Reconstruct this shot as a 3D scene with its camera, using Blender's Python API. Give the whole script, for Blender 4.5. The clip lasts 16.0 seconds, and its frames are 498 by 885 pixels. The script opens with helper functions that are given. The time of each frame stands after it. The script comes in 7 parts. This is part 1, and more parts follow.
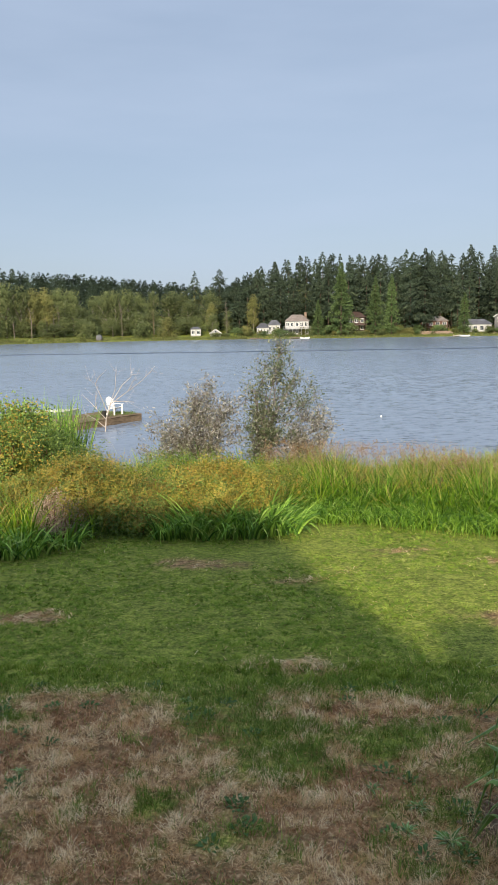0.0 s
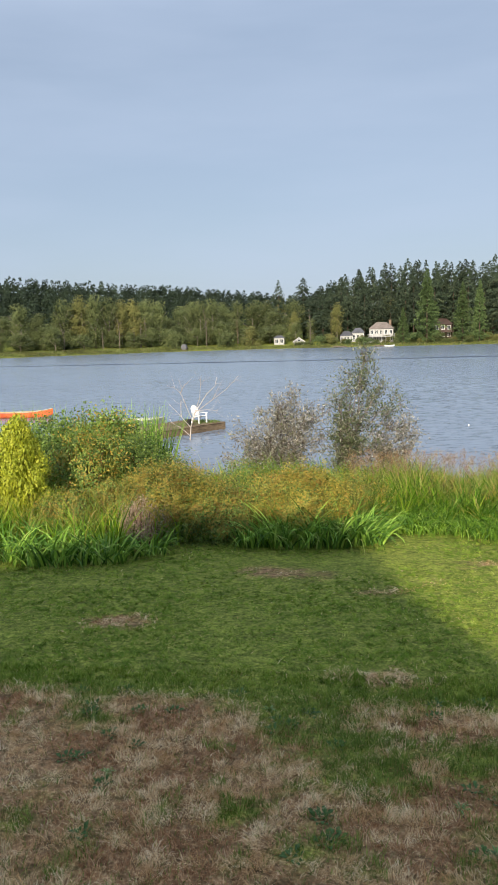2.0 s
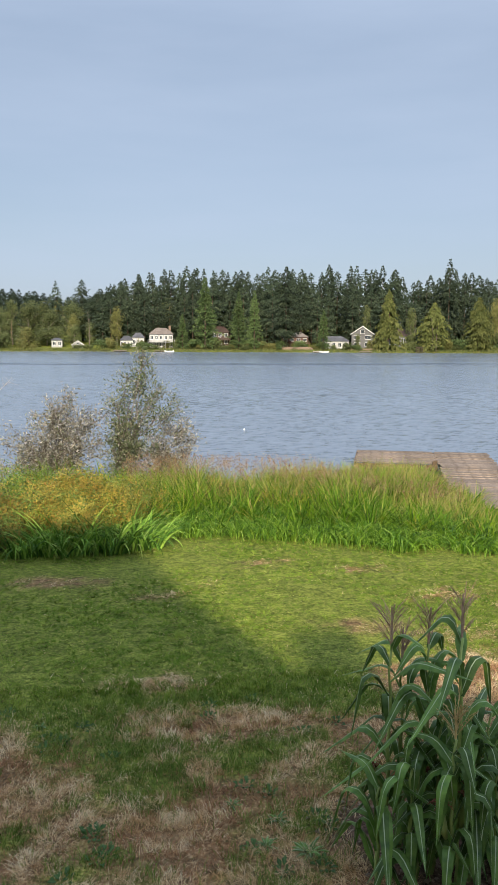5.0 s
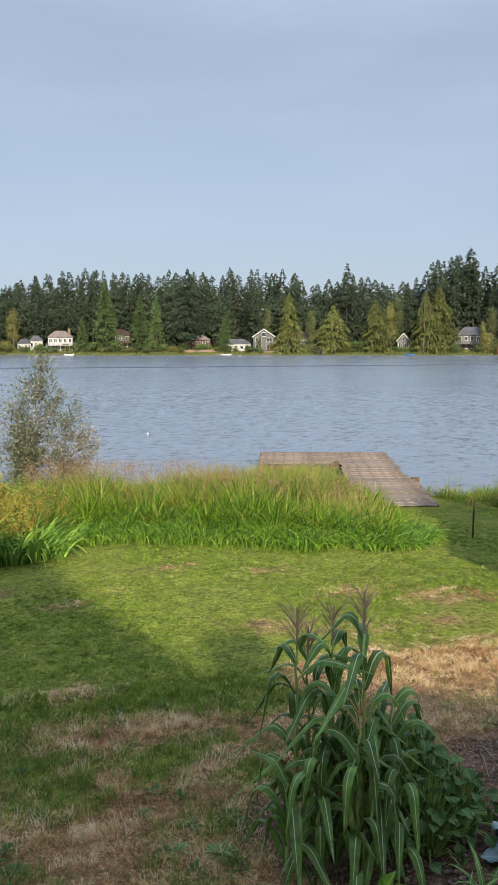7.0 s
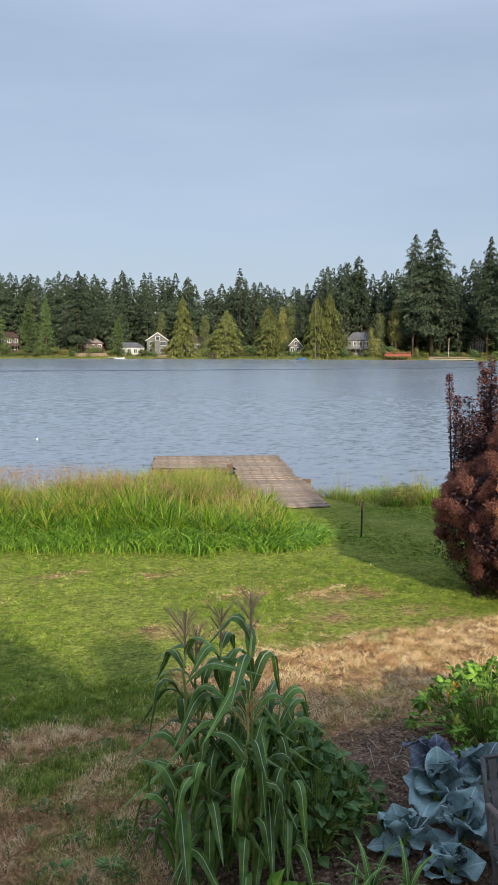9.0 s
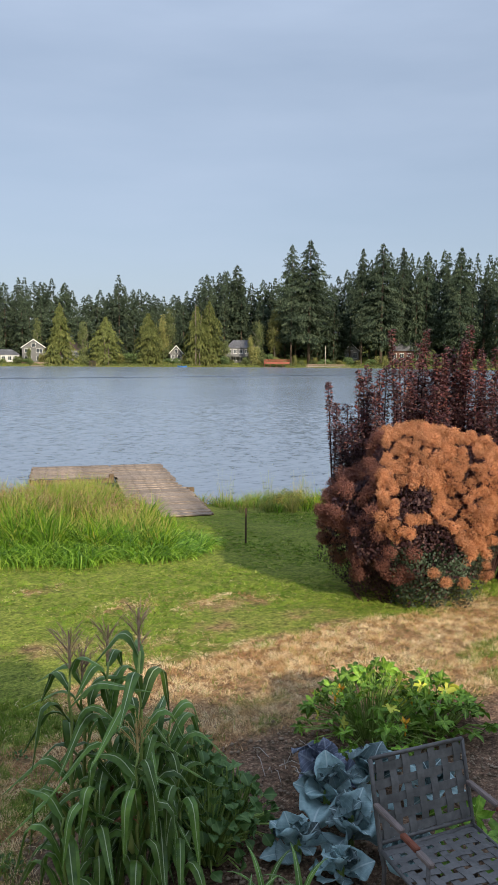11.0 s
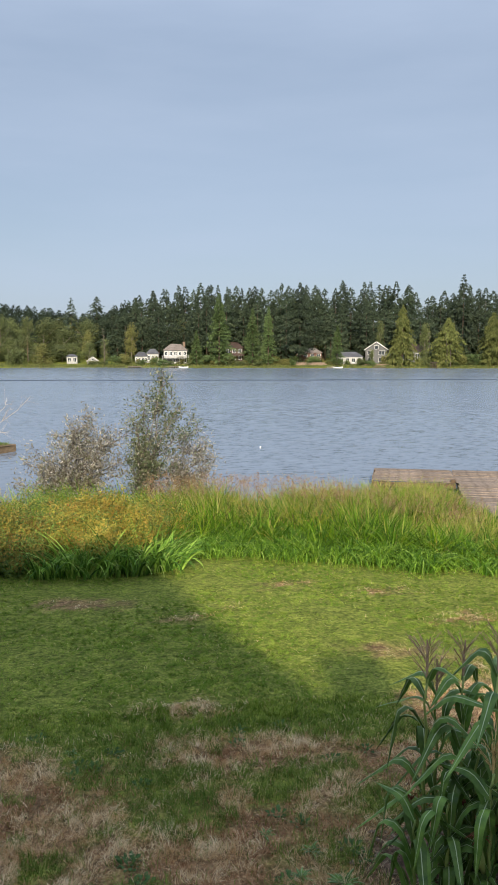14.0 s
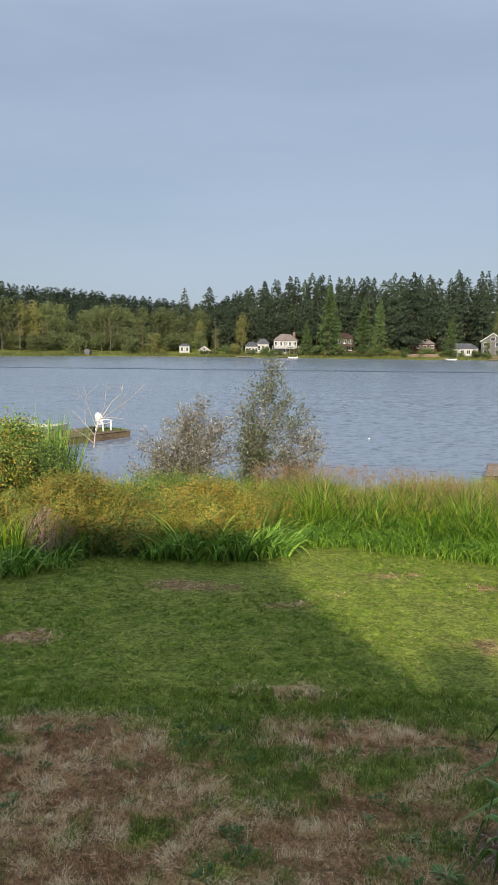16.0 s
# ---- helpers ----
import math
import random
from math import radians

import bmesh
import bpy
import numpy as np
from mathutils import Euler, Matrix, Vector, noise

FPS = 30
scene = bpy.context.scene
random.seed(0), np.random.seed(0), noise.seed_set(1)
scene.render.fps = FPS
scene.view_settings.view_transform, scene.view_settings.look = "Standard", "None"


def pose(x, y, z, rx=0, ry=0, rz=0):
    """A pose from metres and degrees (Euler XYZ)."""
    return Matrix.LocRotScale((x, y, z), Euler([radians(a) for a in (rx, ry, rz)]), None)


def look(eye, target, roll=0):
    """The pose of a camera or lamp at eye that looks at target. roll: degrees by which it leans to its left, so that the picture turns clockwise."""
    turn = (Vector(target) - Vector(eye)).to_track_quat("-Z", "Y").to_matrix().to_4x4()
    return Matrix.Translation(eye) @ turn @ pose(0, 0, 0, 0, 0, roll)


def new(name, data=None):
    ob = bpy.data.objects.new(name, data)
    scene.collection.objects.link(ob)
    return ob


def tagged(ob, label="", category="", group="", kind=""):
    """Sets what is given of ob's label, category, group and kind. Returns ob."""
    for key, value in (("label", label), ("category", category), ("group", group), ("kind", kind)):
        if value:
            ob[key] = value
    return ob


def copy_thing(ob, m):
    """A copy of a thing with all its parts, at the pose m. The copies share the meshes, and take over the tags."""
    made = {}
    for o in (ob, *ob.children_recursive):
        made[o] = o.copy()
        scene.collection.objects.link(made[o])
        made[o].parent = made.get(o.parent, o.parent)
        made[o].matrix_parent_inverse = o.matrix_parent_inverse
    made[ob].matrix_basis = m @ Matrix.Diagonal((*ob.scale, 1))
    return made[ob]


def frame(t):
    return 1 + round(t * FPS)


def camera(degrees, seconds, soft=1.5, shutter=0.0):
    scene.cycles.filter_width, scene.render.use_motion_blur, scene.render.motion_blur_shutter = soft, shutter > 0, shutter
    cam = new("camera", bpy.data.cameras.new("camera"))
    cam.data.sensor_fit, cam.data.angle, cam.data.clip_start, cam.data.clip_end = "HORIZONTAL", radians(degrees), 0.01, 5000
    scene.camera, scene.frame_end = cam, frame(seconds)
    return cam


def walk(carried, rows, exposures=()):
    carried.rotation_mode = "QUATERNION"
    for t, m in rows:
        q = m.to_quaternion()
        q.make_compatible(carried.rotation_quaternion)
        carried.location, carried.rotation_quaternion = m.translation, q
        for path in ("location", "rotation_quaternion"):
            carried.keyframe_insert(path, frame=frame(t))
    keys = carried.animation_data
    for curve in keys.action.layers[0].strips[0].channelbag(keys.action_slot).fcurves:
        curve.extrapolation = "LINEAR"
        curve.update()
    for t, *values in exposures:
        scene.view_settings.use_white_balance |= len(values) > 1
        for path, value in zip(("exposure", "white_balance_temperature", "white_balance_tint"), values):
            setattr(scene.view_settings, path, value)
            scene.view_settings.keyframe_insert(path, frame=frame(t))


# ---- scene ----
cam = camera(36.17, 16.0, soft=0.5)
EYE = 4.8
# seconds, eye offset, then yaw to the left, pitch and lean to the right in degrees
PATH = [
    (0, -0.001, -0.001, -0.002, 0, -8.6, 1.06),
    (0.5, -0.007, -0.01, -0, 1.74, -8.39, 1.19),
    (1, -0.008, -0.016, 0.001, 3.54, -8.19, 1.5),
    (1.5, -0.016, -0.014, -0.002, 5.82, -7.99, 1.62),
    (2, -0.021, -0.003, 0.001, 6.26, -7.82, 1.66),
    (2.5, -0.011, 0.009, -0, 4.66, -7.76, 1.57),
    (3, -0.003, 0.023, -0.012, 2.71, -7.79, 1.38),
    (3.5, 0.007, 0.05, -0.008, -0.04, -7.82, 0.95),
    (4, 0.017, 0.078, -0.016, -3.19, -7.83, 0.59),
    (4.5, 0.049, 0.093, -0.02, -7.11, -7.82, 0.23),
    (4.7, 0.057, 0.087, -0.019, -8.51, -7.76, 0.04),
    (6.8, 0.038, 0.031, 0.009, -16.64, -7.47, -0.07),
    (7, 0.043, 0.026, 0.013, -17.49, -7.46, -0.01),
    (7.5, 0.051, 0.018, 0.017, -19.46, -7.42, -0.09),
    (8, 0.066, 0.02, 0.012, -21.32, -7.32, -0.27),
    (8.5, 0.085, 0.03, 0.005, -23.03, -7.23, -0.34),
    (9, 0.11, 0.018, 0.004, -25.41, -7.14, -0.35),
    (9.5, 0.118, 0.039, -0.008, -27.94, -7.03, -0.47),
    (10, 0.118, 0.06, -0.017, -29.96, -6.91, -0.6),
    (10.2, 0.123, 0.064, -0.016, -30.67, -6.84, -0.72),
    (11.2, 0.11, 0.08, 0.035, -34.6, -6.5, -0.45),
    (12.3, 0.069, 0.085, 0.092, -30.55, -6.1, 0.07),
    (12.5, 0.049, 0.084, 0.091, -27.28, -6.13, 0.22),
    (13, -0.011, 0.085, 0.095, -19.91, -6.31, 0.23),
    (13.5, -0.063, 0.072, 0.1, -13.25, -6.49, 0.02),
    (14, -0.1, 0.036, 0.115, -9.21, -6.53, -0.01),
    (14.5, -0.126, 0.011, 0.118, -6.54, -6.57, -0.11),
    (15, -0.153, -0.017, 0.122, -5.29, -6.74, -0.4),
    (15.5, -0.161, -0.012, 0.104, -3.55, -6.92, -0.71),
    (16, -0.142, -0.046, 0.092, -1.09, -7.27, -0.5),
]


def aim(x, y, z, yaw, pitch, lean):
    a, b = radians(yaw), radians(pitch)
    eye = Vector((x, y, z))
    return look(eye, eye + Vector((-math.sin(a) * math.cos(b), math.cos(a) * math.cos(b), math.sin(b))), -lean)


EXPOSURES = [(0.0, 0.4), (13.6, 0.4), (14.5, 0.23), (16.0, 0.2)]
walk(cam, [(t, aim(x, y, EYE + z, yaw, pitch, lean)) for t, x, y, z, yaw, pitch, lean in PATH], EXPOSURES)

# ---------------------------------------------------------------- light
SUN_FROM = (-0.17, -0.985)      # ground direction towards the sun
SUN_UP = 25.0
world = bpy.data.worlds.new("sky")
scene.world = world
world.use_nodes = True
wn, wl = world.node_tree.nodes, world.node_tree.links
sky = wn.new("ShaderNodeTexSky")
sky.sky_type, sky.sun_disc = "NISHITA", False
sky.sun_elevation, sky.sun_rotation = radians(SUN_UP), math.atan2(SUN_FROM[0], SUN_FROM[1])
sky.air_density, sky.dust_density, sky.ozone_density = 1.0, 1.6, 1.3
back = wn["Background"]
# thin high cloud spread over the blue
wtc = wn.new("ShaderNodeTexCoord")
wmap = wn.new("ShaderNodeMapping")
wmap.inputs["Scale"].default_value = (1.2, 1.2, 6.0)
wmap.inputs["Rotation"].default_value = (0.0, 0.12, 0.3)
wns = wn.new("ShaderNodeTexNoise")
wns.inputs["Scale"].default_value, wns.inputs["Detail"].default_value = 1.7, 7.0
wramp = wn.new("ShaderNodeMapRange")
wramp.inputs["From Min"].default_value, wramp.inputs["From Max"].default_value = 0.38, 0.75
wramp.inputs["To Min"].default_value, wramp.inputs["To Max"].default_value = 0.55, 0.8
wmix = wn.new("ShaderNodeMix")
wmix.data_type = "RGBA"
wmix.inputs["B"].default_value = (5.6, 6.7, 8.6, 1)
wl.new(wtc.outputs["Generated"], wmap.inputs["Vector"])
wl.new(wmap.outputs["Vector"], wns.inputs["Vector"])
wl.new(wns.outputs["Fac"], wramp.inputs["Value"])
wl.new(wramp.outputs["Result"], wmix.inputs["Factor"])
wl.new(sky.outputs["Color"], wmix.inputs["A"])
# the veil is thicker, and so brighter, overhead
wsep = wn.new("ShaderNodeSeparateXYZ")
wl.new(wtc.outputs["Generated"], wsep.inputs["Vector"])
wup = wn.new("ShaderNodeMapRange")
wup.interpolation_type = "SMOOTHSTEP"
wup.inputs["From Min"].default_value, wup.inputs["From Max"].default_value = 0.3, 0.95
wup.inputs["To Min"].default_value, wup.inputs["To Max"].default_value = 1.0, 2.25
wl.new(wsep.outputs["Z"], wup.inputs["Value"])
wgain = wn.new("ShaderNodeVectorMath")
wgain.operation = "SCALE"
wl.new(wmix.outputs["Result"], wgain.inputs[0])
wl.new(wup.outputs["Result"], wgain.inputs["Scale"])
wl.new(wgain.outputs["Vector"], back.inputs["Color"])
back.inputs["Strength"].default_value = 0.073

sun = new("sun", bpy.data.lights.new("sun", "SUN"))
sun.data.energy, sun.data.angle, sun.data.color = 5.0, radians(1.5), (1.0, 0.88, 0.68)
up = radians(SUN_UP)
SUN_DIR = Vector((-SUN_FROM[0] * math.cos(up), -SUN_FROM[1] * math.cos(up), -math.sin(up))).normalized()
sun.matrix_world = look((0, 0, 60), Vector((0, 0, 60)) + SUN_DIR)

# ---------------------------------------------------------------- builders
rng = np.random.default_rng(7)


def quick_mesh(name, verts, faces, smooth=False):
    """A mesh from arrays of corners and of equal-sided faces."""
    verts, faces = np.asarray(verts, np.float32), np.asarray(faces, np.int32)
    me = bpy.data.meshes.new(name)
    n, k = faces.shape
    me.vertices.add(len(verts))
    me.vertices.foreach_set("co", verts.ravel())
    me.loops.add(n * k)
    me.loops.foreach_set("vertex_index", faces.ravel())
    me.polygons.add(n)
    me.polygons.foreach_set("loop_start", np.arange(0, n * k, k, dtype=np.int32))
    me.polygons.foreach_set("loop_total", np.full(n, k, np.int32))
    if smooth:
        me.polygons.foreach_set("use_smooth", np.ones(n, bool))
    me.update(calc_edges=True)
    return me


def bm_mesh(name, bm, smooth=False):
    me = bpy.data.meshes.new(name)
    bmesh.ops.recalc_face_normals(bm, faces=bm.faces)
    bm.to_mesh(me)
    bm.free()
    if smooth:
        for p in me.polygons:
            p.use_smooth = True
    return me


def thing(name, m, label, category, group="", kind=""):
    ob = new(name)
    ob.empty_display_size = 0.2
    ob.matrix_basis = m
    return tagged(ob, label, category, group, kind)


def part(name, data, material, parent, label="", m=None, smooth=False):
    me = bm_mesh(name, data, smooth) if isinstance(data, bmesh.types.BMesh) else data
    if not me.materials:
        me.materials.append(material)
    ob = new(name, me)
    ob.parent = parent
    if m is not None:
        ob.matrix_basis = m
    return tagged(ob, label)


def single(name, me, material, label, category, kind="", group="", m=None):
    me.materials.append(material)
    ob = new(name, me)
    if m is not None:
        ob.matrix_basis = m
    return tagged(ob, label, category, group, kind)


def box(bm, x0, x1, y0, y1, z0, z1, bevel=0.0):
    g = bmesh.ops.create_cube(bm, size=1.0)
    for v in g["verts"]:
        v.co = Vector(((x0 + x1) / 2 + v.co.x * (x1 - x0), (y0 + y1) / 2 + v.co.y * (y1 - y0), (z0 + z1) / 2 + v.co.z * (z1 - z0)))
    if bevel:
        es = {e for v in g["verts"] for e in v.link_edges}
        bmesh.ops.bevel(bm, geom=list(es), offset=bevel, segments=1, affect="EDGES")
    return g["verts"]


def tube(bm, pts, radii, sides=7):
    """A closed tapered tube along points."""
    pts = [Vector(p) for p in pts]
    if not hasattr(radii, "__len__"):
        radii = [radii] * len(pts)
    rings = []
    side = None
    for i, p in enumerate(pts):
        d = (pts[min(i + 1, len(pts) - 1)] - pts[max(i - 1, 0)]).normalized()
        if side is None:
            side = d.cross(Vector((0.3, 0.2, 1) if abs(d.z) < 0.9 else (1, 0, 0))).normalized()
        side = (side - d * side.dot(d)).normalized()
        other = d.cross(side)
        rings.append([bm.verts.new(p + radii[i] * (math.cos(2 * math.pi * k / sides) * side + math.sin(2 * math.pi * k / sides) * other)) for k in range(sides)])
    for a, b in zip(rings, rings[1:]):
        for k in range(sides):
            bm.faces.new((a[k], a[(k + 1) % sides], b[(k + 1) % sides], b[k]))
    bm.faces.new(rings[0][::-1])
    bm.faces.new(rings[-1])


def blades(pos, height, width, azim, lean, bend, seg=3, r=rng):
    """Grass or leaf blades: tapered strips that start upright, lean and bend over. Returns corners and triangles."""
    n = len(pos)
    height, width, azim, lean, bend = (np.broadcast_to(np.asarray(v, float), (n,)) for v in (height, width, azim, lean, bend))
    out = np.stack([np.cos(azim), np.sin(azim), np.zeros(n)], -1)
    face = azim + r.uniform(-1.3, 1.3, n)
    across = np.stack([-np.sin(face), np.cos(face), np.zeros(n)], -1)
    rows, p = [], np.array(pos, float)
    for i in range(seg):
        w = width * (1 - (i / seg) ** 1.6) * (0.75 if i == 0 else 1.0)
        rows += [p - across * w[:, None] / 2, p + across * w[:, None] / 2]
        ang = lean + bend * (i / max(seg - 1, 1)) ** 1.2
        p = p + (out * np.sin(ang)[:, None] + np.array([0, 0, 1.0]) * np.cos(ang)[:, None]) * (height / seg)[:, None]
    rows.append(p)
    k = len(rows)
    verts = np.stack(rows, 1).reshape(-1, 3)
    tri = []
    for i in range(seg - 1):
        a = 2 * i
        tri += [(a, a + 1, a + 3), (a, a + 3, a + 2)]
    tri.append((2 * seg - 2, 2 * seg - 1, 2 * seg))
    faces = (np.array(tri)[None] + (np.arange(n) * k)[:, None, None]).reshape(-1, 3)
    return verts, faces


def leaves(pos, normal, length, width, r=rng, tip=None, fold=0.15):
    """Small pointed leaves at places, roughly facing a normal. Returns corners and triangles."""
    n = len(pos)
    length, width = np.broadcast_to(length, (n,)), np.broadcast_to(width, (n,))
    normal = normal / (np.linalg.norm(normal, axis=1, keepdims=True) + 1e-9)
    along = r.normal(size=(n, 3)) if tip is None else np.array(tip, float) + 0.001
    along -= normal * (along * normal).sum(1, keepdims=True)
    along /= np.linalg.norm(along, axis=1, keepdims=True) + 1e-9
    side = np.cross(normal, along)
    L, W = length[:, None], width[:, None]
    v = np.stack([pos, pos + along * L * 0.45 + side * W / 2 - normal * W * fold, pos + along * L, pos + along * L * 0.45 - side * W / 2 - normal * W * fold], 1).reshape(-1, 3)
    f = (np.array([(0, 1, 2), (0, 2, 3)])[None] + (np.arange(n) * 4)[:, None, None]).reshape(-1, 3)
    return v, f


def toned(me, values):
    """Stores a tone for each leaf or blade of a mesh of equal pieces."""
    each = len(me.vertices) // len(values)
    me.attributes.new("tone", "FLOAT", "POINT").data.foreach_set("value", np.repeat(values, each).astype(np.float32))
    return me


def joined(*pieces):
    vs, fs, o = [], [], 0
    for v, f in pieces:
        vs.append(v)
        fs.append(np.asarray(f) + o)
        o += len(v)
    return np.concatenate(vs), np.concatenate(fs)


def fbm(x, y, scale, seed=0.0, octaves=3):
    out, amp = np.zeros(np.shape(x)), 1.0
    flat_x, flat_y = np.ravel(x), np.ravel(y)
    for o in range(octaves):
        s = scale * 2 ** o
        out += amp * np.reshape([noise.noise((a * s, b * s, seed + 7.3 * o)) for a, b in zip(flat_x, flat_y)], np.shape(x))
        amp *= 0.5
    return out


# ---------------------------------------------------------------- materials
def material(name, rough=0.8, spec=0.3, metal=0.0):
    m = bpy.data.materials.new(name)
    m.use_nodes = True
    b = m.node_tree.nodes["Principled BSDF"]
    b.inputs["Roughness"].default_value, b.inputs["Metallic"].default_value = rough, metal
    b.inputs["Specular IOR Level"].default_value = spec
    return m, m.node_tree.nodes, m.node_tree.links, b


def ramp_of(nodes, stops):
    cr = nodes.new("ShaderNodeValToRGB")
    e = cr.color_ramp.elements
    while len(e) < len(stops):
        e.new(0.5)
    for el, (at, col) in zip(e, stops):
        el.position, el.color = at, (*col, 1)
    return cr


def noise_tex(nodes, links, scale, detail=4.0, rough=0.55, coord="Object", stretch=None):
    tc = nodes.new("ShaderNodeTexCoord")
    t = nodes.new("ShaderNodeTexNoise")
    t.inputs["Scale"].default_value, t.inputs["Detail"].default_value, t.inputs["Roughness"].default_value = scale, detail, rough
    if stretch:
        mp = nodes.new("ShaderNodeMapping")
        mp.inputs["Scale"].default_value = stretch
        links.new(tc.outputs[coord], mp.inputs["Vector"])
        links.new(mp.outputs["Vector"], t.inputs["Vector"])
    else:
        links.new(tc.outputs[coord], t.inputs["Vector"])
    return t


def mixed(nodes, links, kind, fac, a, b):
    mx = nodes.new("ShaderNodeMix")
    mx.data_type, mx.blend_type = "RGBA", kind
    for key, v in (("Factor", fac), ("A", a), ("B", b)):
        if hasattr(v, "links"):
            links.new(v, mx.inputs[key])
        else:
            mx.inputs[key].default_value = v if key == "Factor" else (*v, 1)
    return mx.outputs["Result"]


def bumped(nodes, links, bsdf, height, strength=0.3, distance=0.01):
    b = nodes.new("ShaderNodeBump")
    b.inputs["Strength"].default_value, b.inputs["Distance"].default_value = strength, distance
    links.new(height, b.inputs["Height"])
    links.new(b.outputs["Normal"], bsdf.inputs["Normal"])
    return b


def leafy(name, stops, rough=0.55, spec=0.35, patch=None, patch_scale=0.5, through_light=0.25, tone=0.0):
    """Foliage: a colour for each leaf from a ramp, larger tints, and some light that passes through.
    tone: how far the leaves of one tuft or spray share a colour, by the mesh's own tone."""
    m, n, l, b = material(name, rough, spec)
    geo = n.new("ShaderNodeNewGeometry")
    cr = ramp_of(n, stops)
    if tone:
        at = n.new("ShaderNodeAttribute")
        at.attribute_name = "tone"
        blend = n.new("ShaderNodeMix")
        blend.inputs["Factor"].default_value = tone
        l.new(geo.outputs["Random Per Island"], blend.inputs[2])
        l.new(at.outputs["Fac"], blend.inputs[3])
        l.new(blend.outputs[0], cr.inputs["Fac"])
    else:
        l.new(geo.outputs["Random Per Island"], cr.inputs["Fac"])
    col = cr.outputs["Color"]
    if patch:
        t = noise_tex(n, l, patch_scale, 3.0)
        mr = n.new("ShaderNodeMapRange")
        mr.inputs["From Min"].default_value, mr.inputs["From Max"].default_value = 0.42, 0.62
        l.new(t.outputs["Fac"], mr.inputs["Value"])
        col = mixed(n, l, "MULTIPLY", mr.outputs["Result"], col, patch)
    info = n.new("ShaderNodeObjectInfo")
    mr2 = n.new("ShaderNodeMapRange")
    mr2.inputs["To Min"].default_value, mr2.inputs["To Max"].default_value = 0.78, 1.2
    l.new(info.outputs["Random"], mr2.inputs["Value"])
    hsv = n.new("ShaderNodeHueSaturation")
    l.new(mr2.outputs["Result"], hsv.inputs["Value"])
    l.new(col, hsv.inputs["Color"])
    col = hsv.outputs["Color"]
    l.new(col, b.inputs["Base Color"])
    if through_light:
        tr = n.new("ShaderNodeBsdfTranslucent")
        l.new(col, tr.inputs["Color"])
        mx = n.new("ShaderNodeMixShader")
        mx.inputs["Fac"].default_value = through_light
        l.new(b.outputs["BSDF"], mx.inputs[1])
        l.new(tr.outputs["BSDF"], mx.inputs[2])
        l.new(mx.outputs["Shader"], n["Material Output"].inputs["Surface"])
    return m


def plain(name, a, b_col, scale=6.0, rough=0.6, spec=0.3, metal=0.0, bump=0.2, stretch=None, dist=0.004):
    """A surface with two tints at a large and a fine scale and a fine relief."""
    m, n, l, b = material(name, rough, spec, metal)
    t = noise_tex(n, l, scale, 6.0, stretch=stretch)
    big = noise_tex(n, l, scale * 0.17, 3.0)
    cr = ramp_of(n, [(0.3, a), (0.7, b_col)])
    l.new(t.outputs["Fac"], cr.inputs["Fac"])
    cr2 = ramp_of(n, [(0.35, (0.78, 0.78, 0.78)), (0.65, (1.1, 1.1, 1.1))])
    l.new(big.outputs["Fac"], cr2.inputs["Fac"])
    info = n.new("ShaderNodeObjectInfo")
    mr2 = n.new("ShaderNodeMapRange")
    mr2.inputs["To Min"].default_value, mr2.inputs["To Max"].default_value = 0.85, 1.12
    l.new(info.outputs["Random"], mr2.inputs["Value"])
    hsv = n.new("ShaderNodeHueSaturation")
    l.new(mr2.outputs["Result"], hsv.inputs["Value"])
    l.new(mixed(n, l, "MULTIPLY", 1.0, cr.outputs["Color"], cr2.outputs["Color"]), hsv.inputs["Color"])
    l.new(hsv.outputs["Color"], b.inputs["Base Color"])
    bumped(n, l, b, t.outputs["Fac"], bump, dist)
    return m


LAWN = leafy("lawn_blade", [(0.0, (0.045, 0.085, 0.012)), (0.3, (0.112, 0.18, 0.023)), (0.7, (0.21, 0.28, 0.038)), (0.93, (0.3, 0.345, 0.06)), (1.0, (0.46, 0.42, 0.15))], patch=(0.62, 0.74, 0.6), patch_scale=4.0, through_light=0.15, rough=0.8, spec=0.1, tone=0.65)
ROUGH_GRASS = leafy("rough_grass_blade", [(0.0, (0.055, 0.095, 0.018)), (0.5, (0.16, 0.235, 0.042)), (0.9, (0.3, 0.37, 0.08)), (1.0, (0.5, 0.42, 0.2))], patch=(0.7, 0.78, 0.66), patch_scale=9.0, through_light=0.15, rough=0.8, spec=0.1, tone=0.5)
STRAW = leafy("straw_blade", [(0.0, (0.22, 0.11, 0.055)), (0.25, (0.55, 0.36, 0.19)), (0.55, (0.9, 0.67, 0.385)), (0.95, (0.96, 0.82, 0.57)), (1.0, (0.14, 0.2, 0.05))], rough=0.8, spec=0.1, patch=(0.75, 0.62, 0.5), patch_scale=5.0, through_light=0.3, tone=0.6)
THATCH = leafy("brown_thatch", [(0.0, (0.07, 0.03, 0.017)), (0.5, (0.29, 0.14, 0.066)), (0.85, (0.56, 0.34, 0.175)), (1.0, (0.8, 0.62, 0.42))], rough=0.9, spec=0.05, through_light=0.15, tone=0.5)
REED = leafy("reed_blade", [(0.0, (0.03, 0.09, 0.008)), (0.5, (0.135, 0.3, 0.02)), (0.88, (0.3, 0.48, 0.045)), (1.0, (0.55, 0.48, 0.18))], patch=(1.0, 0.86, 0.5), patch_scale=0.8, through_light=0.35, rough=0.65, spec=0.2)
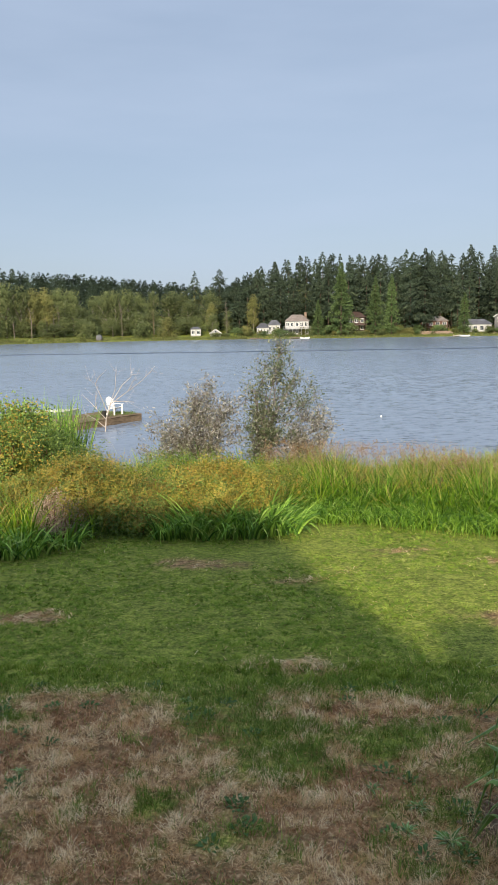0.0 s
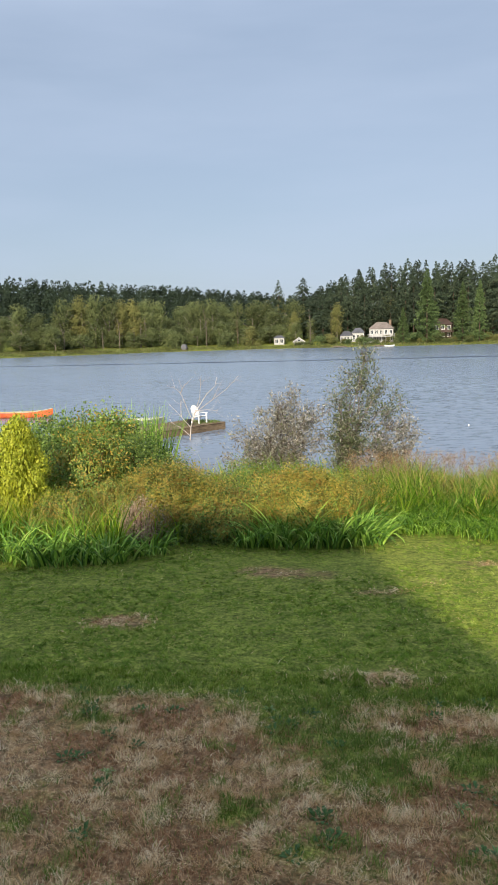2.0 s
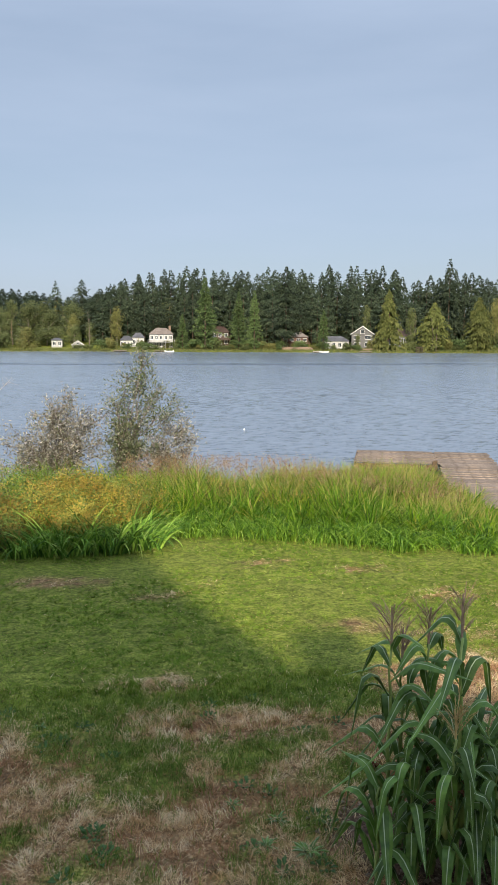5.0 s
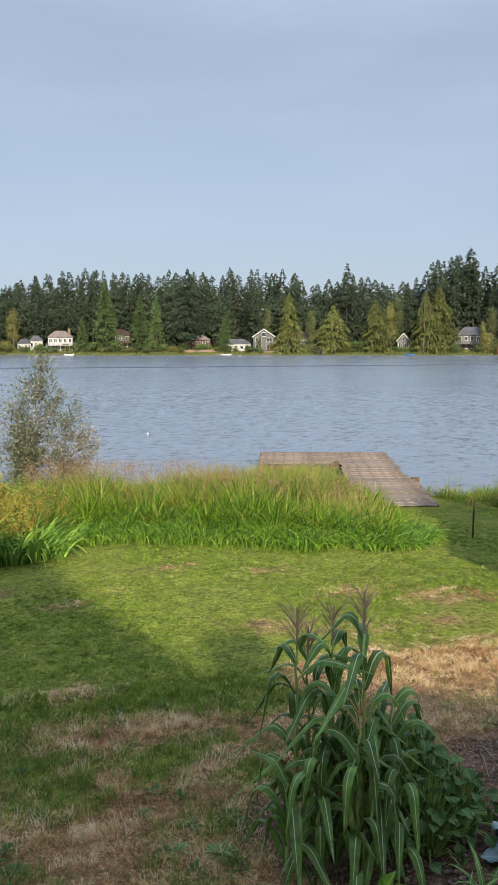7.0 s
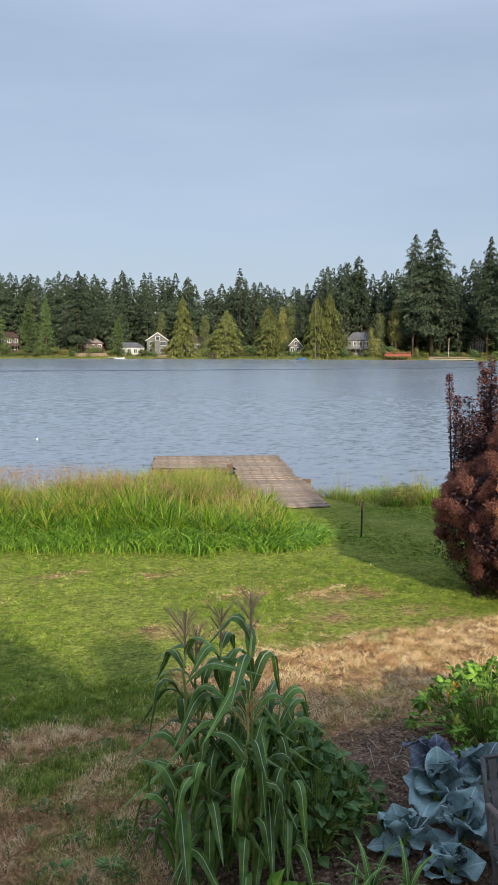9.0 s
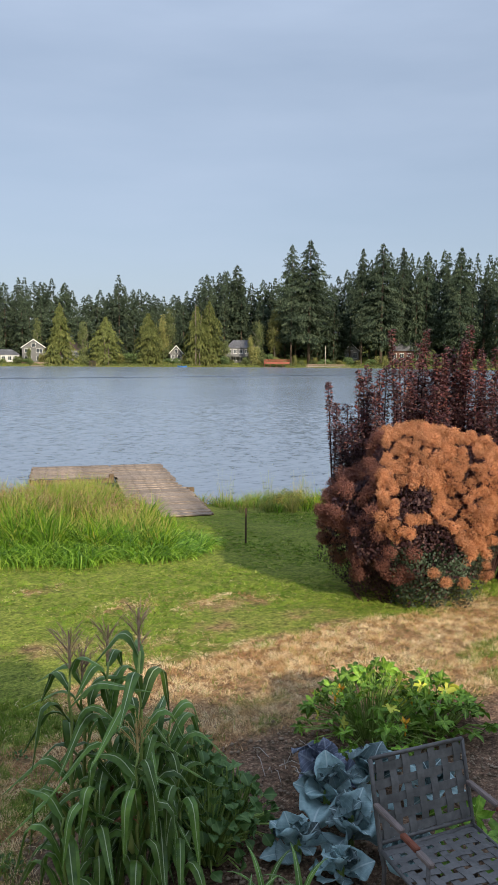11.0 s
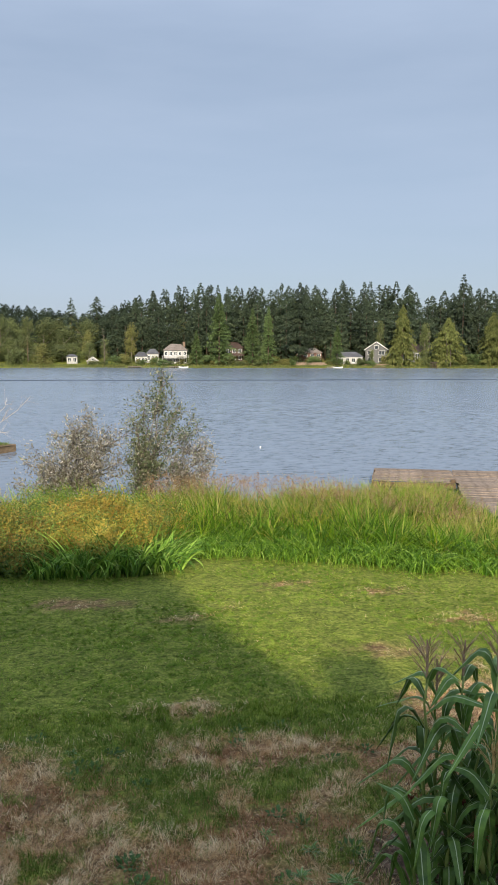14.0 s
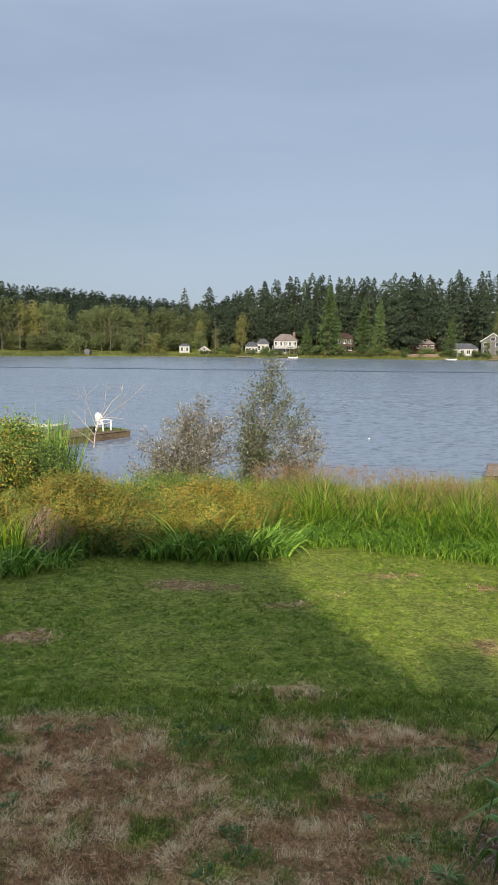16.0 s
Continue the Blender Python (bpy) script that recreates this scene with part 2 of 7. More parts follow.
SEDGE = leafy("sedge_blade", [(0.0, (0.035, 0.09, 0.012)), (0.5, (0.14, 0.28, 0.035)), (0.9, (0.33, 0.5, 0.08)), (1.0, (0.42, 0.48, 0.15))], rough=0.6, spec=0.2, through_light=0.2)
SEED_HEAD = leafy("dry_seed_head", [(0.0, (0.16, 0.08, 0.05)), (0.6, (0.28, 0.18, 0.11)), (1.0, (0.36, 0.3, 0.16))], rough=0.9, spec=0.1)
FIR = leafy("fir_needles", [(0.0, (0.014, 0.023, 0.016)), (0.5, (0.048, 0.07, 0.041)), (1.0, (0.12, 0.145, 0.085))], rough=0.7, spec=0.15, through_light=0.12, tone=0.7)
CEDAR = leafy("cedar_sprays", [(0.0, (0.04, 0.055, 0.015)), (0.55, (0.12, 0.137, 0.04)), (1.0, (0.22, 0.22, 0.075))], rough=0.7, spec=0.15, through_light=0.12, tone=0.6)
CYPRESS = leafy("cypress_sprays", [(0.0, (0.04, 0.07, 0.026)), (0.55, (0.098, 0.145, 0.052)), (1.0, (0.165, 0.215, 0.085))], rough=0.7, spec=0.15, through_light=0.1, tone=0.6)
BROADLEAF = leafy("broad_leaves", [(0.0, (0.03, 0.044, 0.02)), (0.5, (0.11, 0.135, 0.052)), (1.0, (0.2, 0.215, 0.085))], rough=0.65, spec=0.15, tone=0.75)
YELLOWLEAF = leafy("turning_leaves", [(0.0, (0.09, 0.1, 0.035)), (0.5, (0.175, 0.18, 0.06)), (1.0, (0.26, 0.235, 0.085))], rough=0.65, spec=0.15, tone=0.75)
BARK = plain("bark", (0.06, 0.045, 0.035), (0.16, 0.12, 0.09), 3.0, 0.9, 0.1, bump=0.6, stretch=(4, 4, 0.6), dist=0.02)
PALE_BARK = plain("pale_bark", (0.14, 0.12, 0.1), (0.34, 0.3, 0.26), 3.0, 0.9, 0.1, bump=0.4, stretch=(3, 3, 0.6), dist=0.02)
DECKWOOD = plain("weathered_plank", (0.085, 0.064, 0.05), (0.37, 0.295, 0.24), 7.0, 0.9, 0.1, bump=0.9, stretch=(1.2, 14, 6))
BEAMWOOD = plain("wet_beam", (0.08, 0.052, 0.032), (0.2, 0.14, 0.085), 7.0, 0.85, 0.15, bump=0.5, stretch=(1.5, 10, 10))


def ground_material():
    """Turf, straw and soil, mixed by how dry or bare the ground lies, with the lake bed and far land past it."""
    m, n, l, b = material("turf", 0.95, 0.1)
    fine, mid = noise_tex(n, l, 38.0, 5.0), noise_tex(n, l, 3.1, 5.0)
    green = ramp_of(n, [(0.3, (0.075, 0.095, 0.018)), (0.55, (0.195, 0.225, 0.042)), (0.75, (0.37, 0.35, 0.1))])
    straw = ramp_of(n, [(0.3, (0.13, 0.07, 0.036)), (0.55, (0.27, 0.165, 0.088)), (0.75, (0.6, 0.43, 0.26))])
    soil = ramp_of(n, [(0.3, (0.055, 0.032, 0.023)), (0.55, (0.15, 0.095, 0.068)), (0.75, (0.34, 0.24, 0.175))])
    for cr in (green, straw, soil):
        l.new(fine.outputs["Fac"], cr.inputs["Fac"])
    at_dry, at_soil = n.new("ShaderNodeAttribute"), n.new("ShaderNodeAttribute")
    at_dry.attribute_name, at_soil.attribute_name = "dry", "soil"
    col = mixed(n, l, "MIX", at_dry.outputs["Fac"], green.outputs["Color"], straw.outputs["Color"])
    col = mixed(n, l, "MIX", at_soil.outputs["Fac"], col, soil.outputs["Color"])
    tint = ramp_of(n, [(0.35, (0.75, 0.75, 0.72)), (0.65, (1.15, 1.12, 1.05))])
    l.new(mid.outputs["Fac"], tint.inputs["Fac"])
    tuft = noise_tex(n, l, 13.0, 3.0)
    clumps = ramp_of(n, [(0.35, (0.52, 0.56, 0.5)), (0.5, (0.95, 0.95, 0.95)), (0.67, (1.28, 1.25, 1.18))])
    l.new(tuft.outputs["Fac"], clumps.inputs["Fac"])
    col = mixed(n, l, "MULTIPLY", 1.0, col, clumps.outputs["Color"])
    l.new(mixed(n, l, "MULTIPLY", 1.0, col, tint.outputs["Color"]), b.inputs["Base Color"])
    bumped(n, l, b, tuft.outputs["Fac"], 0.6, 0.03)
    return m


def water_material():
    m, n, l, b = material("lake_water", 0.19, 0.5)
    b.inputs["IOR"].default_value = 1.33
    deep = noise_tex(n, l, 0.02, 3.0)
    cr = ramp_of(n, [(0.35, (0.165, 0.195, 0.24)), (0.65, (0.185, 0.22, 0.268))])
    l.new(deep.outputs["Fac"], cr.inputs["Fac"])
    l.new(cr.outputs["Color"], b.inputs["Base Color"])
    # wind ripples: the surface leans by small amounts at two sizes, more in the rougher patches
    rip = noise_tex(n, l, 4.4, 2.0, 0.6, stretch=(0.42, 1.0, 1.0))
    swell = noise_tex(n, l, 1.15, 1.5, 0.5, stretch=(0.34, 1.0, 1.0))
    patch = noise_tex(n, l, 0.022, 1.0, 0.5, stretch=(0.5, 1.0, 1.0))
    mr = n.new("ShaderNodeMapRange")
    mr.inputs["From Min"].default_value, mr.inputs["From Max"].default_value = 0.4, 0.62
    mr.inputs["To Min"].default_value, mr.inputs["To Max"].default_value = 0.45, 1.05
    l.new(patch.outputs["Fac"], mr.inputs["Value"])

    def vec(op, a_in, b_in):
        v = n.new("ShaderNodeVectorMath")
        v.operation = op
        for k, val in enumerate((a_in, b_in)):
            if hasattr(val, "links"):
                l.new(val, v.inputs[k])
            elif val is not None:
                v.inputs[k].default_value = val
        return v.outputs["Vector"]

    lean = vec("MULTIPLY", vec("SUBTRACT", rip.outputs["Color"], (0.5, 0.5, 0.5)), (0.3, 0.7, 0.0))
    sc = n.new("ShaderNodeVectorMath")
    sc.operation = "SCALE"
    l.new(lean, sc.inputs[0])
    l.new(mr.outputs["Result"], sc.inputs["Scale"])
    slow = vec("MULTIPLY", vec("SUBTRACT", swell.outputs["Color"], (0.5, 0.5, 0.5)), (0.05, 0.11, 0.0))
    sc2 = n.new("ShaderNodeVectorMath")
    sc2.operation = "SCALE"
    l.new(slow, sc2.inputs[0])
    l.new(mr.outputs["Result"], sc2.inputs["Scale"])
    total = vec("ADD", vec("ADD", sc.outputs["Vector"], sc2.outputs["Vector"]), (0.0, -0.045, 1.0))
    l.new(vec("NORMALIZE", total, None), b.inputs["Normal"])
    return m


# ---------------------------------------------------------------- ground and water
def lawn_z(x, y):
    s = 0.208 * np.asarray(x, float) + 0.978 * np.asarray(y, float)
    return np.interp(s, [-50, 2, 4.4, 20, 22.5, 25, 30, 60], [1.5, 1.42, 1.32, 0.36, 0.1, -0.3, -0.7, -2.5])


def shore_r(az):
    """Distance of the far shore by azimuth to the right, in degrees."""
    return np.interp(az, [-60, -26, -18, -10, -3, 8, 25, 38, 50, 80], [270, 290, 305, 318, 315, 300, 302, 318, 312, 290])


def land_z(x, y):
    x, y = np.asarray(x, float), np.asarray(y, float)
    az, r = np.degrees(np.arctan2(x, np.maximum(y, 1e-3))), np.hypot(x, y)
    past = r - shore_r(az)
    rise = np.interp(past, [-40, -3, 2, 12, 60, 200, 500, 900], [-2.5, -0.7, 0.6, 1.3, 4.0, 9.0, 20.0, 30.0])
    hill = np.interp(past, [0, 60, 250, 600, 2500], [0, 0, 6, 26, 30]) * np.clip((-az + 2) / 12, 0, 1)
    return np.where((past > -40) & (y > 60), rise + hill, lawn_z(x, y))


def dryness(x, y):
    """How much of the turf is straw: the near ground and a strip by the vegetable bed, with spots further out."""
    x, y = np.asarray(x, float), np.asarray(y, float)
    w = 0.4 * fbm(x, y, 0.9, 3.0) + 0.5 * fbm(x, y, 4.0, 9.0, 2)
    d = np.clip((7.35 - y - 0.05 * x) / 0.5, 0, 1) * 0.8
    strip = np.exp(-(((y - 7.1 + 0.1 * (x - 5)) / 0.95) ** 2)) * np.clip((x - 2.6) / 0.9, 0, 1)
    d = np.maximum(d, strip * 1.5)
    for cx, cy, rx, ry, a in ((-0.9, 12.3, 1.0, 0.45, 0.75), (-3.1, 9.6, 0.55, 0.3, 0.8), (0.7, 11.3, 0.45, 0.22, 0.5), (6.3, 10.0, 0.9, 0.5, 0.7), (0.5, 7.9, 0.8, 0.3, 0.5), (4.2, 12.5, 0.8, 0.4, 0.45), (5.2, 10.8, 1.0, 0.5, 0.5), (3.2, 9.4, 1.2, 0.5, 0.3), (5.0, 8.9, 1.3, 0.5, 0.5), (2.6, 13.2, 0.9, 0.4, 0.4), (6.8, 8.6, 0.9, 0.35, 0.5), (1.6, 11.9, 0.5, 0.3, 0.35)):
        d = np.maximum(d, a * np.exp(-((x - cx) / rx) ** 2 - ((y - cy) / ry) ** 2))
    for cx, cy, rx, ry in ((0.1, 6.5, 0.42, 0.35), (0.2, 5.85, 0.45, 0.4), (-0.35, 7.0, 0.35, 0.2), (1.25, 5.0, 0.35, 0.3), (1.9, 5.7, 0.3, 0.25), (-1.9, 5.6, 0.14, 0.1), (-2.3, 6.6, 0.2, 0.12), (-0.75, 5.2, 0.16, 0.14), (-1.1, 6.1, 0.16, 0.1), (1.1, 6.1, 0.3, 0.16), (2.2, 6.9, 0.35, 0.2), (1.5, 6.3, 0.4, 0.2), (-0.2, 4.75, 0.2, 0.15)):
        d = d - 0.66 * np.exp(-((x - cx) / rx) ** 2 - ((y - cy) / ry) ** 2)
    d = d + w * np.clip(d * 4, 0.25, 1)
    return np.clip((d - 0.22) / 0.5, 0, 1)


def bare_soil(x, y):
    """The dug vegetable bed."""
    x, y = np.asarray(x, float), np.asarray(y, float)
    edge = 6.0 - 0.25 * np.abs(x - 4.4) + 0.25 * fbm(x, y, 1.4, 21.0, 2)
    left = 1.55 - 0.25 * (y - 4.5) + 0.2 * fbm(x, y, 1.7, 33.0, 2)
    return np.clip((edge - y) / 0.35, 0, 1) * np.clip((x - left) / 0.3, 0, 1)


def build_ground():
    xs = np.unique(np.concatenate([np.linspace(-4000, -400, 10), np.linspace(-400, -20, 20), np.arange(-18, 24, 0.16), np.linspace(24, 420, 24), np.linspace(440, 4000, 10)]))
    ys = np.unique(np.concatenate([np.linspace(-1500, -10, 10), np.linspace(-8, 2, 8), np.arange(2.2, 30, 0.16), np.linspace(31, 240, 16), np.arange(245, 420, 6), np.linspace(440, 1400, 24), np.linspace(1500, 4500, 8)]))
    gx, gy = np.meshgrid(xs, ys)
    gz = land_z(gx, gy)
    near = (np.abs(gx - 3) < 21.5) & (gy > 1.5) & (gy < 30)
    dry, soil = np.zeros(gx.shape), np.zeros(gx.shape)
    nx, ny = gx[near], gy[near]
    gz[near] += 0.03 * fbm(nx, ny, 0.5, 1.0, 2)
    dry[near], soil[near] = dryness(nx, ny), bare_soil(nx, ny)
    gz[near] += soil[near] * 0.05 * fbm(nx, ny, 3.0, 5.0, 2)
    n, k = gx.shape
    i = np.arange(n * k).reshape(n, k)
    faces = np.stack([i[:-1, :-1], i[:-1, 1:], i[1:, 1:], i[1:, :-1]], -1).reshape(-1, 4)
    me = quick_mesh("ground", np.stack([gx, gy, gz], -1).reshape(-1, 3), faces, True)
    for key, val in (("dry", dry), ("soil", soil)):
        me.attributes.new(key, "FLOAT", "POINT").data.foreach_set("value", val.ravel().astype(np.float32))
    single("ground", me, ground_material(), "sloping lawn with dry straw patches and lake bed", "ground", "structure")


def build_water():
    WATER = water_material()
    xs, ys = np.array([-2500, -300, -60, 0, 60, 300, 2500]), np.array([8, 40, 120, 200, 420])
    gx, gy = np.meshgrid(xs, ys)
    n, k = gx.shape
    i = np.arange(n * k).reshape(n, k)
    faces = np.stack([i[:-1, :-1], i[:-1, 1:], i[1:, 1:], i[1:, :-1]], -1).reshape(-1, 4)
    single("water", quick_mesh("water", np.stack([gx, gy, 0 * gx], -1).reshape(-1, 3), faces), WATER, "calm lake water with wind ripples", "water", "structure")
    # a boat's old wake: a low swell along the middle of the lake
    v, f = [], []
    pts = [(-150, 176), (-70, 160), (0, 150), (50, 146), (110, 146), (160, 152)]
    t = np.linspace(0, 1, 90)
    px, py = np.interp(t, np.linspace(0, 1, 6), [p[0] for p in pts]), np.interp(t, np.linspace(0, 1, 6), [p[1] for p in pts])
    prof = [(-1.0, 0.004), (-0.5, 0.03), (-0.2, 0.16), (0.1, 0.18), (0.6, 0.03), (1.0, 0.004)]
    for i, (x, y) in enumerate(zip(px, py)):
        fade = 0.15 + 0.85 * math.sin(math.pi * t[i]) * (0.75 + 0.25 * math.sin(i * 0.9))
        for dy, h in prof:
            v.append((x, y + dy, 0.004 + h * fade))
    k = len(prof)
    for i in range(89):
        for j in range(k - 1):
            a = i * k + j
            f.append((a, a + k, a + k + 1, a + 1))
    # a darker water colour paints in the swell's dull, less reflecting face
    single("wake", quick_mesh("wake", v, f, True), plain("darkened_wake_water", (0.03, 0.045, 0.07), (0.05, 0.07, 0.1), 0.8, 0.3, 0.3), "faint boat wake across the lake", "wake", "structure")


build_ground()
build_water()


# ---------------------------------------------------------------- conifers and broadleaf trees of the far shore
def conifer_mesh(seed, height, radius, bare=0.1, branches=300, per=8, droop=0.35, shape="fir", sparse=0.0, hang=0.5, size=1.0, tip=0.26):
    """Crown of a conifer: branches in rough whorls, each carrying small uneven sprays that hang from its outer part."""
    r = np.random.default_rng(seed)
    # boughs stand in loose whorls with gaps between them
    whorls = branches // (11 if shape == "fir" and per > 6 else 3)
    u = np.sort(np.clip((r.integers(0, whorls, branches) + 0.5) / whorls + r.normal(0, 0.22 / whorls, branches), 0, 1) ** 0.9)
    az = r.uniform(0, 2 * np.pi, branches)
    if shape == "fir":
        prof = np.interp(u, [0, 0.1, 0.3, 0.55, 0.8, 0.93, 1], [0.45, 0.75, 1.0, 0.8, 0.45, 0.22, 0.04])
    elif shape == "column":
        prof = np.clip((1.01 - u) * 2.2, 0.0, 1.0) ** 0.7 * np.interp(u, [0, 0.1, 0.35, 1], [0.75, 0.9, 1.0, 1.0])
    else:
        prof = np.clip(1.01 - u, 0.0, 1.0) ** 0.75 * np.interp(u, [0, 0.08, 0.2, 1], [0.85, 1.0, 1.0, 1.0]) * 1.1
    # ragged outline: lobes that run up and round the crown, and missing boughs
    lobe = 1 + 0.26 * np.sin(2 * az + 7 * u + seed) + 0.2 * np.sin(3 * az - 23 * u + 2 * seed) + 0.15 * np.sin(41 * u + seed)
    length = radius * prof * np.clip(lobe, 0.5, 1.35) * r.uniform(0.6, 1.15, branches) + 0.05
    if sparse:
        length *= np.where(r.uniform(size=branches) < sparse, 0.45, 1)
    n = branches * per
    b = np.repeat(np.arange(branches), per)
    s = r.uniform(0.25, 1.05, n) ** 0.8
    a2 = az[b] + r.normal(0, 0.13, n)
    L = length[b]
    zb = height * (bare + (1 - bare) * u[b])
    P = np.stack([np.cos(a2) * L * s, np.sin(a2) * L * s, zb + 0.12 * L * s - droop * L * s * s + r.normal(0, 0.12, n)], -1)
    d = np.stack([np.cos(a2), np.sin(a2), -hang * r.uniform(0.3, 1.7, n)], -1) + r.normal(0, 0.45, (n, 3))
    d /= np.linalg.norm(d, axis=1, keepdims=True)
    acr = np.cross(d, np.array([0, 0, 1.0]) + r.normal(0, 0.5, (n, 3)))
    acr /= np.maximum(np.linalg.norm(acr, axis=1, keepdims=True), 1e-3)
    sl = size * r.uniform(0.6, 1.35, n) * np.clip(tip + 2.2 * (1 - u[b]), tip, 1.0)
    w = sl * r.uniform(0.12, 0.25, n)
    mid = P + d * (sl * 0.5)[:, None]
    v = np.stack([P, mid + acr * w[:, None], P + d * sl[:, None] - [0, 0, 0.1], mid - acr * w[:, None]], 1).reshape(-1, 3)
    f = (np.array([(0, 1, 2), (0, 2, 3)])[None] + (np.arange(n) * 4)[:, None, None]).reshape(-1, 3)
    # sprays are toned darker towards the trunk: shade inside the crown, by colour
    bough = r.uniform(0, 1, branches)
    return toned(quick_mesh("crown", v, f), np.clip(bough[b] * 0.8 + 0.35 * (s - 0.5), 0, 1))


def trunk_mesh(height, r0, lean=0.0, sides=6):
    bm = bmesh.new()
    tube(bm, [(0, 0, -0.6), (0, 0, height * 0.3), (lean, 0, height * 0.7), (lean, 0.0, height)], [r0, r0 * 0.8, r0 * 0.4, 0.03], sides)
    return bm_mesh("trunk", bm, True)


def clump_crown(seed, height, radius, clumps=9, per=110, size=0.7, low=0.12, narrow=1.0):
    """Crown of a broadleaf tree: many leaf clumps on the skins of uneven lobes, with gaps."""
    r = np.random.default_rng(seed)
    P, N, T = [], [], []
    for c in range(clumps):
        u = r.uniform(0.0, 1) if c else 0.8
        rad = radius * math.sin(math.pi * min(0.93, 0.18 + 0.75 * u)) * narrow
        a, q = r.uniform(0, 6.28), r.uniform(0.15, 0.75)
        c0 = np.array([rad * q * math.cos(a), rad * q * math.sin(a), height * (low + (0.86 - low) * u)])
        s = radius * r.uniform(0.34, 0.58) * np.array([1, 1, r.uniform(0.8, 1.5)])
        d = r.normal(size=(per, 3))
        d /= np.linalg.norm(d, axis=1, keepdims=True)
        P.append(c0 + d * s * r.uniform(0.6, 1.08, (per, 1)))
        N.append(d + r.normal(size=(per, 3)) * 0.3 + [0, 0, 0.25])
        # lobe tops toned lighter than undersides: lump shading put into the leaf colour
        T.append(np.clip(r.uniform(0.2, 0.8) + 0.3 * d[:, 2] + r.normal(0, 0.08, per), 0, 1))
    P, N = np.concatenate(P), np.concatenate(N)
    P[:, 2] = np.clip(P[:, 2], height * 0.03, height)
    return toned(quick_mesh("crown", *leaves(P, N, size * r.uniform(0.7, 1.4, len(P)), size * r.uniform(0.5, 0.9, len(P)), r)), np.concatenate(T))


def limbs_mesh(seed, height, radius, r0, count=7):
    r = np.random.default_rng(seed)
    bm = bmesh.new()
    tube(bm, [(0, 0, -0.5), (0.1, 0, height * 0.3), (0, 0.1, height * 0.75)], [r0, r0 * 0.75, r0 * 0.2], 6)
    for i in range(count):
        z = height * r.uniform(0.2, 0.6)
        a = r.uniform(0, 6.28)
        tube(bm, [(0, 0, z), (radius * 0.3 * math.cos(a), radius * 0.3 * math.sin(a), z + height * 0.1), (radius * 0.7 * math.cos(a), radius * 0.7 * math.sin(a), z + height * 0.25)], [r0 * 0.45, r0 * 0.3, r0 * 0.1], 5)
    return bm_mesh("trunk", bm, True)


def tree(name, crown, trunk, mat, m, label, category, group=""):
    ob = thing(name, m, label, category, group)
    part("trunk", trunk, PALE_BARK if "broadleaf" in name else BARK, ob)
    part("crown", crown, mat, ob)
    return ob


# one of each kind, 30 m tall before scaling, then copied along the shore
FAR = pose(0, 620, 20)
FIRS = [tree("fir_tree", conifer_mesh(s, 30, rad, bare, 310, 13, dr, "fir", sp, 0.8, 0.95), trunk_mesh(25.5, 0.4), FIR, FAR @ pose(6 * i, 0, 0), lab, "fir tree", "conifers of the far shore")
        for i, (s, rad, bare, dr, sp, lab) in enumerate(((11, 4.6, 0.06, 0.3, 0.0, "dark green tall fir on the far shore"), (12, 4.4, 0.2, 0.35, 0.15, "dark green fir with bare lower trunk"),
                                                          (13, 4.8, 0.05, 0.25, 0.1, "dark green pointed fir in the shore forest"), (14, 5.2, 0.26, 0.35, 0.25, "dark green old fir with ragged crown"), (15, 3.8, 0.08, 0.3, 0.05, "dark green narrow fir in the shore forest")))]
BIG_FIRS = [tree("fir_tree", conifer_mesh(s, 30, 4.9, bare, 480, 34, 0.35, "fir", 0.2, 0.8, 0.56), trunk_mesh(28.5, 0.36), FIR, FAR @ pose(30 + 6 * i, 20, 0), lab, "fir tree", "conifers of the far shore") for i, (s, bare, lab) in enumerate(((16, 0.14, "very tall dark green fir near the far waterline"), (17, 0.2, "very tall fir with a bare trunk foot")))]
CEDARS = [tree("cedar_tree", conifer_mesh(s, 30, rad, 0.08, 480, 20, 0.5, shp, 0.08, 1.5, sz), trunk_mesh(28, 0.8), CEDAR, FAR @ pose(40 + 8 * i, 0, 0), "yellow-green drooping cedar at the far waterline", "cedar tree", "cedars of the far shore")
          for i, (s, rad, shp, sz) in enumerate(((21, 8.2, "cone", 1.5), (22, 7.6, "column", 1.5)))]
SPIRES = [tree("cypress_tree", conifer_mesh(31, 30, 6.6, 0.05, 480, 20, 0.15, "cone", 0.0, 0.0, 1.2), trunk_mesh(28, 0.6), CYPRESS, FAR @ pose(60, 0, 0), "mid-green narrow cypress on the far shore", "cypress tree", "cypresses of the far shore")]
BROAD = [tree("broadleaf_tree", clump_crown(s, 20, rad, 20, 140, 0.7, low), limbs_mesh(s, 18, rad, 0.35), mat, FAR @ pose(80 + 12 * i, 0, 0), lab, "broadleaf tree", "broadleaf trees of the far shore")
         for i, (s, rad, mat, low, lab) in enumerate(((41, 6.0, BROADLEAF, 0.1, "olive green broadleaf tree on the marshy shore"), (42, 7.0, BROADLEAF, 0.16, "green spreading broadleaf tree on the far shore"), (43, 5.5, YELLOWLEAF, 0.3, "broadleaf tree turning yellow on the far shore")))]
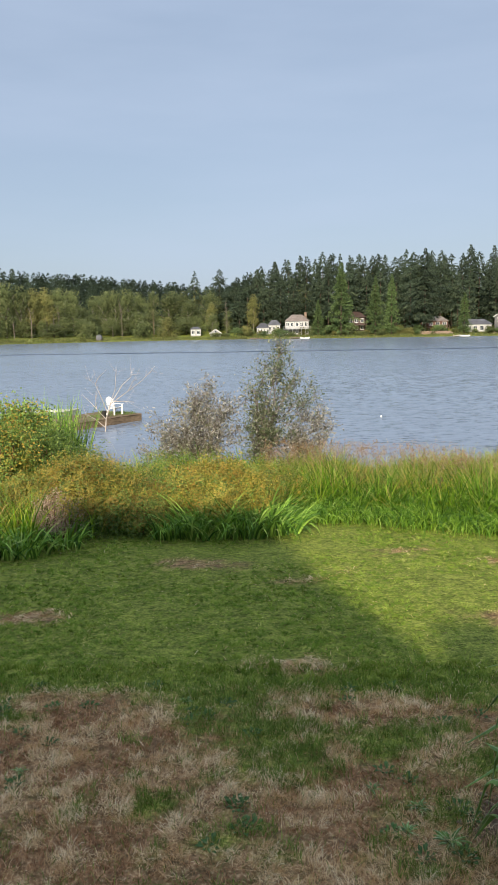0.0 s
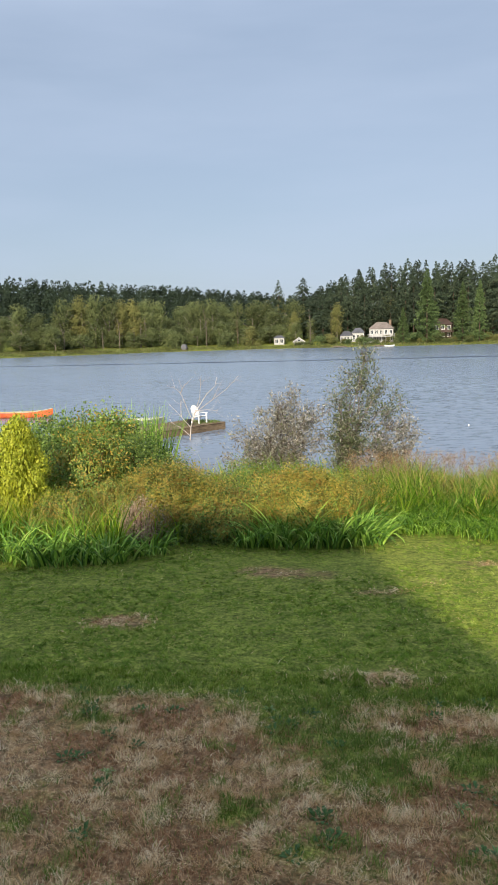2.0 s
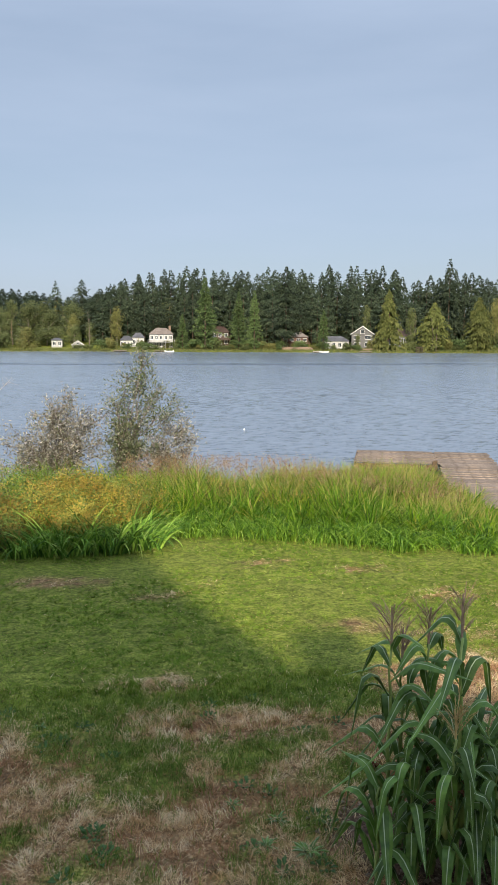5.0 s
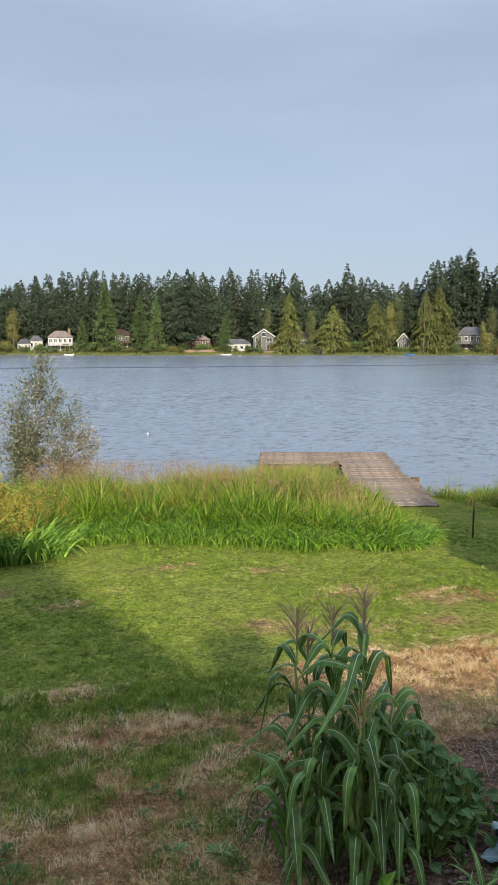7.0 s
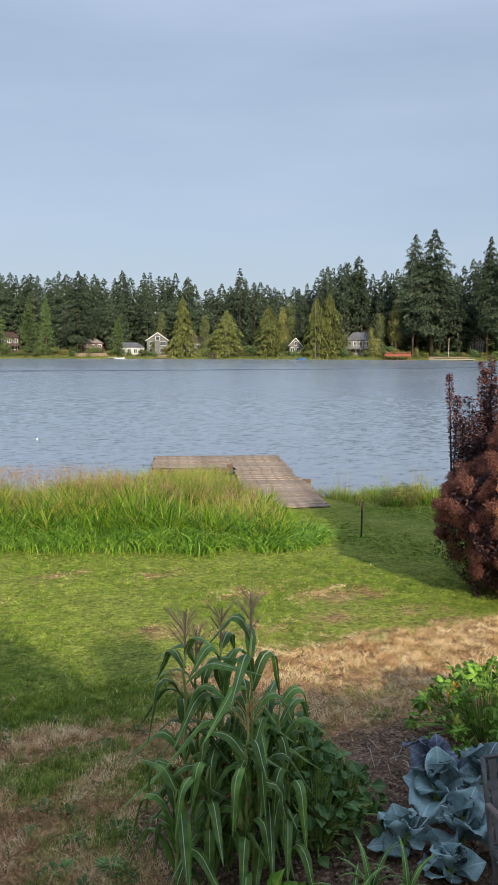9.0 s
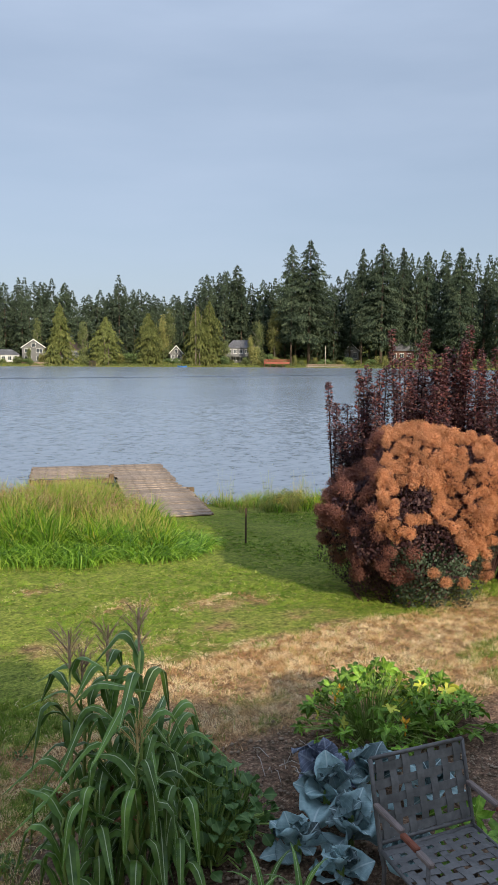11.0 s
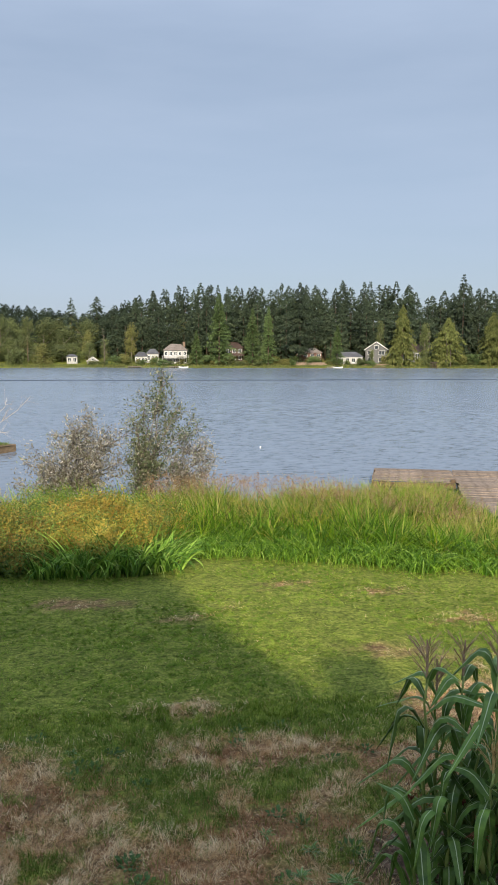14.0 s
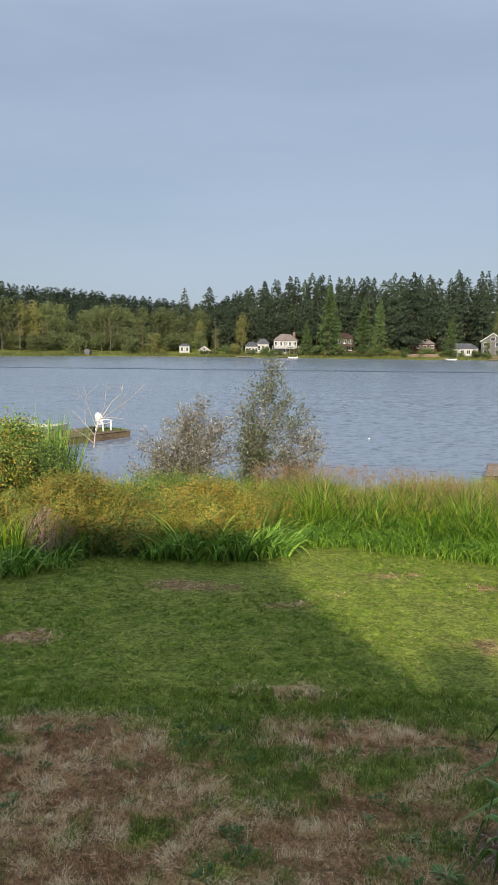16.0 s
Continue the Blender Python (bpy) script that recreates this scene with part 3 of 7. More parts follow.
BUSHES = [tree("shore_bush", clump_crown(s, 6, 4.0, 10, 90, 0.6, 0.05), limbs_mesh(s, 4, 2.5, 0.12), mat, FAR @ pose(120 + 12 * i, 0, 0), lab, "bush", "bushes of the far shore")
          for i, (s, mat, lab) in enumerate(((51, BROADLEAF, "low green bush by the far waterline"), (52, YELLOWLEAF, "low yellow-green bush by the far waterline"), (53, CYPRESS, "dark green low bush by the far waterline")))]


def at_az(az, past, turn=0.0, size=1.0, wide=1.0, tall=1.0):
    """A pose on the far land by azimuth to the right and metres behind the waterline."""
    r = float(shore_r(az)) + past
    x, y = r * math.sin(radians(az)), r * math.cos(radians(az))
    return pose(x, y, float(land_z(x, y)), 0, 0, turn) @ Matrix.Diagonal((size * wide, size * wide, size * tall, 1))


def plant(kind, az, past, top, wide=None, full=30.0, reach=None):
    """A copy of a tree that reaches the elevation top, in degrees, at its place; wide: its half width in degrees."""
    r = float(shore_r(az)) + past
    x, y = r * math.sin(radians(az)), r * math.cos(radians(az))
    h = EYE + r * math.tan(radians(top)) - float(land_z(x, y))
    size = max(h, 2.0) / full
    w = 1.0 if wide is None else r * math.tan(radians(wide)) / (reach * size)
    m = pose(x, y, float(land_z(x, y)), 0, 0, random.uniform(0, 360))
    ob = copy_thing(kind, m)
    ob.scale = (size * w, size * w, size)
    return ob


SKY_AZ = [-40, -23, -17.5, -14, -11, -8.5, -6, -3.6, -1, 0, 2, 4.3, 6.6, 9.4, 13.4, 16, 18, 20.3, 22.3, 24, 26, 28, 29.4, 31, 33.4, 35, 37.3, 39, 41, 42.5, 45, 48, 60, 75]
SKY_EL = [4.7, 4.6, 4.25, 4.0, 3.8, 3.5, 3.35, 2.9, 3.1, 3.9, 4.5, 4.9, 5.3, 5.2, 5.25, 5.2, 5.2, 5.1, 4.2, 5.0, 4.8, 4.3, 4.2, 5.7, 6.1, 5.4, 5.6, 6.2, 5.7, 6.8, 7.3, 7.3, 6.5, 6.0]


def skyline(az):
    return float(np.interp(az, SKY_AZ, SKY_EL)) + 0.18


def build_forest():
    # solid rows of firs: a dense back row and a looser front row
    for az in np.arange(-1.5, 62, 0.47):
        a = az + random.uniform(-0.2, 0.2)
        plant(random.choice(FIRS), a, random.uniform(42, 75), skyline(a) - abs(random.gauss(0, 0.4)) + 0.1, random.uniform(0.75, 1.15), reach=5.0)
    for az in np.arange(-0.5, 62, 0.8):
        a = az + random.uniform(-0.35, 0.35)
        plant(random.choice(FIRS), a, random.uniform(26, 42), skyline(a) - random.uniform(0.5, 1.9), random.uniform(0.6, 0.95), reach=5.0)
    # dark young growth that closes the wood below the crowns
    for az in np.arange(-1.5, 60, 0.75):
        a = az + random.uniform(-0.3, 0.3)
        plant(FIRS[random.choice((0, 2))], a, random.uniform(55, 80), random.uniform(1.2, 2.8), random.uniform(0.9, 1.4), reach=5.0)
    # the wooded hill behind the marsh, too far off to count
    pieces, shade = [], []
    crowns = []
    for seed in (61, 62, 63):
        me = conifer_mesh(seed, 30, 4.8, 0.05, 190, 3, 0.35, "fir", 0.05, 0.9, 2.2, 0.42)
        co, tri = np.zeros(len(me.vertices) * 3, np.float32), np.zeros(len(me.loops), np.int32)
        me.vertices.foreach_get("co", co)
        me.loops.foreach_get("vertex_index", tri)
        crowns.append((co.reshape(-1, 3), tri.reshape(-1, 3)))
    for past, low, step in ((330, 0.0, 0.26), (240, 0.55, 0.4), (170, 1.0, 0.55)):
        for az in np.arange(-40, 0.5, step):
            a = az + random.uniform(-0.2, 0.2)
            r = float(shore_r(a)) + past + random.uniform(-30, 30)
            x, y = r * math.sin(radians(a)), r * math.cos(radians(a))
            z = float(land_z(x, y))
            h = EYE + r * math.tan(radians(skyline(a) - low - abs(random.gauss(0, 0.13)))) - z
            w = r * math.tan(radians(random.uniform(0.42, 0.62))) / 5.0
            v, f = crowns[random.randrange(len(crowns))]
            c, s = math.cos(a * 50), math.sin(a * 50)
            shade += [random.uniform(0.0, 0.5)] * (len(v) // 4)
            pieces.append((np.stack([(v[:, 0] * c - v[:, 1] * s) * w + x, (v[:, 0] * s + v[:, 1] * c) * w + y, v[:, 2] * h / 30 + z], -1), f))
    single("hill_forest", toned(quick_mesh("hill_forest", *joined(*pieces)), np.array(shade)), FIR, "dark conifer forest on the distant hill", "forest", "stuff")
    for az in np.arange(-40, -2, 0.5):
        a = az + random.uniform(-0.35, 0.35)
        plant(random.choice(BROAD[:2] + BROAD[:2] + BROAD[:2] + BROAD[2:]), a, random.uniform(40, 90), random.uniform(0.8, 2.9), random.uniform(0.7, 1.3), 20.0, 6.5)
    for az in np.arange(-38, -2, 0.75):
        a = az + random.uniform(-0.45, 0.45)
        plant(random.choice(BROAD[:2]), a, random.uniform(16, 34), random.uniform(0.2, 1.4), random.uniform(0.6, 1.1), 20.0, 6.5)
    # single trees that stand out
    for az, top, wide in ((20.48, 3.67, 1.0), (23.71, 2.73, 0.98), (26.82, 3.06, 0.9), (30.4, 3.6, 0.85), (31.3, 4.0, 0.9)):
        plant(CEDARS[0 if az < 21 else 1], az, 5, top, wide, reach=8.0)
    for az, top, wide in ((9.46, 3.5, 0.72), (10.62, 3.6, 0.64), (5.28, 1.89, 0.48), (15.74, 2.17, 0.55), (6.97, 4.5, 1.0)):
        plant(SPIRES[0], az, 6, top, wide, reach=7.4)
    for az, top, wide, past in ((12.96, 5.25, 1.15, 7), (24.7, 5.68, 0.8, 30), (33.39, 6.48, 1.2, 40), (31.13, 5.8, 0.95, 45), (37.4, 7.94, 1.25, 14), (38.71, 8.26, 1.75, 14), (42.57, 7.66, 1.0, 18), (44.0, 7.97, 1.6, 16), (45.43, 7.68, 0.9, 30), (47.17, 7.35, 1.0, 30), (49.5, 7.6, 1.2, 20), (53, 7.2, 1.1, 20), (-3.78, 4.07, 0.6, 60), (-1.96, 4.16, 0.85, 60), (2.13, 4.65, 0.85, 40), (0.8, 4.1, 0.6, 40)):
        plant((BIG_FIRS if az > 36 or 6 < az < 14 else FIRS)[int(az * 7) % 2], az, past, top + 0.1, wide * 1.1, reach=5.0)
    for az, top, wide, k in ((-14.54, 3.04, 1.2, 2), (-13.6, 3.1, 1.0, 0), (-17.3, 3.5, 1.1, 0), (-18.4, 3.4, 1.1, 2), (-15.4, 3.0, 1.0, 2), (-9.6, 2.9, 0.9, 0), (-12.67, 2.92, 0.95, 0), (-16.26, 3.27, 1.2, 0), (-8.71, 3.0, 1.07, 0), (-10.32, 2.56, 0.95, 0), (-2.6, 1.88, 0.6, 2), (-1.33, 1.28, 0.72, 0), (-19.5, 3.2, 1.2, 0), (-22.5, 2.9, 1.3, 0)):
        plant(BROAD[k], az, 30, top, wide, 20.0, 6.5)
    for az, top, wide, k in ((36.2, 3.6, 0.8, 2), (28.3, 3.4, 0.8, 0), (27.9, 2.9, 0.7, 2), (22.1, 2.4, 0.6, 0), (0.5, 2.4, 0.7, 2), (18.9, 2.6, 0.5, 0)):
        plant(BROAD[k], az, 22, top, wide, 20.0, 6.5)
    for az, top, wide, k in ((32.5, 1.1, 0.5, 0), (34.4, 1.5, 0.45, 2), (35.0, 2.6, 0.8, 0), (18.3, 0.5, 0.35, 0)):
        plant(BROAD[k], az, 9, top, wide, 20.0, 6.5)
    for az, top, wide, k in ((-5.79, 0.78, 0.95, 1), (-0.17, 0.1, 0.84, 1), (-11.51, 0.7, 0.8, 0), (-7.62, 0.7, 0.9, 0), (6.2, 0.0, 0.8, 2), (7.8, 0.1, 0.7, 0), (2.3, -0.1, 0.6, 1), (11.2, -0.1, 0.5, 1), (9.9, -0.2, 0.5, 1), (22.0, 0.0, 0.6, 0), (25.5, 0.1, 0.9, 2), (34.8, 0.6, 0.7, 1), (29.8, -0.2, 0.5, 0), (32.4, -0.1, 0.6, 2), (47.5, 0.6, 0.9, 0)):
        plant(BUSHES[k], az, 7, top, wide, 6.0, 4.0)
    for az in np.arange(-2, 55, 0.55):
        plant(random.choice(BUSHES), az + random.uniform(-0.3, 0.3), random.uniform(4, 12), random.uniform(-0.55, 0.1), random.uniform(0.3, 0.65), 6.0, 4.0)


build_forest()
for first in FIRS + BIG_FIRS + CEDARS + SPIRES + BROAD + BUSHES:    # the first of each kind joins the forest too
    az = random.uniform(-2, 40)
    first.matrix_basis = at_az(az, 62, 0, 0.9)


# ---------------------------------------------------------------- house behind the viewer, whose gable shades the lawn
def build_house():
    WALL = plain("painted_siding", (0.5, 0.48, 0.43), (0.6, 0.58, 0.53), 4.0, 0.7)
    ROOF = plain("roof_shingle", (0.07, 0.065, 0.06), (0.13, 0.12, 0.11), 8.0, 0.9)
    house = thing("house", pose(0, -2.0, 1.45), "pale sided house with a gabled roof beside the lawn", "house")
    prof = [(-10.4, 0.0), (-10.4, 4.8), (-7.6, 6.75), (-5.9, 7.8), (-2.8, 7.78), (-1.3, 5.9), (0.3, 4.45), (4.9, 3.3), (4.9, 0.0)]
    bm = bmesh.new()
    front = [bm.verts.new((x, 0, z - 0.3 if z else -0.8)) for x, z in prof]
    rear = [bm.verts.new((x, -9, z - 0.3 if z else -0.8)) for x, z in prof]
    bm.faces.new(front)
    bm.faces.new(rear[::-1])
    for i in range(len(prof)):
        j = (i + 1) % len(prof)
        bm.faces.new((front[i], front[j], rear[j], rear[i]))
    part("wall", bm, WALL, house)
    for (xa, za), (xb, zb) in zip(prof[1:7], prof[2:8]):
        bm = bmesh.new()
        vs = [bm.verts.new((x, y, z + dz)) for y in (0.0, -9.2) for dz in (-0.28, 0.0) for x, z in ((xa, za), (xb, zb))]
        for f in ((0, 1, 3, 2), (4, 6, 7, 5), (0, 4, 5, 1), (2, 3, 7, 6), (0, 2, 6, 4), (1, 5, 7, 3)):
            bm.faces.new([vs[k] for k in f])
        part("roof", bm, ROOF, house)
    # unseen stacks, added to give the roof's shadow its lobe and spike
    bm = bmesh.new()
    box(bm, 0.32, 1.0, -1.0, -0.3, 3.6, 5.1, 0.06)
    box(bm, 0.26, 1.06, -1.06, -0.24, 4.85, 5.02, 0.03)
    part("chimney", bm, WALL, house)
    bm = bmesh.new()
    box(bm, -6.5, -6.05, -1.2, -0.7, 7.0, 8.25, 0.05)
    part("chimney", bm, WALL, house)


build_house()


# ---------------------------------------------------------------- turf
def inside_view(x, y, margin=3.0):
    az = np.degrees(np.arctan2(x, y))
    return (az > -26 - margin) & (az < 56 + margin)


FRONT_X = [-14, -5.8, -4.3, -2.8, -0.2, 1.0, 2.1, 4.3, 6.35, 7.5, 8.3, 9.2, 9.9, 10.7, 12, 13.2, 18]
FRONT_Y = [12.0, 12.6, 12.7, 14.3, 14.5, 16.4, 16.1, 15.0, 14.0, 13.3, 13.8, 16.2, 17.8, 17.8, 17.0, 16.6, 15.0]


def front_y(x):
    """Where the lawn ends and the bank's tall growth begins."""
    return np.interp(x, FRONT_X, FRONT_Y)


def build_turf():
    r = np.random.default_rng(3)
    P, way, tone = [], [], []
    each = 14
    for y0, y1, dens in ((3.4, 5.5, 10500), (5.5, 8, 8000), (8, 11, 3100), (11, 18, 1800)):
        x0, x1 = -0.5 * y1 - 0.6, 1.35 * y1 + 0.5
        tufts = int((x1 - x0) * (y1 - y0) * dens / each)
        c = np.stack([r.uniform(x0, x1, tufts), r.uniform(y0, y1, tufts)], -1)
        c = c[inside_view(c[:, 0], c[:, 1])]
        # tufts stand closer in some spots and leave gaps in others
        thick = fbm(c[:, 0], c[:, 1], 6.0, 60.0, 2)
        ok = thick > (r.uniform(-0.95, 0.2, len(c)) if y1 < 9 else r.uniform(-1.2, -0.05, len(c)))
        c, thick = c[ok], thick[ok]
        tufts = len(c)
        P.append(np.repeat(c, each, 0) + r.normal(size=(tufts * each, 2)) * np.repeat(r.uniform(0.012, 0.045, tufts), each)[:, None])
        way.append(np.repeat(r.uniform(0, 6.28, tufts), each) + r.normal(0, 0.7, tufts * each))
        mood = np.clip(0.48 + 0.6 * thick + r.normal(0, 0.27, tufts), 0, 1)
        tone.append(np.repeat(mood, each))
    P, way, tone = np.concatenate(P), np.concatenate(way), np.concatenate(tone)
    ok = inside_view(P[:, 0], P[:, 1]) & (P[:, 1] < front_y(P[:, 0]) + 0.5)
    P, way, tone = P[ok], way[ok], tone[ok]
    # masks from a coarse grid
    gx, gy = np.meshgrid(np.arange(-12, 27, 0.15), np.arange(3, 19, 0.15))
    D, S = dryness(gx, gy), bare_soil(gx, gy)
    ix = np.clip(((P[:, 0] + 12) / 0.15).astype(int), 0, gx.shape[1] - 1)
    iy = np.clip(((P[:, 1] - 3) / 0.15).astype(int), 0, gx.shape[0] - 1)
    dry, soil = D[iy, ix], S[iy, ix]
    keep = r.uniform(size=len(P)) > soil * 1.1
    P, dry, way, tone = P[keep], dry[keep], way[keep], tone[keep]
    z = lawn_z(P[:, 0], P[:, 1])
    pos = np.column_stack([P, z - 0.005])
    straw = r.uniform(size=len(P)) < np.where(P[:, 1] < 7.4, 0.16 + 0.8 * dry, 0.03 + 0.92 * dry)
    near = np.clip((7.6 - P[:, 1]) / 0.8, 0, 1) * np.clip((3.0 - P[:, 0]) / 0.8, 0.15, 1)
    mat_down = fbm(P[:, 0], P[:, 1], 1.5, 71.0, 3) + 0.45 * fbm(P[:, 0], P[:, 1], 6.0, 75.0, 2)
    brown = straw & (mat_down + r.normal(0, 0.07, len(P)) > 0.36 - 0.28 * near)
    straw &= ~brown
    rough = P[:, 1] < 7.3 + r.normal(0, 0.25, len(P))
    far_w = np.clip(P[:, 1] / 8.5, 0.75, 1.35)
    for name, pick, mat, h, label in (("green_turf", ~(straw | brown | rough), LAWN, 0.065, "short green lawn grass"), ("rough_grass", ~(straw | brown) & rough, ROUGH_GRASS, 0.08, "longer dark green grass in the dry lawn"), ("brown_turf", brown, THATCH, 0.035, "dead brown thatch in the dry lawn"), ("straw_turf", straw, STRAW, 0.05, "dry straw-coloured lawn grass")):
        q = pos[pick]
        n = len(q)
        hh = h * r.uniform(0.5, 1.5, n) * (0.7 + 0.6 * tone[pick])
        if name == "green_turf":
            hh *= np.where((q[:, 1] < 7.2), 1.35, 0.8)
        flat = 0.0 if name in ("green_turf", "rough_grass") else 0.35
        hh *= 1.3 if flat else 1.0
        me = quick_mesh(name, *blades(q, hh, (0.0068 if flat else 0.007) * far_w[pick] * r.uniform(0.7, 1.3, n), way[pick], flat + np.where(q[:, 1] > 8, 0.45, 0.0) + r.uniform(0.1, 0.7, n), r.uniform(0.2, 0.9, n), 2, r))
        single(name, toned(me, tone[pick]), mat, label, "grass", "stuff")


build_turf()


# ---------------------------------------------------------------- bank of tall grass
def scatter(x0, x1, depth0, depth1, n, r, each=26):
    """Places in tufts behind the front edge of the bank, and for each place the way out of its tuft."""
    c = r.uniform(x0, x1, n // each + 1)
    d = r.uniform(depth0, depth1, len(c))
    c, d = np.repeat(c, each)[:n], np.repeat(d, each)[:n]
    q, a = np.repeat(r.uniform(0.1, 0.24, n // each + 1), each)[:n] * np.sqrt(r.uniform(0, 1, n)), r.uniform(0, 6.28, n)
    return c + q * np.cos(a), front_y(c) + d + q * np.sin(a), a


def tall_grass(name, mat, label, x0, x1, d0, d1, n, h, w, lean, bend, r, seg=4):
    x, y, out = scatter(x0, x1, d0, d1, n, r)
    way = np.degrees(np.arctan2(x, y))
    if x1 < 10:                              # the bank falls away towards the pier
        h = h * np.interp(way, [21, 24, 27.5, 29.5], [1.0, 0.9, 0.6, 0.35])
        ok = way < 29.3 + r.normal(0, 0.3, n)
        x, y, way, h, out = x[ok], y[ok], way[ok], h[ok], out[ok]
        n = len(x)
    z = np.maximum(lawn_z(x, y), -0.3)
    az = out + r.normal(0, 0.6, n)
    clump = 1 + 0.5 * np.array([noise.noise((a * 0.7, b * 0.7, 4.0)) for a, b in zip(x, y)])
    me = quick_mesh(name, *blades(np.column_stack([x, y, z - 0.02]), h * clump * r.uniform(0.65, 1.15, n), w * r.uniform(0.6, 1.2, n), az, r.uniform(*lean, n), r.uniform(*bend, n), seg, r))
    return single(name, me, mat, label, "grass", "stuff")


rb = np.random.default_rng(17)
BANK_DRY = leafy("yellowing_blade", [(0.0, (0.14, 0.19, 0.03)), (0.5, (0.26, 0.28, 0.05)), (0.85, (0.4, 0.34, 0.11)), (1.0, (0.36, 0.21, 0.1))], through_light=0.3)
tall_grass("reed_grass", REED, "bright green reed grass on the lake bank", 0.6, 9.3, 0.3, 5.8, 15000, 1.1, 0.032, (0.05, 0.5), (0.3, 2.0), rb, 5)
tall_grass("yellowing_grass", BANK_DRY, "yellowing grass behind the green reeds", 0.6, 9.3, 1.8, 5.8, 5000, 1.15, 0.022, (0.05, 0.35), (0.2, 1.3), rb)
tall_grass("pier_head_grass", BANK_DRY, "tall yellowing grass before the pier head", 4.6, 9.6, 4.6, 7.6, 5200, 1.22, 0.024, (0.05, 0.35), (0.2, 1.2), rb)
tall_grass("pier_head_reeds", REED, "green reed grass before the pier head", 4.6, 9.6, 4.4, 7.4, 4200, 1.2, 0.03, (0.05, 0.4), (0.3, 1.5), rb, 5)
tall_grass("bank_grass", REED, "mixed green grass behind the shrubs", -13, 1.2, 0.6, 7.5, 14000, 1.1, 0.03, (0.05, 0.5), (0.2, 1.6), rb)
tall_grass("dry_bank_grass", BANK_DRY, "yellowing grass behind the shrubs", -13, 1.2, 0.9, 7.5, 7000, 1.15, 0.022, (0.05, 0.45), (0.2, 1.3), rb)
tall_grass("pier_reeds", REED, "loose reeds beside the pier", 12.1, 18, 0.3, 3.6, 1900, 0.5, 0.018, (0.05, 0.6), (0.2, 1.7), rb)
tall_grass("pier_dry_reeds", BANK_DRY, "yellowing reeds beside the pier", 12.0, 18, 0.2, 3.8, 1700, 0.55, 0.014, (0.05, 0.5), (0.2, 1.4), rb)
tall_grass("pier_stalks", BANK_DRY, "a few tall thin stalks beside the pier", 12.2, 18, 0.8, 3.8, 340, 1.3, 0.009, (0.0, 0.15), (0.0, 0.4), rb)


def grass_mounds():
    """Thick clumps whose blades fall over towards the lawn along the bank's foot."""
    r = np.random.default_rng(23)
    pieces = []
    x = 0.9
    while x < 8.6:
        for depth in (0.05, 0.55, 1.15):
            cx, cy = x + r.normal(0, 0.15), float(front_y(x)) + depth + r.normal(0, 0.12)
            n = int(r.uniform(100, 180))
            q, a = 0.3 * np.sqrt(r.uniform(0, 1, n)), r.uniform(0, 6.28, n)
            px, py = cx + q * np.cos(a), cy + q * np.sin(a)
            az = np.where(r.uniform(size=n) < 0.6, r.normal(-1.5, 0.8, n), a)
            tall = (0.75 + 0.2 * depth) * r.uniform(0.85, 1.2) * float(np.interp(math.degrees(math.atan2(cx, cy)), [21, 25, 29], [1.0, 0.9, 0.65]))
            pieces.append(blades(np.column_stack([px, py, lawn_z(px, py) - 0.02]), tall * r.uniform(0.7, 1.2, n), 0.032 * r.uniform(0.6, 1.2, n), az, r.uniform(0.15, 0.75, n), r.uniform(1.2, 2.7, n), 6, r))
        x += 0.36
    single("arching_grass", quick_mesh("arching_grass", *joined(*pieces)), ARCH, "thick arching green grass along the lawn edge", "grass", "stuff")


ARCH = leafy("arching_blade", [(0.0, (0.036, 0.095, 0.01)), (0.5, (0.14, 0.27, 0.02)), (0.9, (0.32, 0.48, 0.05)), (1.0, (0.4, 0.5, 0.12))], patch=(0.75, 0.85, 0.8), patch_scale=1.2, through_light=0.35)
grass_mounds()


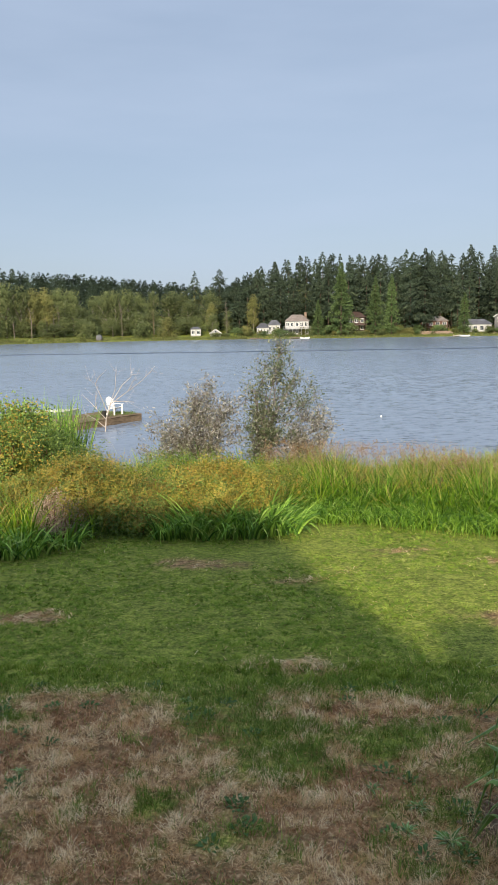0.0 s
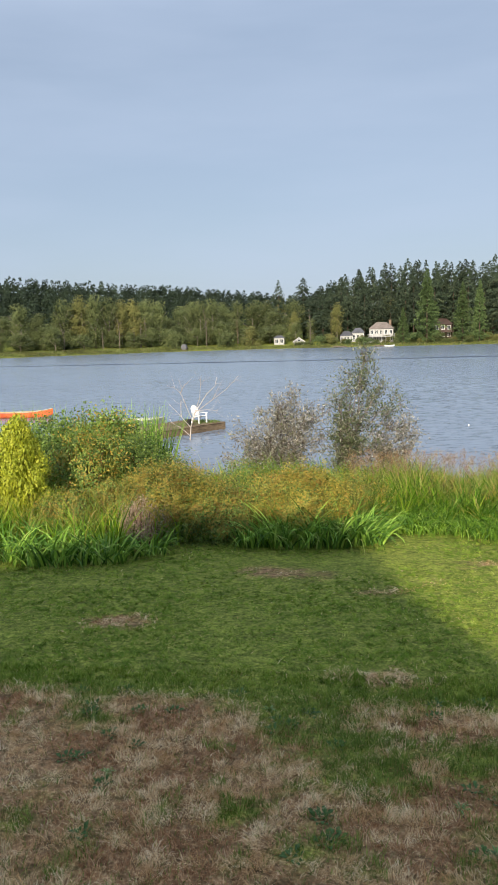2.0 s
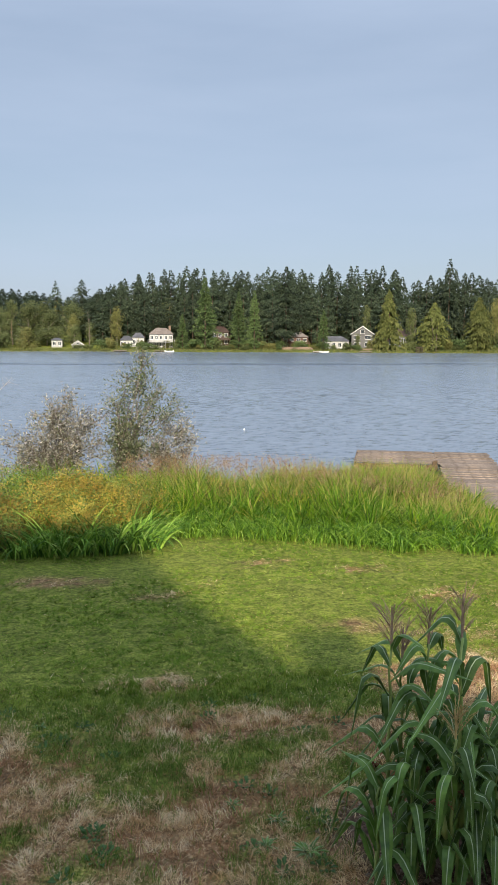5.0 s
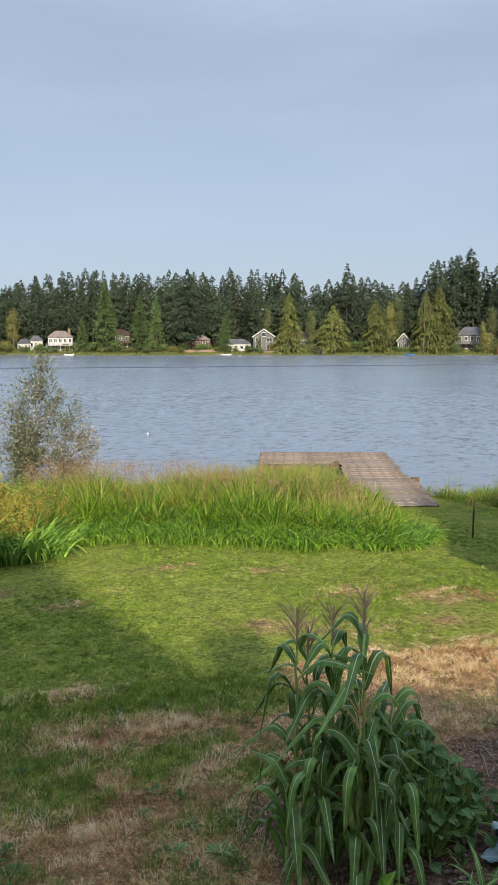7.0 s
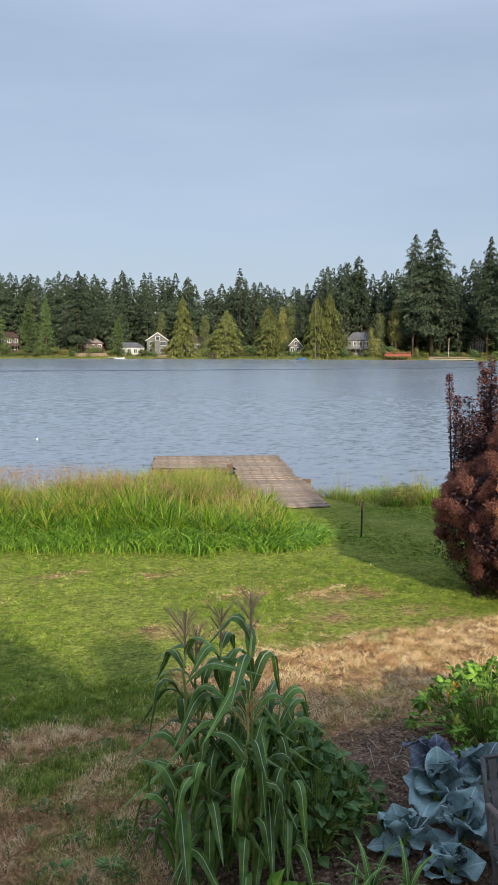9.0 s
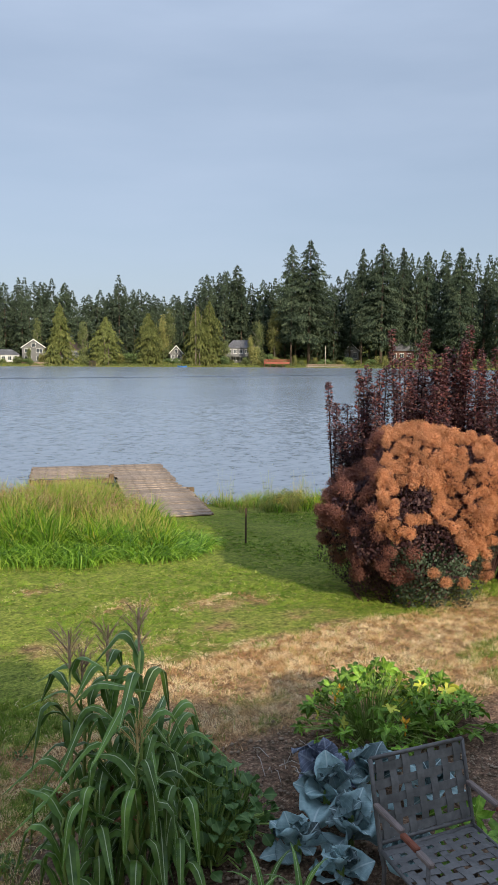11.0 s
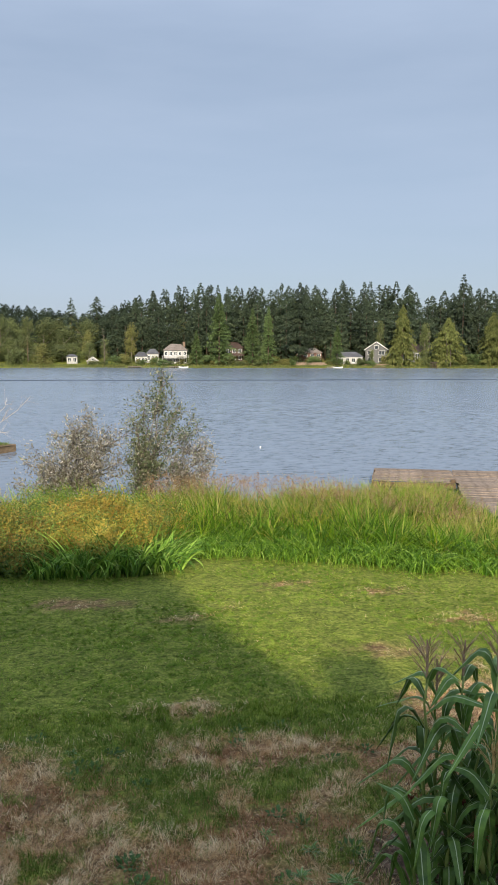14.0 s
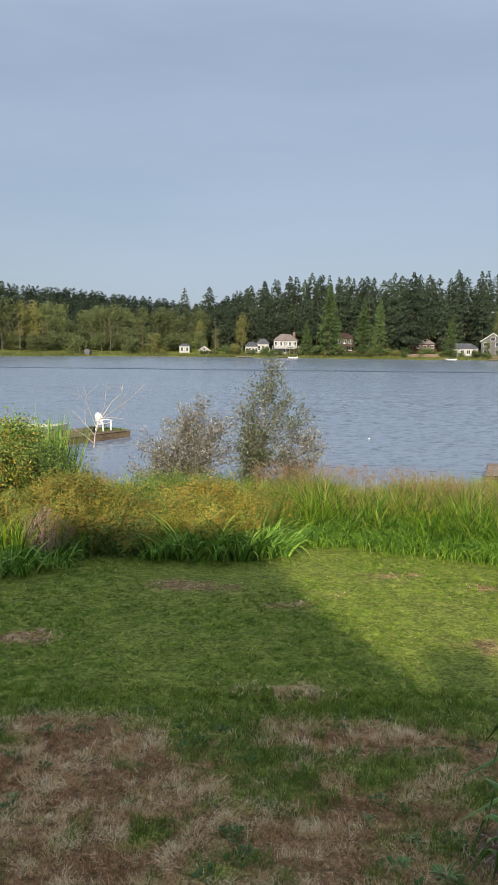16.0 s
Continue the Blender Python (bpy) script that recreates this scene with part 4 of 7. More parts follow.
# ---------------------------------------------------------------- pier
def build_pier():
    ax, ay = Vector((0.345, 0.939, 0)), Vector((0.939, -0.345, 0))
    m = Matrix(((ay.x, ax.x, 0, 10.91), (ay.y, ax.y, 0, 17.92), (0, 0, 1, 0.45), (0, 0, 0, 1)))
    pier = thing("pier", m, "weathered wooden plank pier with an L-shaped head", "pier")
    made = {}

    def board(x0, x1, y, w):
        key = (round(x1 - x0, 2))
        if key not in made:
            bm = bmesh.new()
            box(bm, 0, x1 - x0, -w / 2, w / 2, -0.038, 0.0, 0.006)
            made[key] = bm_mesh("plank", bm)
        part("plank", made[key], DECKWOOD, pier, "", pose(x0 + random.uniform(-0.06, 0.06), y, random.uniform(-0.014, 0.012), random.uniform(-3.5, 3.5), random.uniform(-0.3, 0.3), random.uniform(-0.5, 0.5)))

    a = 0.0
    while a < 9.9:
        if a < 7.0:
            board(-2.0, 0.15 if a < 4.4 else 0.0, a, 0.132)
        else:
            board(-2.0, 0.0, a, 0.132)
            board(-4.95, -2.05, a, 0.132)
        a += 0.147
    for x0, x1, y0, y1, z0, z1 in ((-1.95, -1.83, 0.0, 9.8, -0.26, -0.042), (-0.15, -0.03, 0.0, 9.8, -0.26, -0.042), (-4.93, -2.05, 6.86, 6.93, -0.22, -0.04), (-4.93, -2.0, 9.75, 9.87, -0.26, -0.042), (-4.99, -4.955, 6.9, 9.9, -0.26, -0.01), (-0.1, 0.42, 4.42, 4.56, -0.2, -0.045), (0.155, 0.2, 0.0, 4.4, -0.24, -0.02)):
        bm = bmesh.new()
        box(bm, x0, x1, y0, y1, z0, z1, 0.01)
        part("beam", bm, BEAMWOOD, pier)
    for x, y in ((-4.6, 7.25), (-4.6, 9.5), (-2.2, 7.25), (-1.7, 9.5), (-0.3, 9.5), (-0.3, 5.0), (-1.7, 5.0), (-0.3, 2.0), (-1.7, 2.0)):
        bm = bmesh.new()
        tube(bm, [(x, y, -2.3), (x, y, -0.045)], 0.09, 9)
        part("post", bm, BEAMWOOD, pier)
    bm = bmesh.new()
    box(bm, -2.22, -2.06, 6.95, 7.1, -0.1, 0.08, 0.012)
    part("mooring_block", bm, BEAMWOOD, pier)


build_pier()


# ---------------------------------------------------------------- old floating dock with its chair and boats
OLDWOOD = plain("mossy_plank", (0.1, 0.07, 0.045), (0.27, 0.2, 0.13), 5.0, 0.9, 0.1, bump=0.5, stretch=(1, 8, 4))
WHITE_PLASTIC = plain("white_plastic", (0.78, 0.78, 0.77), (0.84, 0.84, 0.83), 12.0, 0.45, 0.5, bump=0.05)
DARK_RUBBER = plain("dark_rubber", (0.02, 0.02, 0.02), (0.05, 0.045, 0.04), 9.0, 0.8)
MOSS = leafy("moss_tuft", [(0.0, (0.08, 0.14, 0.02)), (1.0, (0.2, 0.27, 0.05))])


def frame_of(x, y, z, dx, dy):
    d = Vector((dx, dy, 0)).normalized()
    return Matrix(((d.x, -d.y, 0, x), (d.y, d.x, 0, y), (0, 0, 1, z), (0, 0, 0, 1)))


def build_dock():
    m = frame_of(-8.3, 36.7, 0.38, 0.57, 0.82)
    dock = thing("floating_dock", m, "old mossy wooden floating dock on the lake", "dock")
    for i in range(17):
        bm = bmesh.new()
        box(bm, -2.4 + i * 0.41, -2.4 + i * 0.41 + 0.385, -0.05, 2.6, -0.05, 0.0, 0.012)
        part("plank", bm, OLDWOOD, dock, "", pose(0, 0, random.uniform(-0.012, 0.012), 0, 0, random.uniform(-0.4, 0.4)))
    for y0, y1 in ((-0.02, 0.14), (1.2, 1.35), (2.4, 2.55)):
        bm = bmesh.new()
        box(bm, -2.4, 4.55, y0, y1, -0.42, -0.055, 0.02)
        part("beam", bm, OLDWOOD, dock)
    r = np.random.default_rng(5)
    n = 900
    pos = np.column_stack([np.where(r.uniform(size=n) < 0.5, r.normal(3.9, 0.35, n), r.uniform(0.5, 4.5, n)), np.abs(r.normal(0.9, 0.5, n)), np.full(n, 0.0)])
    part("moss", quick_mesh("moss", *blades(pos, 0.11 * r.uniform(0.5, 1.6, n), 0.02, r.uniform(0, 6.28, n), r.uniform(0.1, 0.8, n), r.uniform(0.2, 1, n), 2, r)), MOSS, dock, "bright green moss and grass tufts")
    bucket = thing("bucket", frame_of(-7.45, 38.95, 0.385, 1, 0), "small dark bucket on the floating dock", "bucket")
    bm = bmesh.new()
    tube(bm, [(0, 0, 0), (0, 0, 0.28), (0, 0, 0.3)], [0.13, 0.17, 0.18], 12)
    part("body", bm, DARK_RUBBER, bucket)


def build_adirondack():
    """A moulded white deck chair, facing away from the lake edge."""
    chair = thing("deck_chair", frame_of(-7.0, 39.85, 0.385, 1, 0) @ pose(0, 0, 0, 0, 0, 55), "white moulded plastic deck chair on the floating dock", "chair")
    for i in range(7):                       # fanned back slats
        x = (i - 3) * 0.075
        top = 0.98 - 0.016 * (i - 3) ** 2
        bm = bmesh.new()
        box(bm, x - 0.034, x + 0.034, -0.012, 0.012, 0.0, top - 0.3, 0.006)
        part("back_slat", bm, WHITE_PLASTIC, chair, "", pose(0, 0.22, 0.3, -20, 0, 0))
    for i in range(6):
        bm = bmesh.new()
        box(bm, -0.26, 0.26, -0.036, 0.036, -0.012, 0.012, 0.006)
        part("seat_slat", bm, WHITE_PLASTIC, chair, "", pose(0, 0.2 - i * 0.082, 0.31 + i * 0.016, -10, 0, 0))
    for s in (-1, 1):
        bm = bmesh.new()
        box(bm, s * 0.3 - 0.05, s * 0.3 + 0.05, -0.32, 0.3, 0.53, 0.56, 0.01)
        part("armrest", bm, WHITE_PLASTIC, chair)
        bm = bmesh.new()
        box(bm, s * 0.29 - 0.03, s * 0.29 + 0.03, -0.27, -0.19, 0.0, 0.53, 0.01)
        part("front_leg", bm, WHITE_PLASTIC, chair)
        bm = bmesh.new()
        tube(bm, [(s * 0.28, 0.34, 0.0), (s * 0.28, 0.2, 0.3), (s * 0.28, -0.22, 0.4)], [0.035, 0.035, 0.03], 6)
        part("rear_leg", bm, WHITE_PLASTIC, chair)


def hull(length, beam, depth, rise, sections=15, ribs=9, inset=0.0):
    """A double-ended open hull: rows of half-oval sections."""
    bm = bmesh.new()
    rows = []
    for i in range(sections):
        u = i / (sections - 1) * 2 - 1
        w = beam / 2 * max(0.02, (1 - abs(u) ** 2.4)) - inset
        top = depth + rise * abs(u) ** 3
        bot = depth * 0.55 * abs(u) ** 6 + inset
        w = max(w, 0.012)
        row = []
        for j in range(ribs):
            a = math.pi * j / (ribs - 1)
            row.append(bm.verts.new((u * (length / 2 - inset), -math.cos(a) * w, top - (top - bot) * math.sin(a) ** 0.7)))
        rows.append(row)
    for a, b in zip(rows, rows[1:]):
        for j in range(ribs - 1):
            bm.faces.new((a[j], b[j], b[j + 1], a[j + 1]))
    return bm, rows


def build_boats():
    RED = plain("red_canoe_paint", (0.62, 0.1, 0.035), (0.75, 0.16, 0.06), 5.0, 0.35, 0.5, bump=0.03)
    PALE = plain("pale_boat_paint", (0.26, 0.28, 0.24), (0.42, 0.43, 0.38), 6.0, 0.5, 0.4, bump=0.05)
    GREY = plain("grey_green_hull", (0.09, 0.11, 0.09), (0.16, 0.19, 0.15), 6.0, 0.5, 0.4, bump=0.05)
    TAN = plain("boat_seat_tan", (0.4, 0.27, 0.13), (0.55, 0.4, 0.2), 6.0, 0.6)
    canoe = thing("canoe", frame_of(-20.7, 48.15, -0.06, 1, 0.1), "orange-red canoe floating on the lake", "canoe")
    bm, _ = hull(4.9, 0.9, 0.42, 0.22)
    part("hull", bm, RED, canoe, "", None, True)
    bm, _ = hull(4.8, 0.86, 0.42, 0.22, inset=0.03)
    bmesh.ops.translate(bm, verts=bm.verts, vec=(0, 0, 0.01))
    part("lining", bm, TAN, canoe, "tan inner lining", None, True)
    for s in (-1, 1):
        bm = bmesh.new()
        tube(bm, [(2.45 * u, s * 0.45 * max(0.02, 1 - abs(u) ** 2.4), 0.43 + 0.22 * abs(u) ** 3) for u in np.linspace(-0.99, 0.99, 13)], 0.018, 5)
        part("gunwale", bm, PALE, canoe, "pale gunwale")
    for x in (-1.3, 1.2):
        bm = bmesh.new()
        box(bm, x - 0.13, x + 0.13, -0.36, 0.36, 0.3, 0.33, 0.005)
        part("seat", bm, TAN, canoe)
    boat = thing("rowing_boat", frame_of(-11.0, 41.9, -0.1, 1, 0.05), "pale rowing boat moored behind the reeds", "boat")
    bm, _ = hull(3.3, 1.3, 0.5, 0.12)
    part("hull", bm, GREY, boat, "grey-green hull", None, True)
    bm, _ = hull(3.24, 1.26, 0.5, 0.12, inset=0.04)
    bmesh.ops.translate(bm, verts=bm.verts, vec=(0, 0, 0.012))
    part("lining", bm, PALE, boat, "", None, True)
    for s in (-1, 1):
        bm = bmesh.new()
        tube(bm, [(1.64 * u, s * 0.65 * max(0.02, 1 - abs(u) ** 2.4), 0.51 + 0.12 * abs(u) ** 3) for u in np.linspace(-0.99, 0.99, 13)], 0.028, 6)
        part("gunwale", bm, PALE, boat, "pale gunwale")
    for x, w in ((-0.8, 0.5), (0.1, 0.6), (0.85, 0.5)):
        bm = bmesh.new()
        box(bm, x - 0.13, x + 0.13, -w, w, 0.36, 0.39, 0.006)
        part("seat", bm, TAN, boat)
    for name, x, y, h in (("float_buoy", 7.0, 40.0, 0.045),):
        b = thing(name, pose(x, y, 0), "small white mooring float on the water", "buoy", "mooring floats")
        bm = bmesh.new()
        bmesh.ops.create_uvsphere(bm, u_segments=12, v_segments=8, radius=h)
        for v in bm.verts:
            v.co.z = v.co.z * 1.15 + h * 0.5
        part("ball", bm, WHITE_PLASTIC, b, "", None, True)
        bm = bmesh.new()
        tube(bm, [(0, 0, h * 1.5), (0, 0, h * 1.9)], h * 0.22, 7)
        part("ring_post", bm, WHITE_PLASTIC, b)


build_dock()
build_adirondack()
build_boats()


# ---------------------------------------------------------------- woody plants of the bank
def branch_system(r, start, ends, r0, twigs=5, twig_len=0.5, spread=0.5, wob=0.12):
    """Stems from one foot to the given ends, with side twigs. Returns the stem mesh and places and ways along the outer wood."""
    P, W, made = [], [], []
    s0 = Vector(start)
    for e in ends:
        bm = bmesh.new()
        e = Vector(e)
        n = 6
        pts = []
        for i in range(n + 1):
            t = i / n
            p = s0.lerp(e, t)
            arch = math.sin(math.pi * t) * 0.12 * (e - s0).length
            p += Vector((-(e.x - s0.x), -(e.y - s0.y), 0)) * 0.25 * math.sin(math.pi * t) + Vector((0, 0, arch * 0.5))
            p += Vector(r.normal(size=3) * wob * (0 if i in (0, n) else 1))
            pts.append(p)
        tube(bm, pts, [r0 * (1 - 0.85 * i / n) for i in range(n + 1)], 5)
        for k in range(twigs * 2):
            t = r.uniform(0.25, 1.0)
            i = min(int(t * n), n - 1)
            p = pts[i].lerp(pts[i + 1], t * n - i)
            d = Vector(r.normal(size=3) * spread) + (e - s0).normalized() * 0.6 + Vector((0, 0, 0.3))
            d.normalize()
            L = twig_len * r.uniform(0.5, 1.3) * (1.15 - 0.5 * t)
            q1, q2 = p + d * L * 0.5 + Vector(r.normal(size=3) * 0.04), p + d * L
            tube(bm, [p, q1, q2], [r0 * 0.25, r0 * 0.17, r0 * 0.06], 4)
            for u in np.linspace(0.25, 1.0, 6):
                P.append(tuple(p + d * L * u))
                W.append(tuple(d))
        made.append(bm_mesh("stem", bm))
    return made, np.array(P), np.array(W)


def leafed(r, P, W, per, size, width, jitter):
    n = len(P) * per
    i = np.repeat(np.arange(len(P)), per)
    pos = P[i] + r.normal(size=(n, 3)) * jitter
    tip = W[i] + r.normal(size=(n, 3)) * 0.7
    return leaves(pos, r.normal(size=(n, 3)) + [0, 0, 0.5], size * r.uniform(0.6, 1.3, n), width * r.uniform(0.7, 1.2, n), r, tip)


WILLOW_GREEN = leafy("willow_leaf", [(0.0, (0.05, 0.075, 0.025)), (0.5, (0.14, 0.17, 0.07)), (0.8, (0.28, 0.29, 0.17)), (1.0, (0.46, 0.45, 0.35))])
WILLOW_GREY = leafy("withered_leaf", [(0.0, (0.09, 0.08, 0.05)), (0.45, (0.26, 0.24, 0.18)), (0.8, (0.42, 0.385, 0.33)), (0.9, (0.52, 0.48, 0.42)), (1.0, (0.16, 0.21, 0.07))], rough=0.8, spec=0.1)
GREY_BARK = plain("grey_bark", (0.1, 0.08, 0.07), (0.24, 0.2, 0.17), 12.0, 0.9, 0.1, bump=0.4)
BLEACHED = plain("bleached_wood", (0.3, 0.25, 0.21), (0.55, 0.49, 0.44), 9.0, 0.85, 0.15, bump=0.3)


def build_willows():
    r = np.random.default_rng(61)
    for foot, ends, mat, per, label in (
            ((0.3, 22.0, 0.0), ((0.65, 0, 4.15), (0.65, 0.2, 3.7), (0.2, 0.1, 3.75), (0.1, -0.2, 3.2), (1.05, 0.1, 3.4), (1.5, 0.1, 3.0), (1.65, -0.3, 2.75), (0.85, 0.4, 3.0), (-0.25, 0.2, 3.2), (0.45, -0.4, 2.4), (-0.3, -0.3, 2.0), (0.95, -0.5, 1.9), (1.75, 0.0, 2.95), (0.7, 0.1, 4.4), (1.3, 0.2, 3.3), (0.9, -0.2, 3.7)), WILLOW_GREEN, 3, "grey-green willow bush on the bank above the lake"),
            ((-1.7, 22.0, 0.0), ((-1.45, 0, 1.3), (-1.2, 0.2, 1.8), (-0.9, -0.2, 2.2), (-0.4, 0.2, 2.6), (0.5, 0, 3.2), (0.6, 0.2, 3.3), (0.75, 0.2, 2.9), (1.15, 0.1, 2.85), (1.3, -0.2, 2.5), (1.0, -0.3, 1.9), (-0.9, -0.4, 1.5), (-0.4, -0.5, 1.8), (0.2, -0.5, 2.1), (0.4, 0.4, 2.4), (1.7, 0.0, 2.5), (1.9, 0.1, 2.9), (2.0, -0.2, 2.0), (1.6, 0.2, 1.5), (0.1, 0.3, 2.7)), WILLOW_GREY, 4, "half-withered grey willow bush on the bank"),
            ((1.4, 21.9, 0.1), ((-0.2, 0, 1.5), (0.3, 0, 2.0), (0.65, 0.1, 2.1), (0.1, -0.3, 1.5), (0.75, -0.2, 1.5), (0.85, 0.0, 1.9)), WILLOW_GREY, 5, "small withered bush on the bank")):
        bush = thing("willow_bush", pose(*foot), label, "bush", "willow bushes on the bank")
        stems, P, W = branch_system(r, (0, 0, 0), ends, 0.03, 13, 0.6, 0.8)
        for me in stems:
            part("stem", me, GREY_BARK, bush)
        part("foliage", quick_mesh("foliage", *leafed(r, P, W, per, 0.098, 0.036, 0.1)), mat, bush)
    # a dead tree leaning over the water in front of the dock
    dead = thing("dead_tree", pose(-6.9, 36.1, -0.3), "bare bleached dead tree standing in the shallows", "tree")
    bm = bmesh.new()
    tube(bm, [(0, 0, -0.3), (0.12, 0, 0.9), (0.35, 0, 1.6)], [0.034, 0.027, 0.02], 7)
    part("trunk", bm, BLEACHED, dead)
    for pts in ([(0.35, 0, 1.6), (1.2, 0.1, 2.2), (1.9, 0.1, 2.7), (2.5, 0.2, 3.35)], [(0.3, 0, 1.5), (0.6, 0, 2.3), (0.68, 0.1, 3.35)], [(0.45, 0, 1.75), (0.95, 0, 2.5), (1.35, 0.1, 2.85), (1.45, 0, 3.3)],
                [(0.2, 0, 1.2), (-0.1, 0, 2.0), (-0.35, 0.1, 2.55), (-0.65, 0, 2.85)], [(0.1, 0, 0.9), (-0.3, -0.1, 1.4), (-0.75, 0, 1.9)], [(0.05, 0, 0.5), (-0.4, 0, 0.9), (-0.9, 0.1, 1.15)], [(1.2, 0.1, 2.2), (1.5, 0, 2.75)], [(-0.35, 0.1, 2.55), (-0.1, 0, 3.0)], [(0.4, 0, 1.7), (1.0, -0.2, 1.75), (1.5, -0.2, 1.7)], [(-0.3, -0.1, 1.4), (-0.35, 0, 2.0)]):
        bm = bmesh.new()
        k = len(pts)
        tube(bm, pts, [0.02 - 0.015 * i / (k - 1) for i in range(k)], 5)
        for j in range(6):
            a, b = Vector(pts[-2]), Vector(pts[-1])
            p = a.lerp(b, r.uniform(0, 1))
            d = Vector(r.normal(size=3)) * 0.25 + (b - a).normalized() * 0.25
            tube(bm, [p, p + d * 0.6, p + d + Vector((0, 0, 0.05))], [0.005, 0.0035, 0.002], 4)
        part("branch", bm, BLEACHED, dead)


build_willows()

SPIREA = leafy("turning_shrub_leaf", [(0.0, (0.07, 0.085, 0.018)), (0.25, (0.24, 0.25, 0.036)), (0.6, (0.37, 0.3, 0.05)), (0.85, (0.5, 0.36, 0.065)), (0.95, (0.4, 0.2, 0.05)), (1.0, (0.24, 0.09, 0.05))], patch=(0.75, 0.62, 0.55), patch_scale=2.5, tone=0.5)
DEEPLEAF = leafy("deep_green_leaf", [(0.0, (0.035, 0.07, 0.014)), (0.6, (0.15, 0.23, 0.04)), (1.0, (0.33, 0.42, 0.09))], tone=0.4, through_light=0.35)
GOLDEN = leafy("golden_conifer_spray", [(0.0, (0.3, 0.36, 0.025)), (0.6, (0.48, 0.52, 0.035)), (1.0, (0.6, 0.6, 0.06))])
DRY_FLOWER = leafy("withered_flower", [(0.0, (0.2, 0.13, 0.09)), (0.6, (0.38, 0.27, 0.2)), (1.0, (0.5, 0.4, 0.28))], rough=0.9, spec=0.05)
TWIG = plain("twig", (0.1, 0.055, 0.04), (0.2, 0.12, 0.09), 15.0, 0.9, 0.1)


def mound_points(r, n, rx, ry, h, low=0.0, skin=0.35):
    """Places in the outer skin of an uneven mound standing on the ground, with their outward ways."""
    a, u = r.uniform(0, 2 * np.pi, n), r.uniform(low, 1, n)
    lump = 1 + 0.16 * np.sin(3 * a + 5 * u + rx * 9) + 0.14 * np.sin(7 * a - 6 * u + h * 7) + 0.11 * np.sin(13 * a + 11 * u) + 0.07 * np.sin(23 * a - 17 * u)
    q = np.sqrt(np.clip(1 - u ** 2.2, 0, 1)) * lump
    s = 1.08 - skin * r.uniform(0, 1, n) ** 1.3 + 0.05 * r.normal(size=n)
    P = np.stack([rx * q * np.cos(a) * s, ry * q * np.sin(a) * s, h * u * (0.85 + 0.2 * lump) * (0.35 + 0.65 * s)], -1)
    N = np.stack([np.cos(a) * q / rx, np.sin(a) * q / ry, u * 1.2 / h], -1)
    return P, N + r.normal(size=(n, 3)) * 0.35


def shrub(x, y, rx, ry, h, mats, label, name="flowering_shrub", count=9000, size=0.038, seed=1, sink=0.05, zfoot=None):
    r = np.random.default_rng(seed)
    z = float(max(lawn_z(x, y), 0.0)) if zfoot is None else zfoot
    ob = thing(name, pose(x, y, z - sink, 0, 0, 0), label, "shrub", "shrubs on the bank")
    for k in range(12):
        bm = bmesh.new()
        a, q = r.uniform(0, 6.28), r.uniform(0.2, 0.75)
        tube(bm, [(0.15 * math.cos(a), 0.15 * math.sin(a), 0), (rx * q * 0.7 * math.cos(a), ry * q * 0.7 * math.sin(a), h * 0.5), (rx * q * math.cos(a), ry * q * math.sin(a), h * 0.85)], [0.02, 0.014, 0.005], 5)
        part("stem", bm, TWIG, ob)
    for mat, share, low, nm in mats:
        n = int(count * share * 1.0)
        # leaves sit on sprays: a few places, each with its own knot of leaves and its own colour
        each = 9
        C, M = mound_points(r, n // each, rx, ry, h, low, 0.42)
        n = len(C) * each
        k = np.repeat(np.arange(len(C)), each)
        P, N = C[k] + r.normal(size=(n, 3)) * size * 1.5, M[k] + r.normal(size=(n, 3)) * 0.35
        P[:, 2] = np.maximum(P[:, 2], 0.01)
        part(nm, toned(quick_mesh(nm, *leaves(P, N, size * r.uniform(0.6, 1.4, n), size * r.uniform(0.5, 0.9, n), r)), r.uniform(0, 1, len(C))[k]), mat, ob)
    return ob


# green-leaved below; on the first three this also paints in the shade there
shrub(-3.3, 15.3, 1.15, 0.95, 1.45, ((SPIREA, 0.9, 0.4, "turning_foliage"), (DEEPLEAF, 0.6, 0.0, "green_foliage")), "rounded shrub turning yellow and orange, green below", count=27000, seed=71)
shrub(-2.2, 15.2, 1.1, 0.75, 1.02, ((SPIREA, 0.75, 0.32, "turning_foliage"), (DEEPLEAF, 0.6, 0.0, "green_foliage")), "low shrub with yellow, orange and green leaves", count=23000, seed=72)
shrub(-0.6, 15.45, 1.2, 0.9, 1.36, ((SPIREA, 0.95, 0.42, "turning_foliage"), (DEEPLEAF, 0.55, 0.0, "green_foliage")), "broad shrub turning orange above long grass", count=27000, seed=73)
shrub(-4.6, 15.6, 0.9, 0.9, 1.1, ((SPIREA, 0.6, 0.3, "turning_foliage"), (DEEPLEAF, 0.5, 0.0, "green_foliage")), "shrub with pale yellow and green leaves", count=15000, seed=74)
shrub(-1.9, 17.3, 1.0, 0.9, 1.35, ((DEEPLEAF, 0.9, 0.0, "green_foliage"), (SPIREA, 0.15, 0.5, "turning_foliage")), "green shrub between the yellow ones", count=14000, seed=75)
shrub(-5.75, 17.2, 1.1, 0.9, 2.05, ((DEEPLEAF, 0.8, 0.0, "green_foliage"), (SPIREA, 0.4, 0.2, "turning_foliage")), "taller shrub with orange and green leaves", count=16000, size=0.055, seed=76)
shrub(-4.75, 18.0, 1.2, 0.9, 1.85, ((DEEPLEAF, 1.0, 0.0, "green_foliage"),), "dense green shrub below the cattails", count=14000, size=0.055, seed=77)
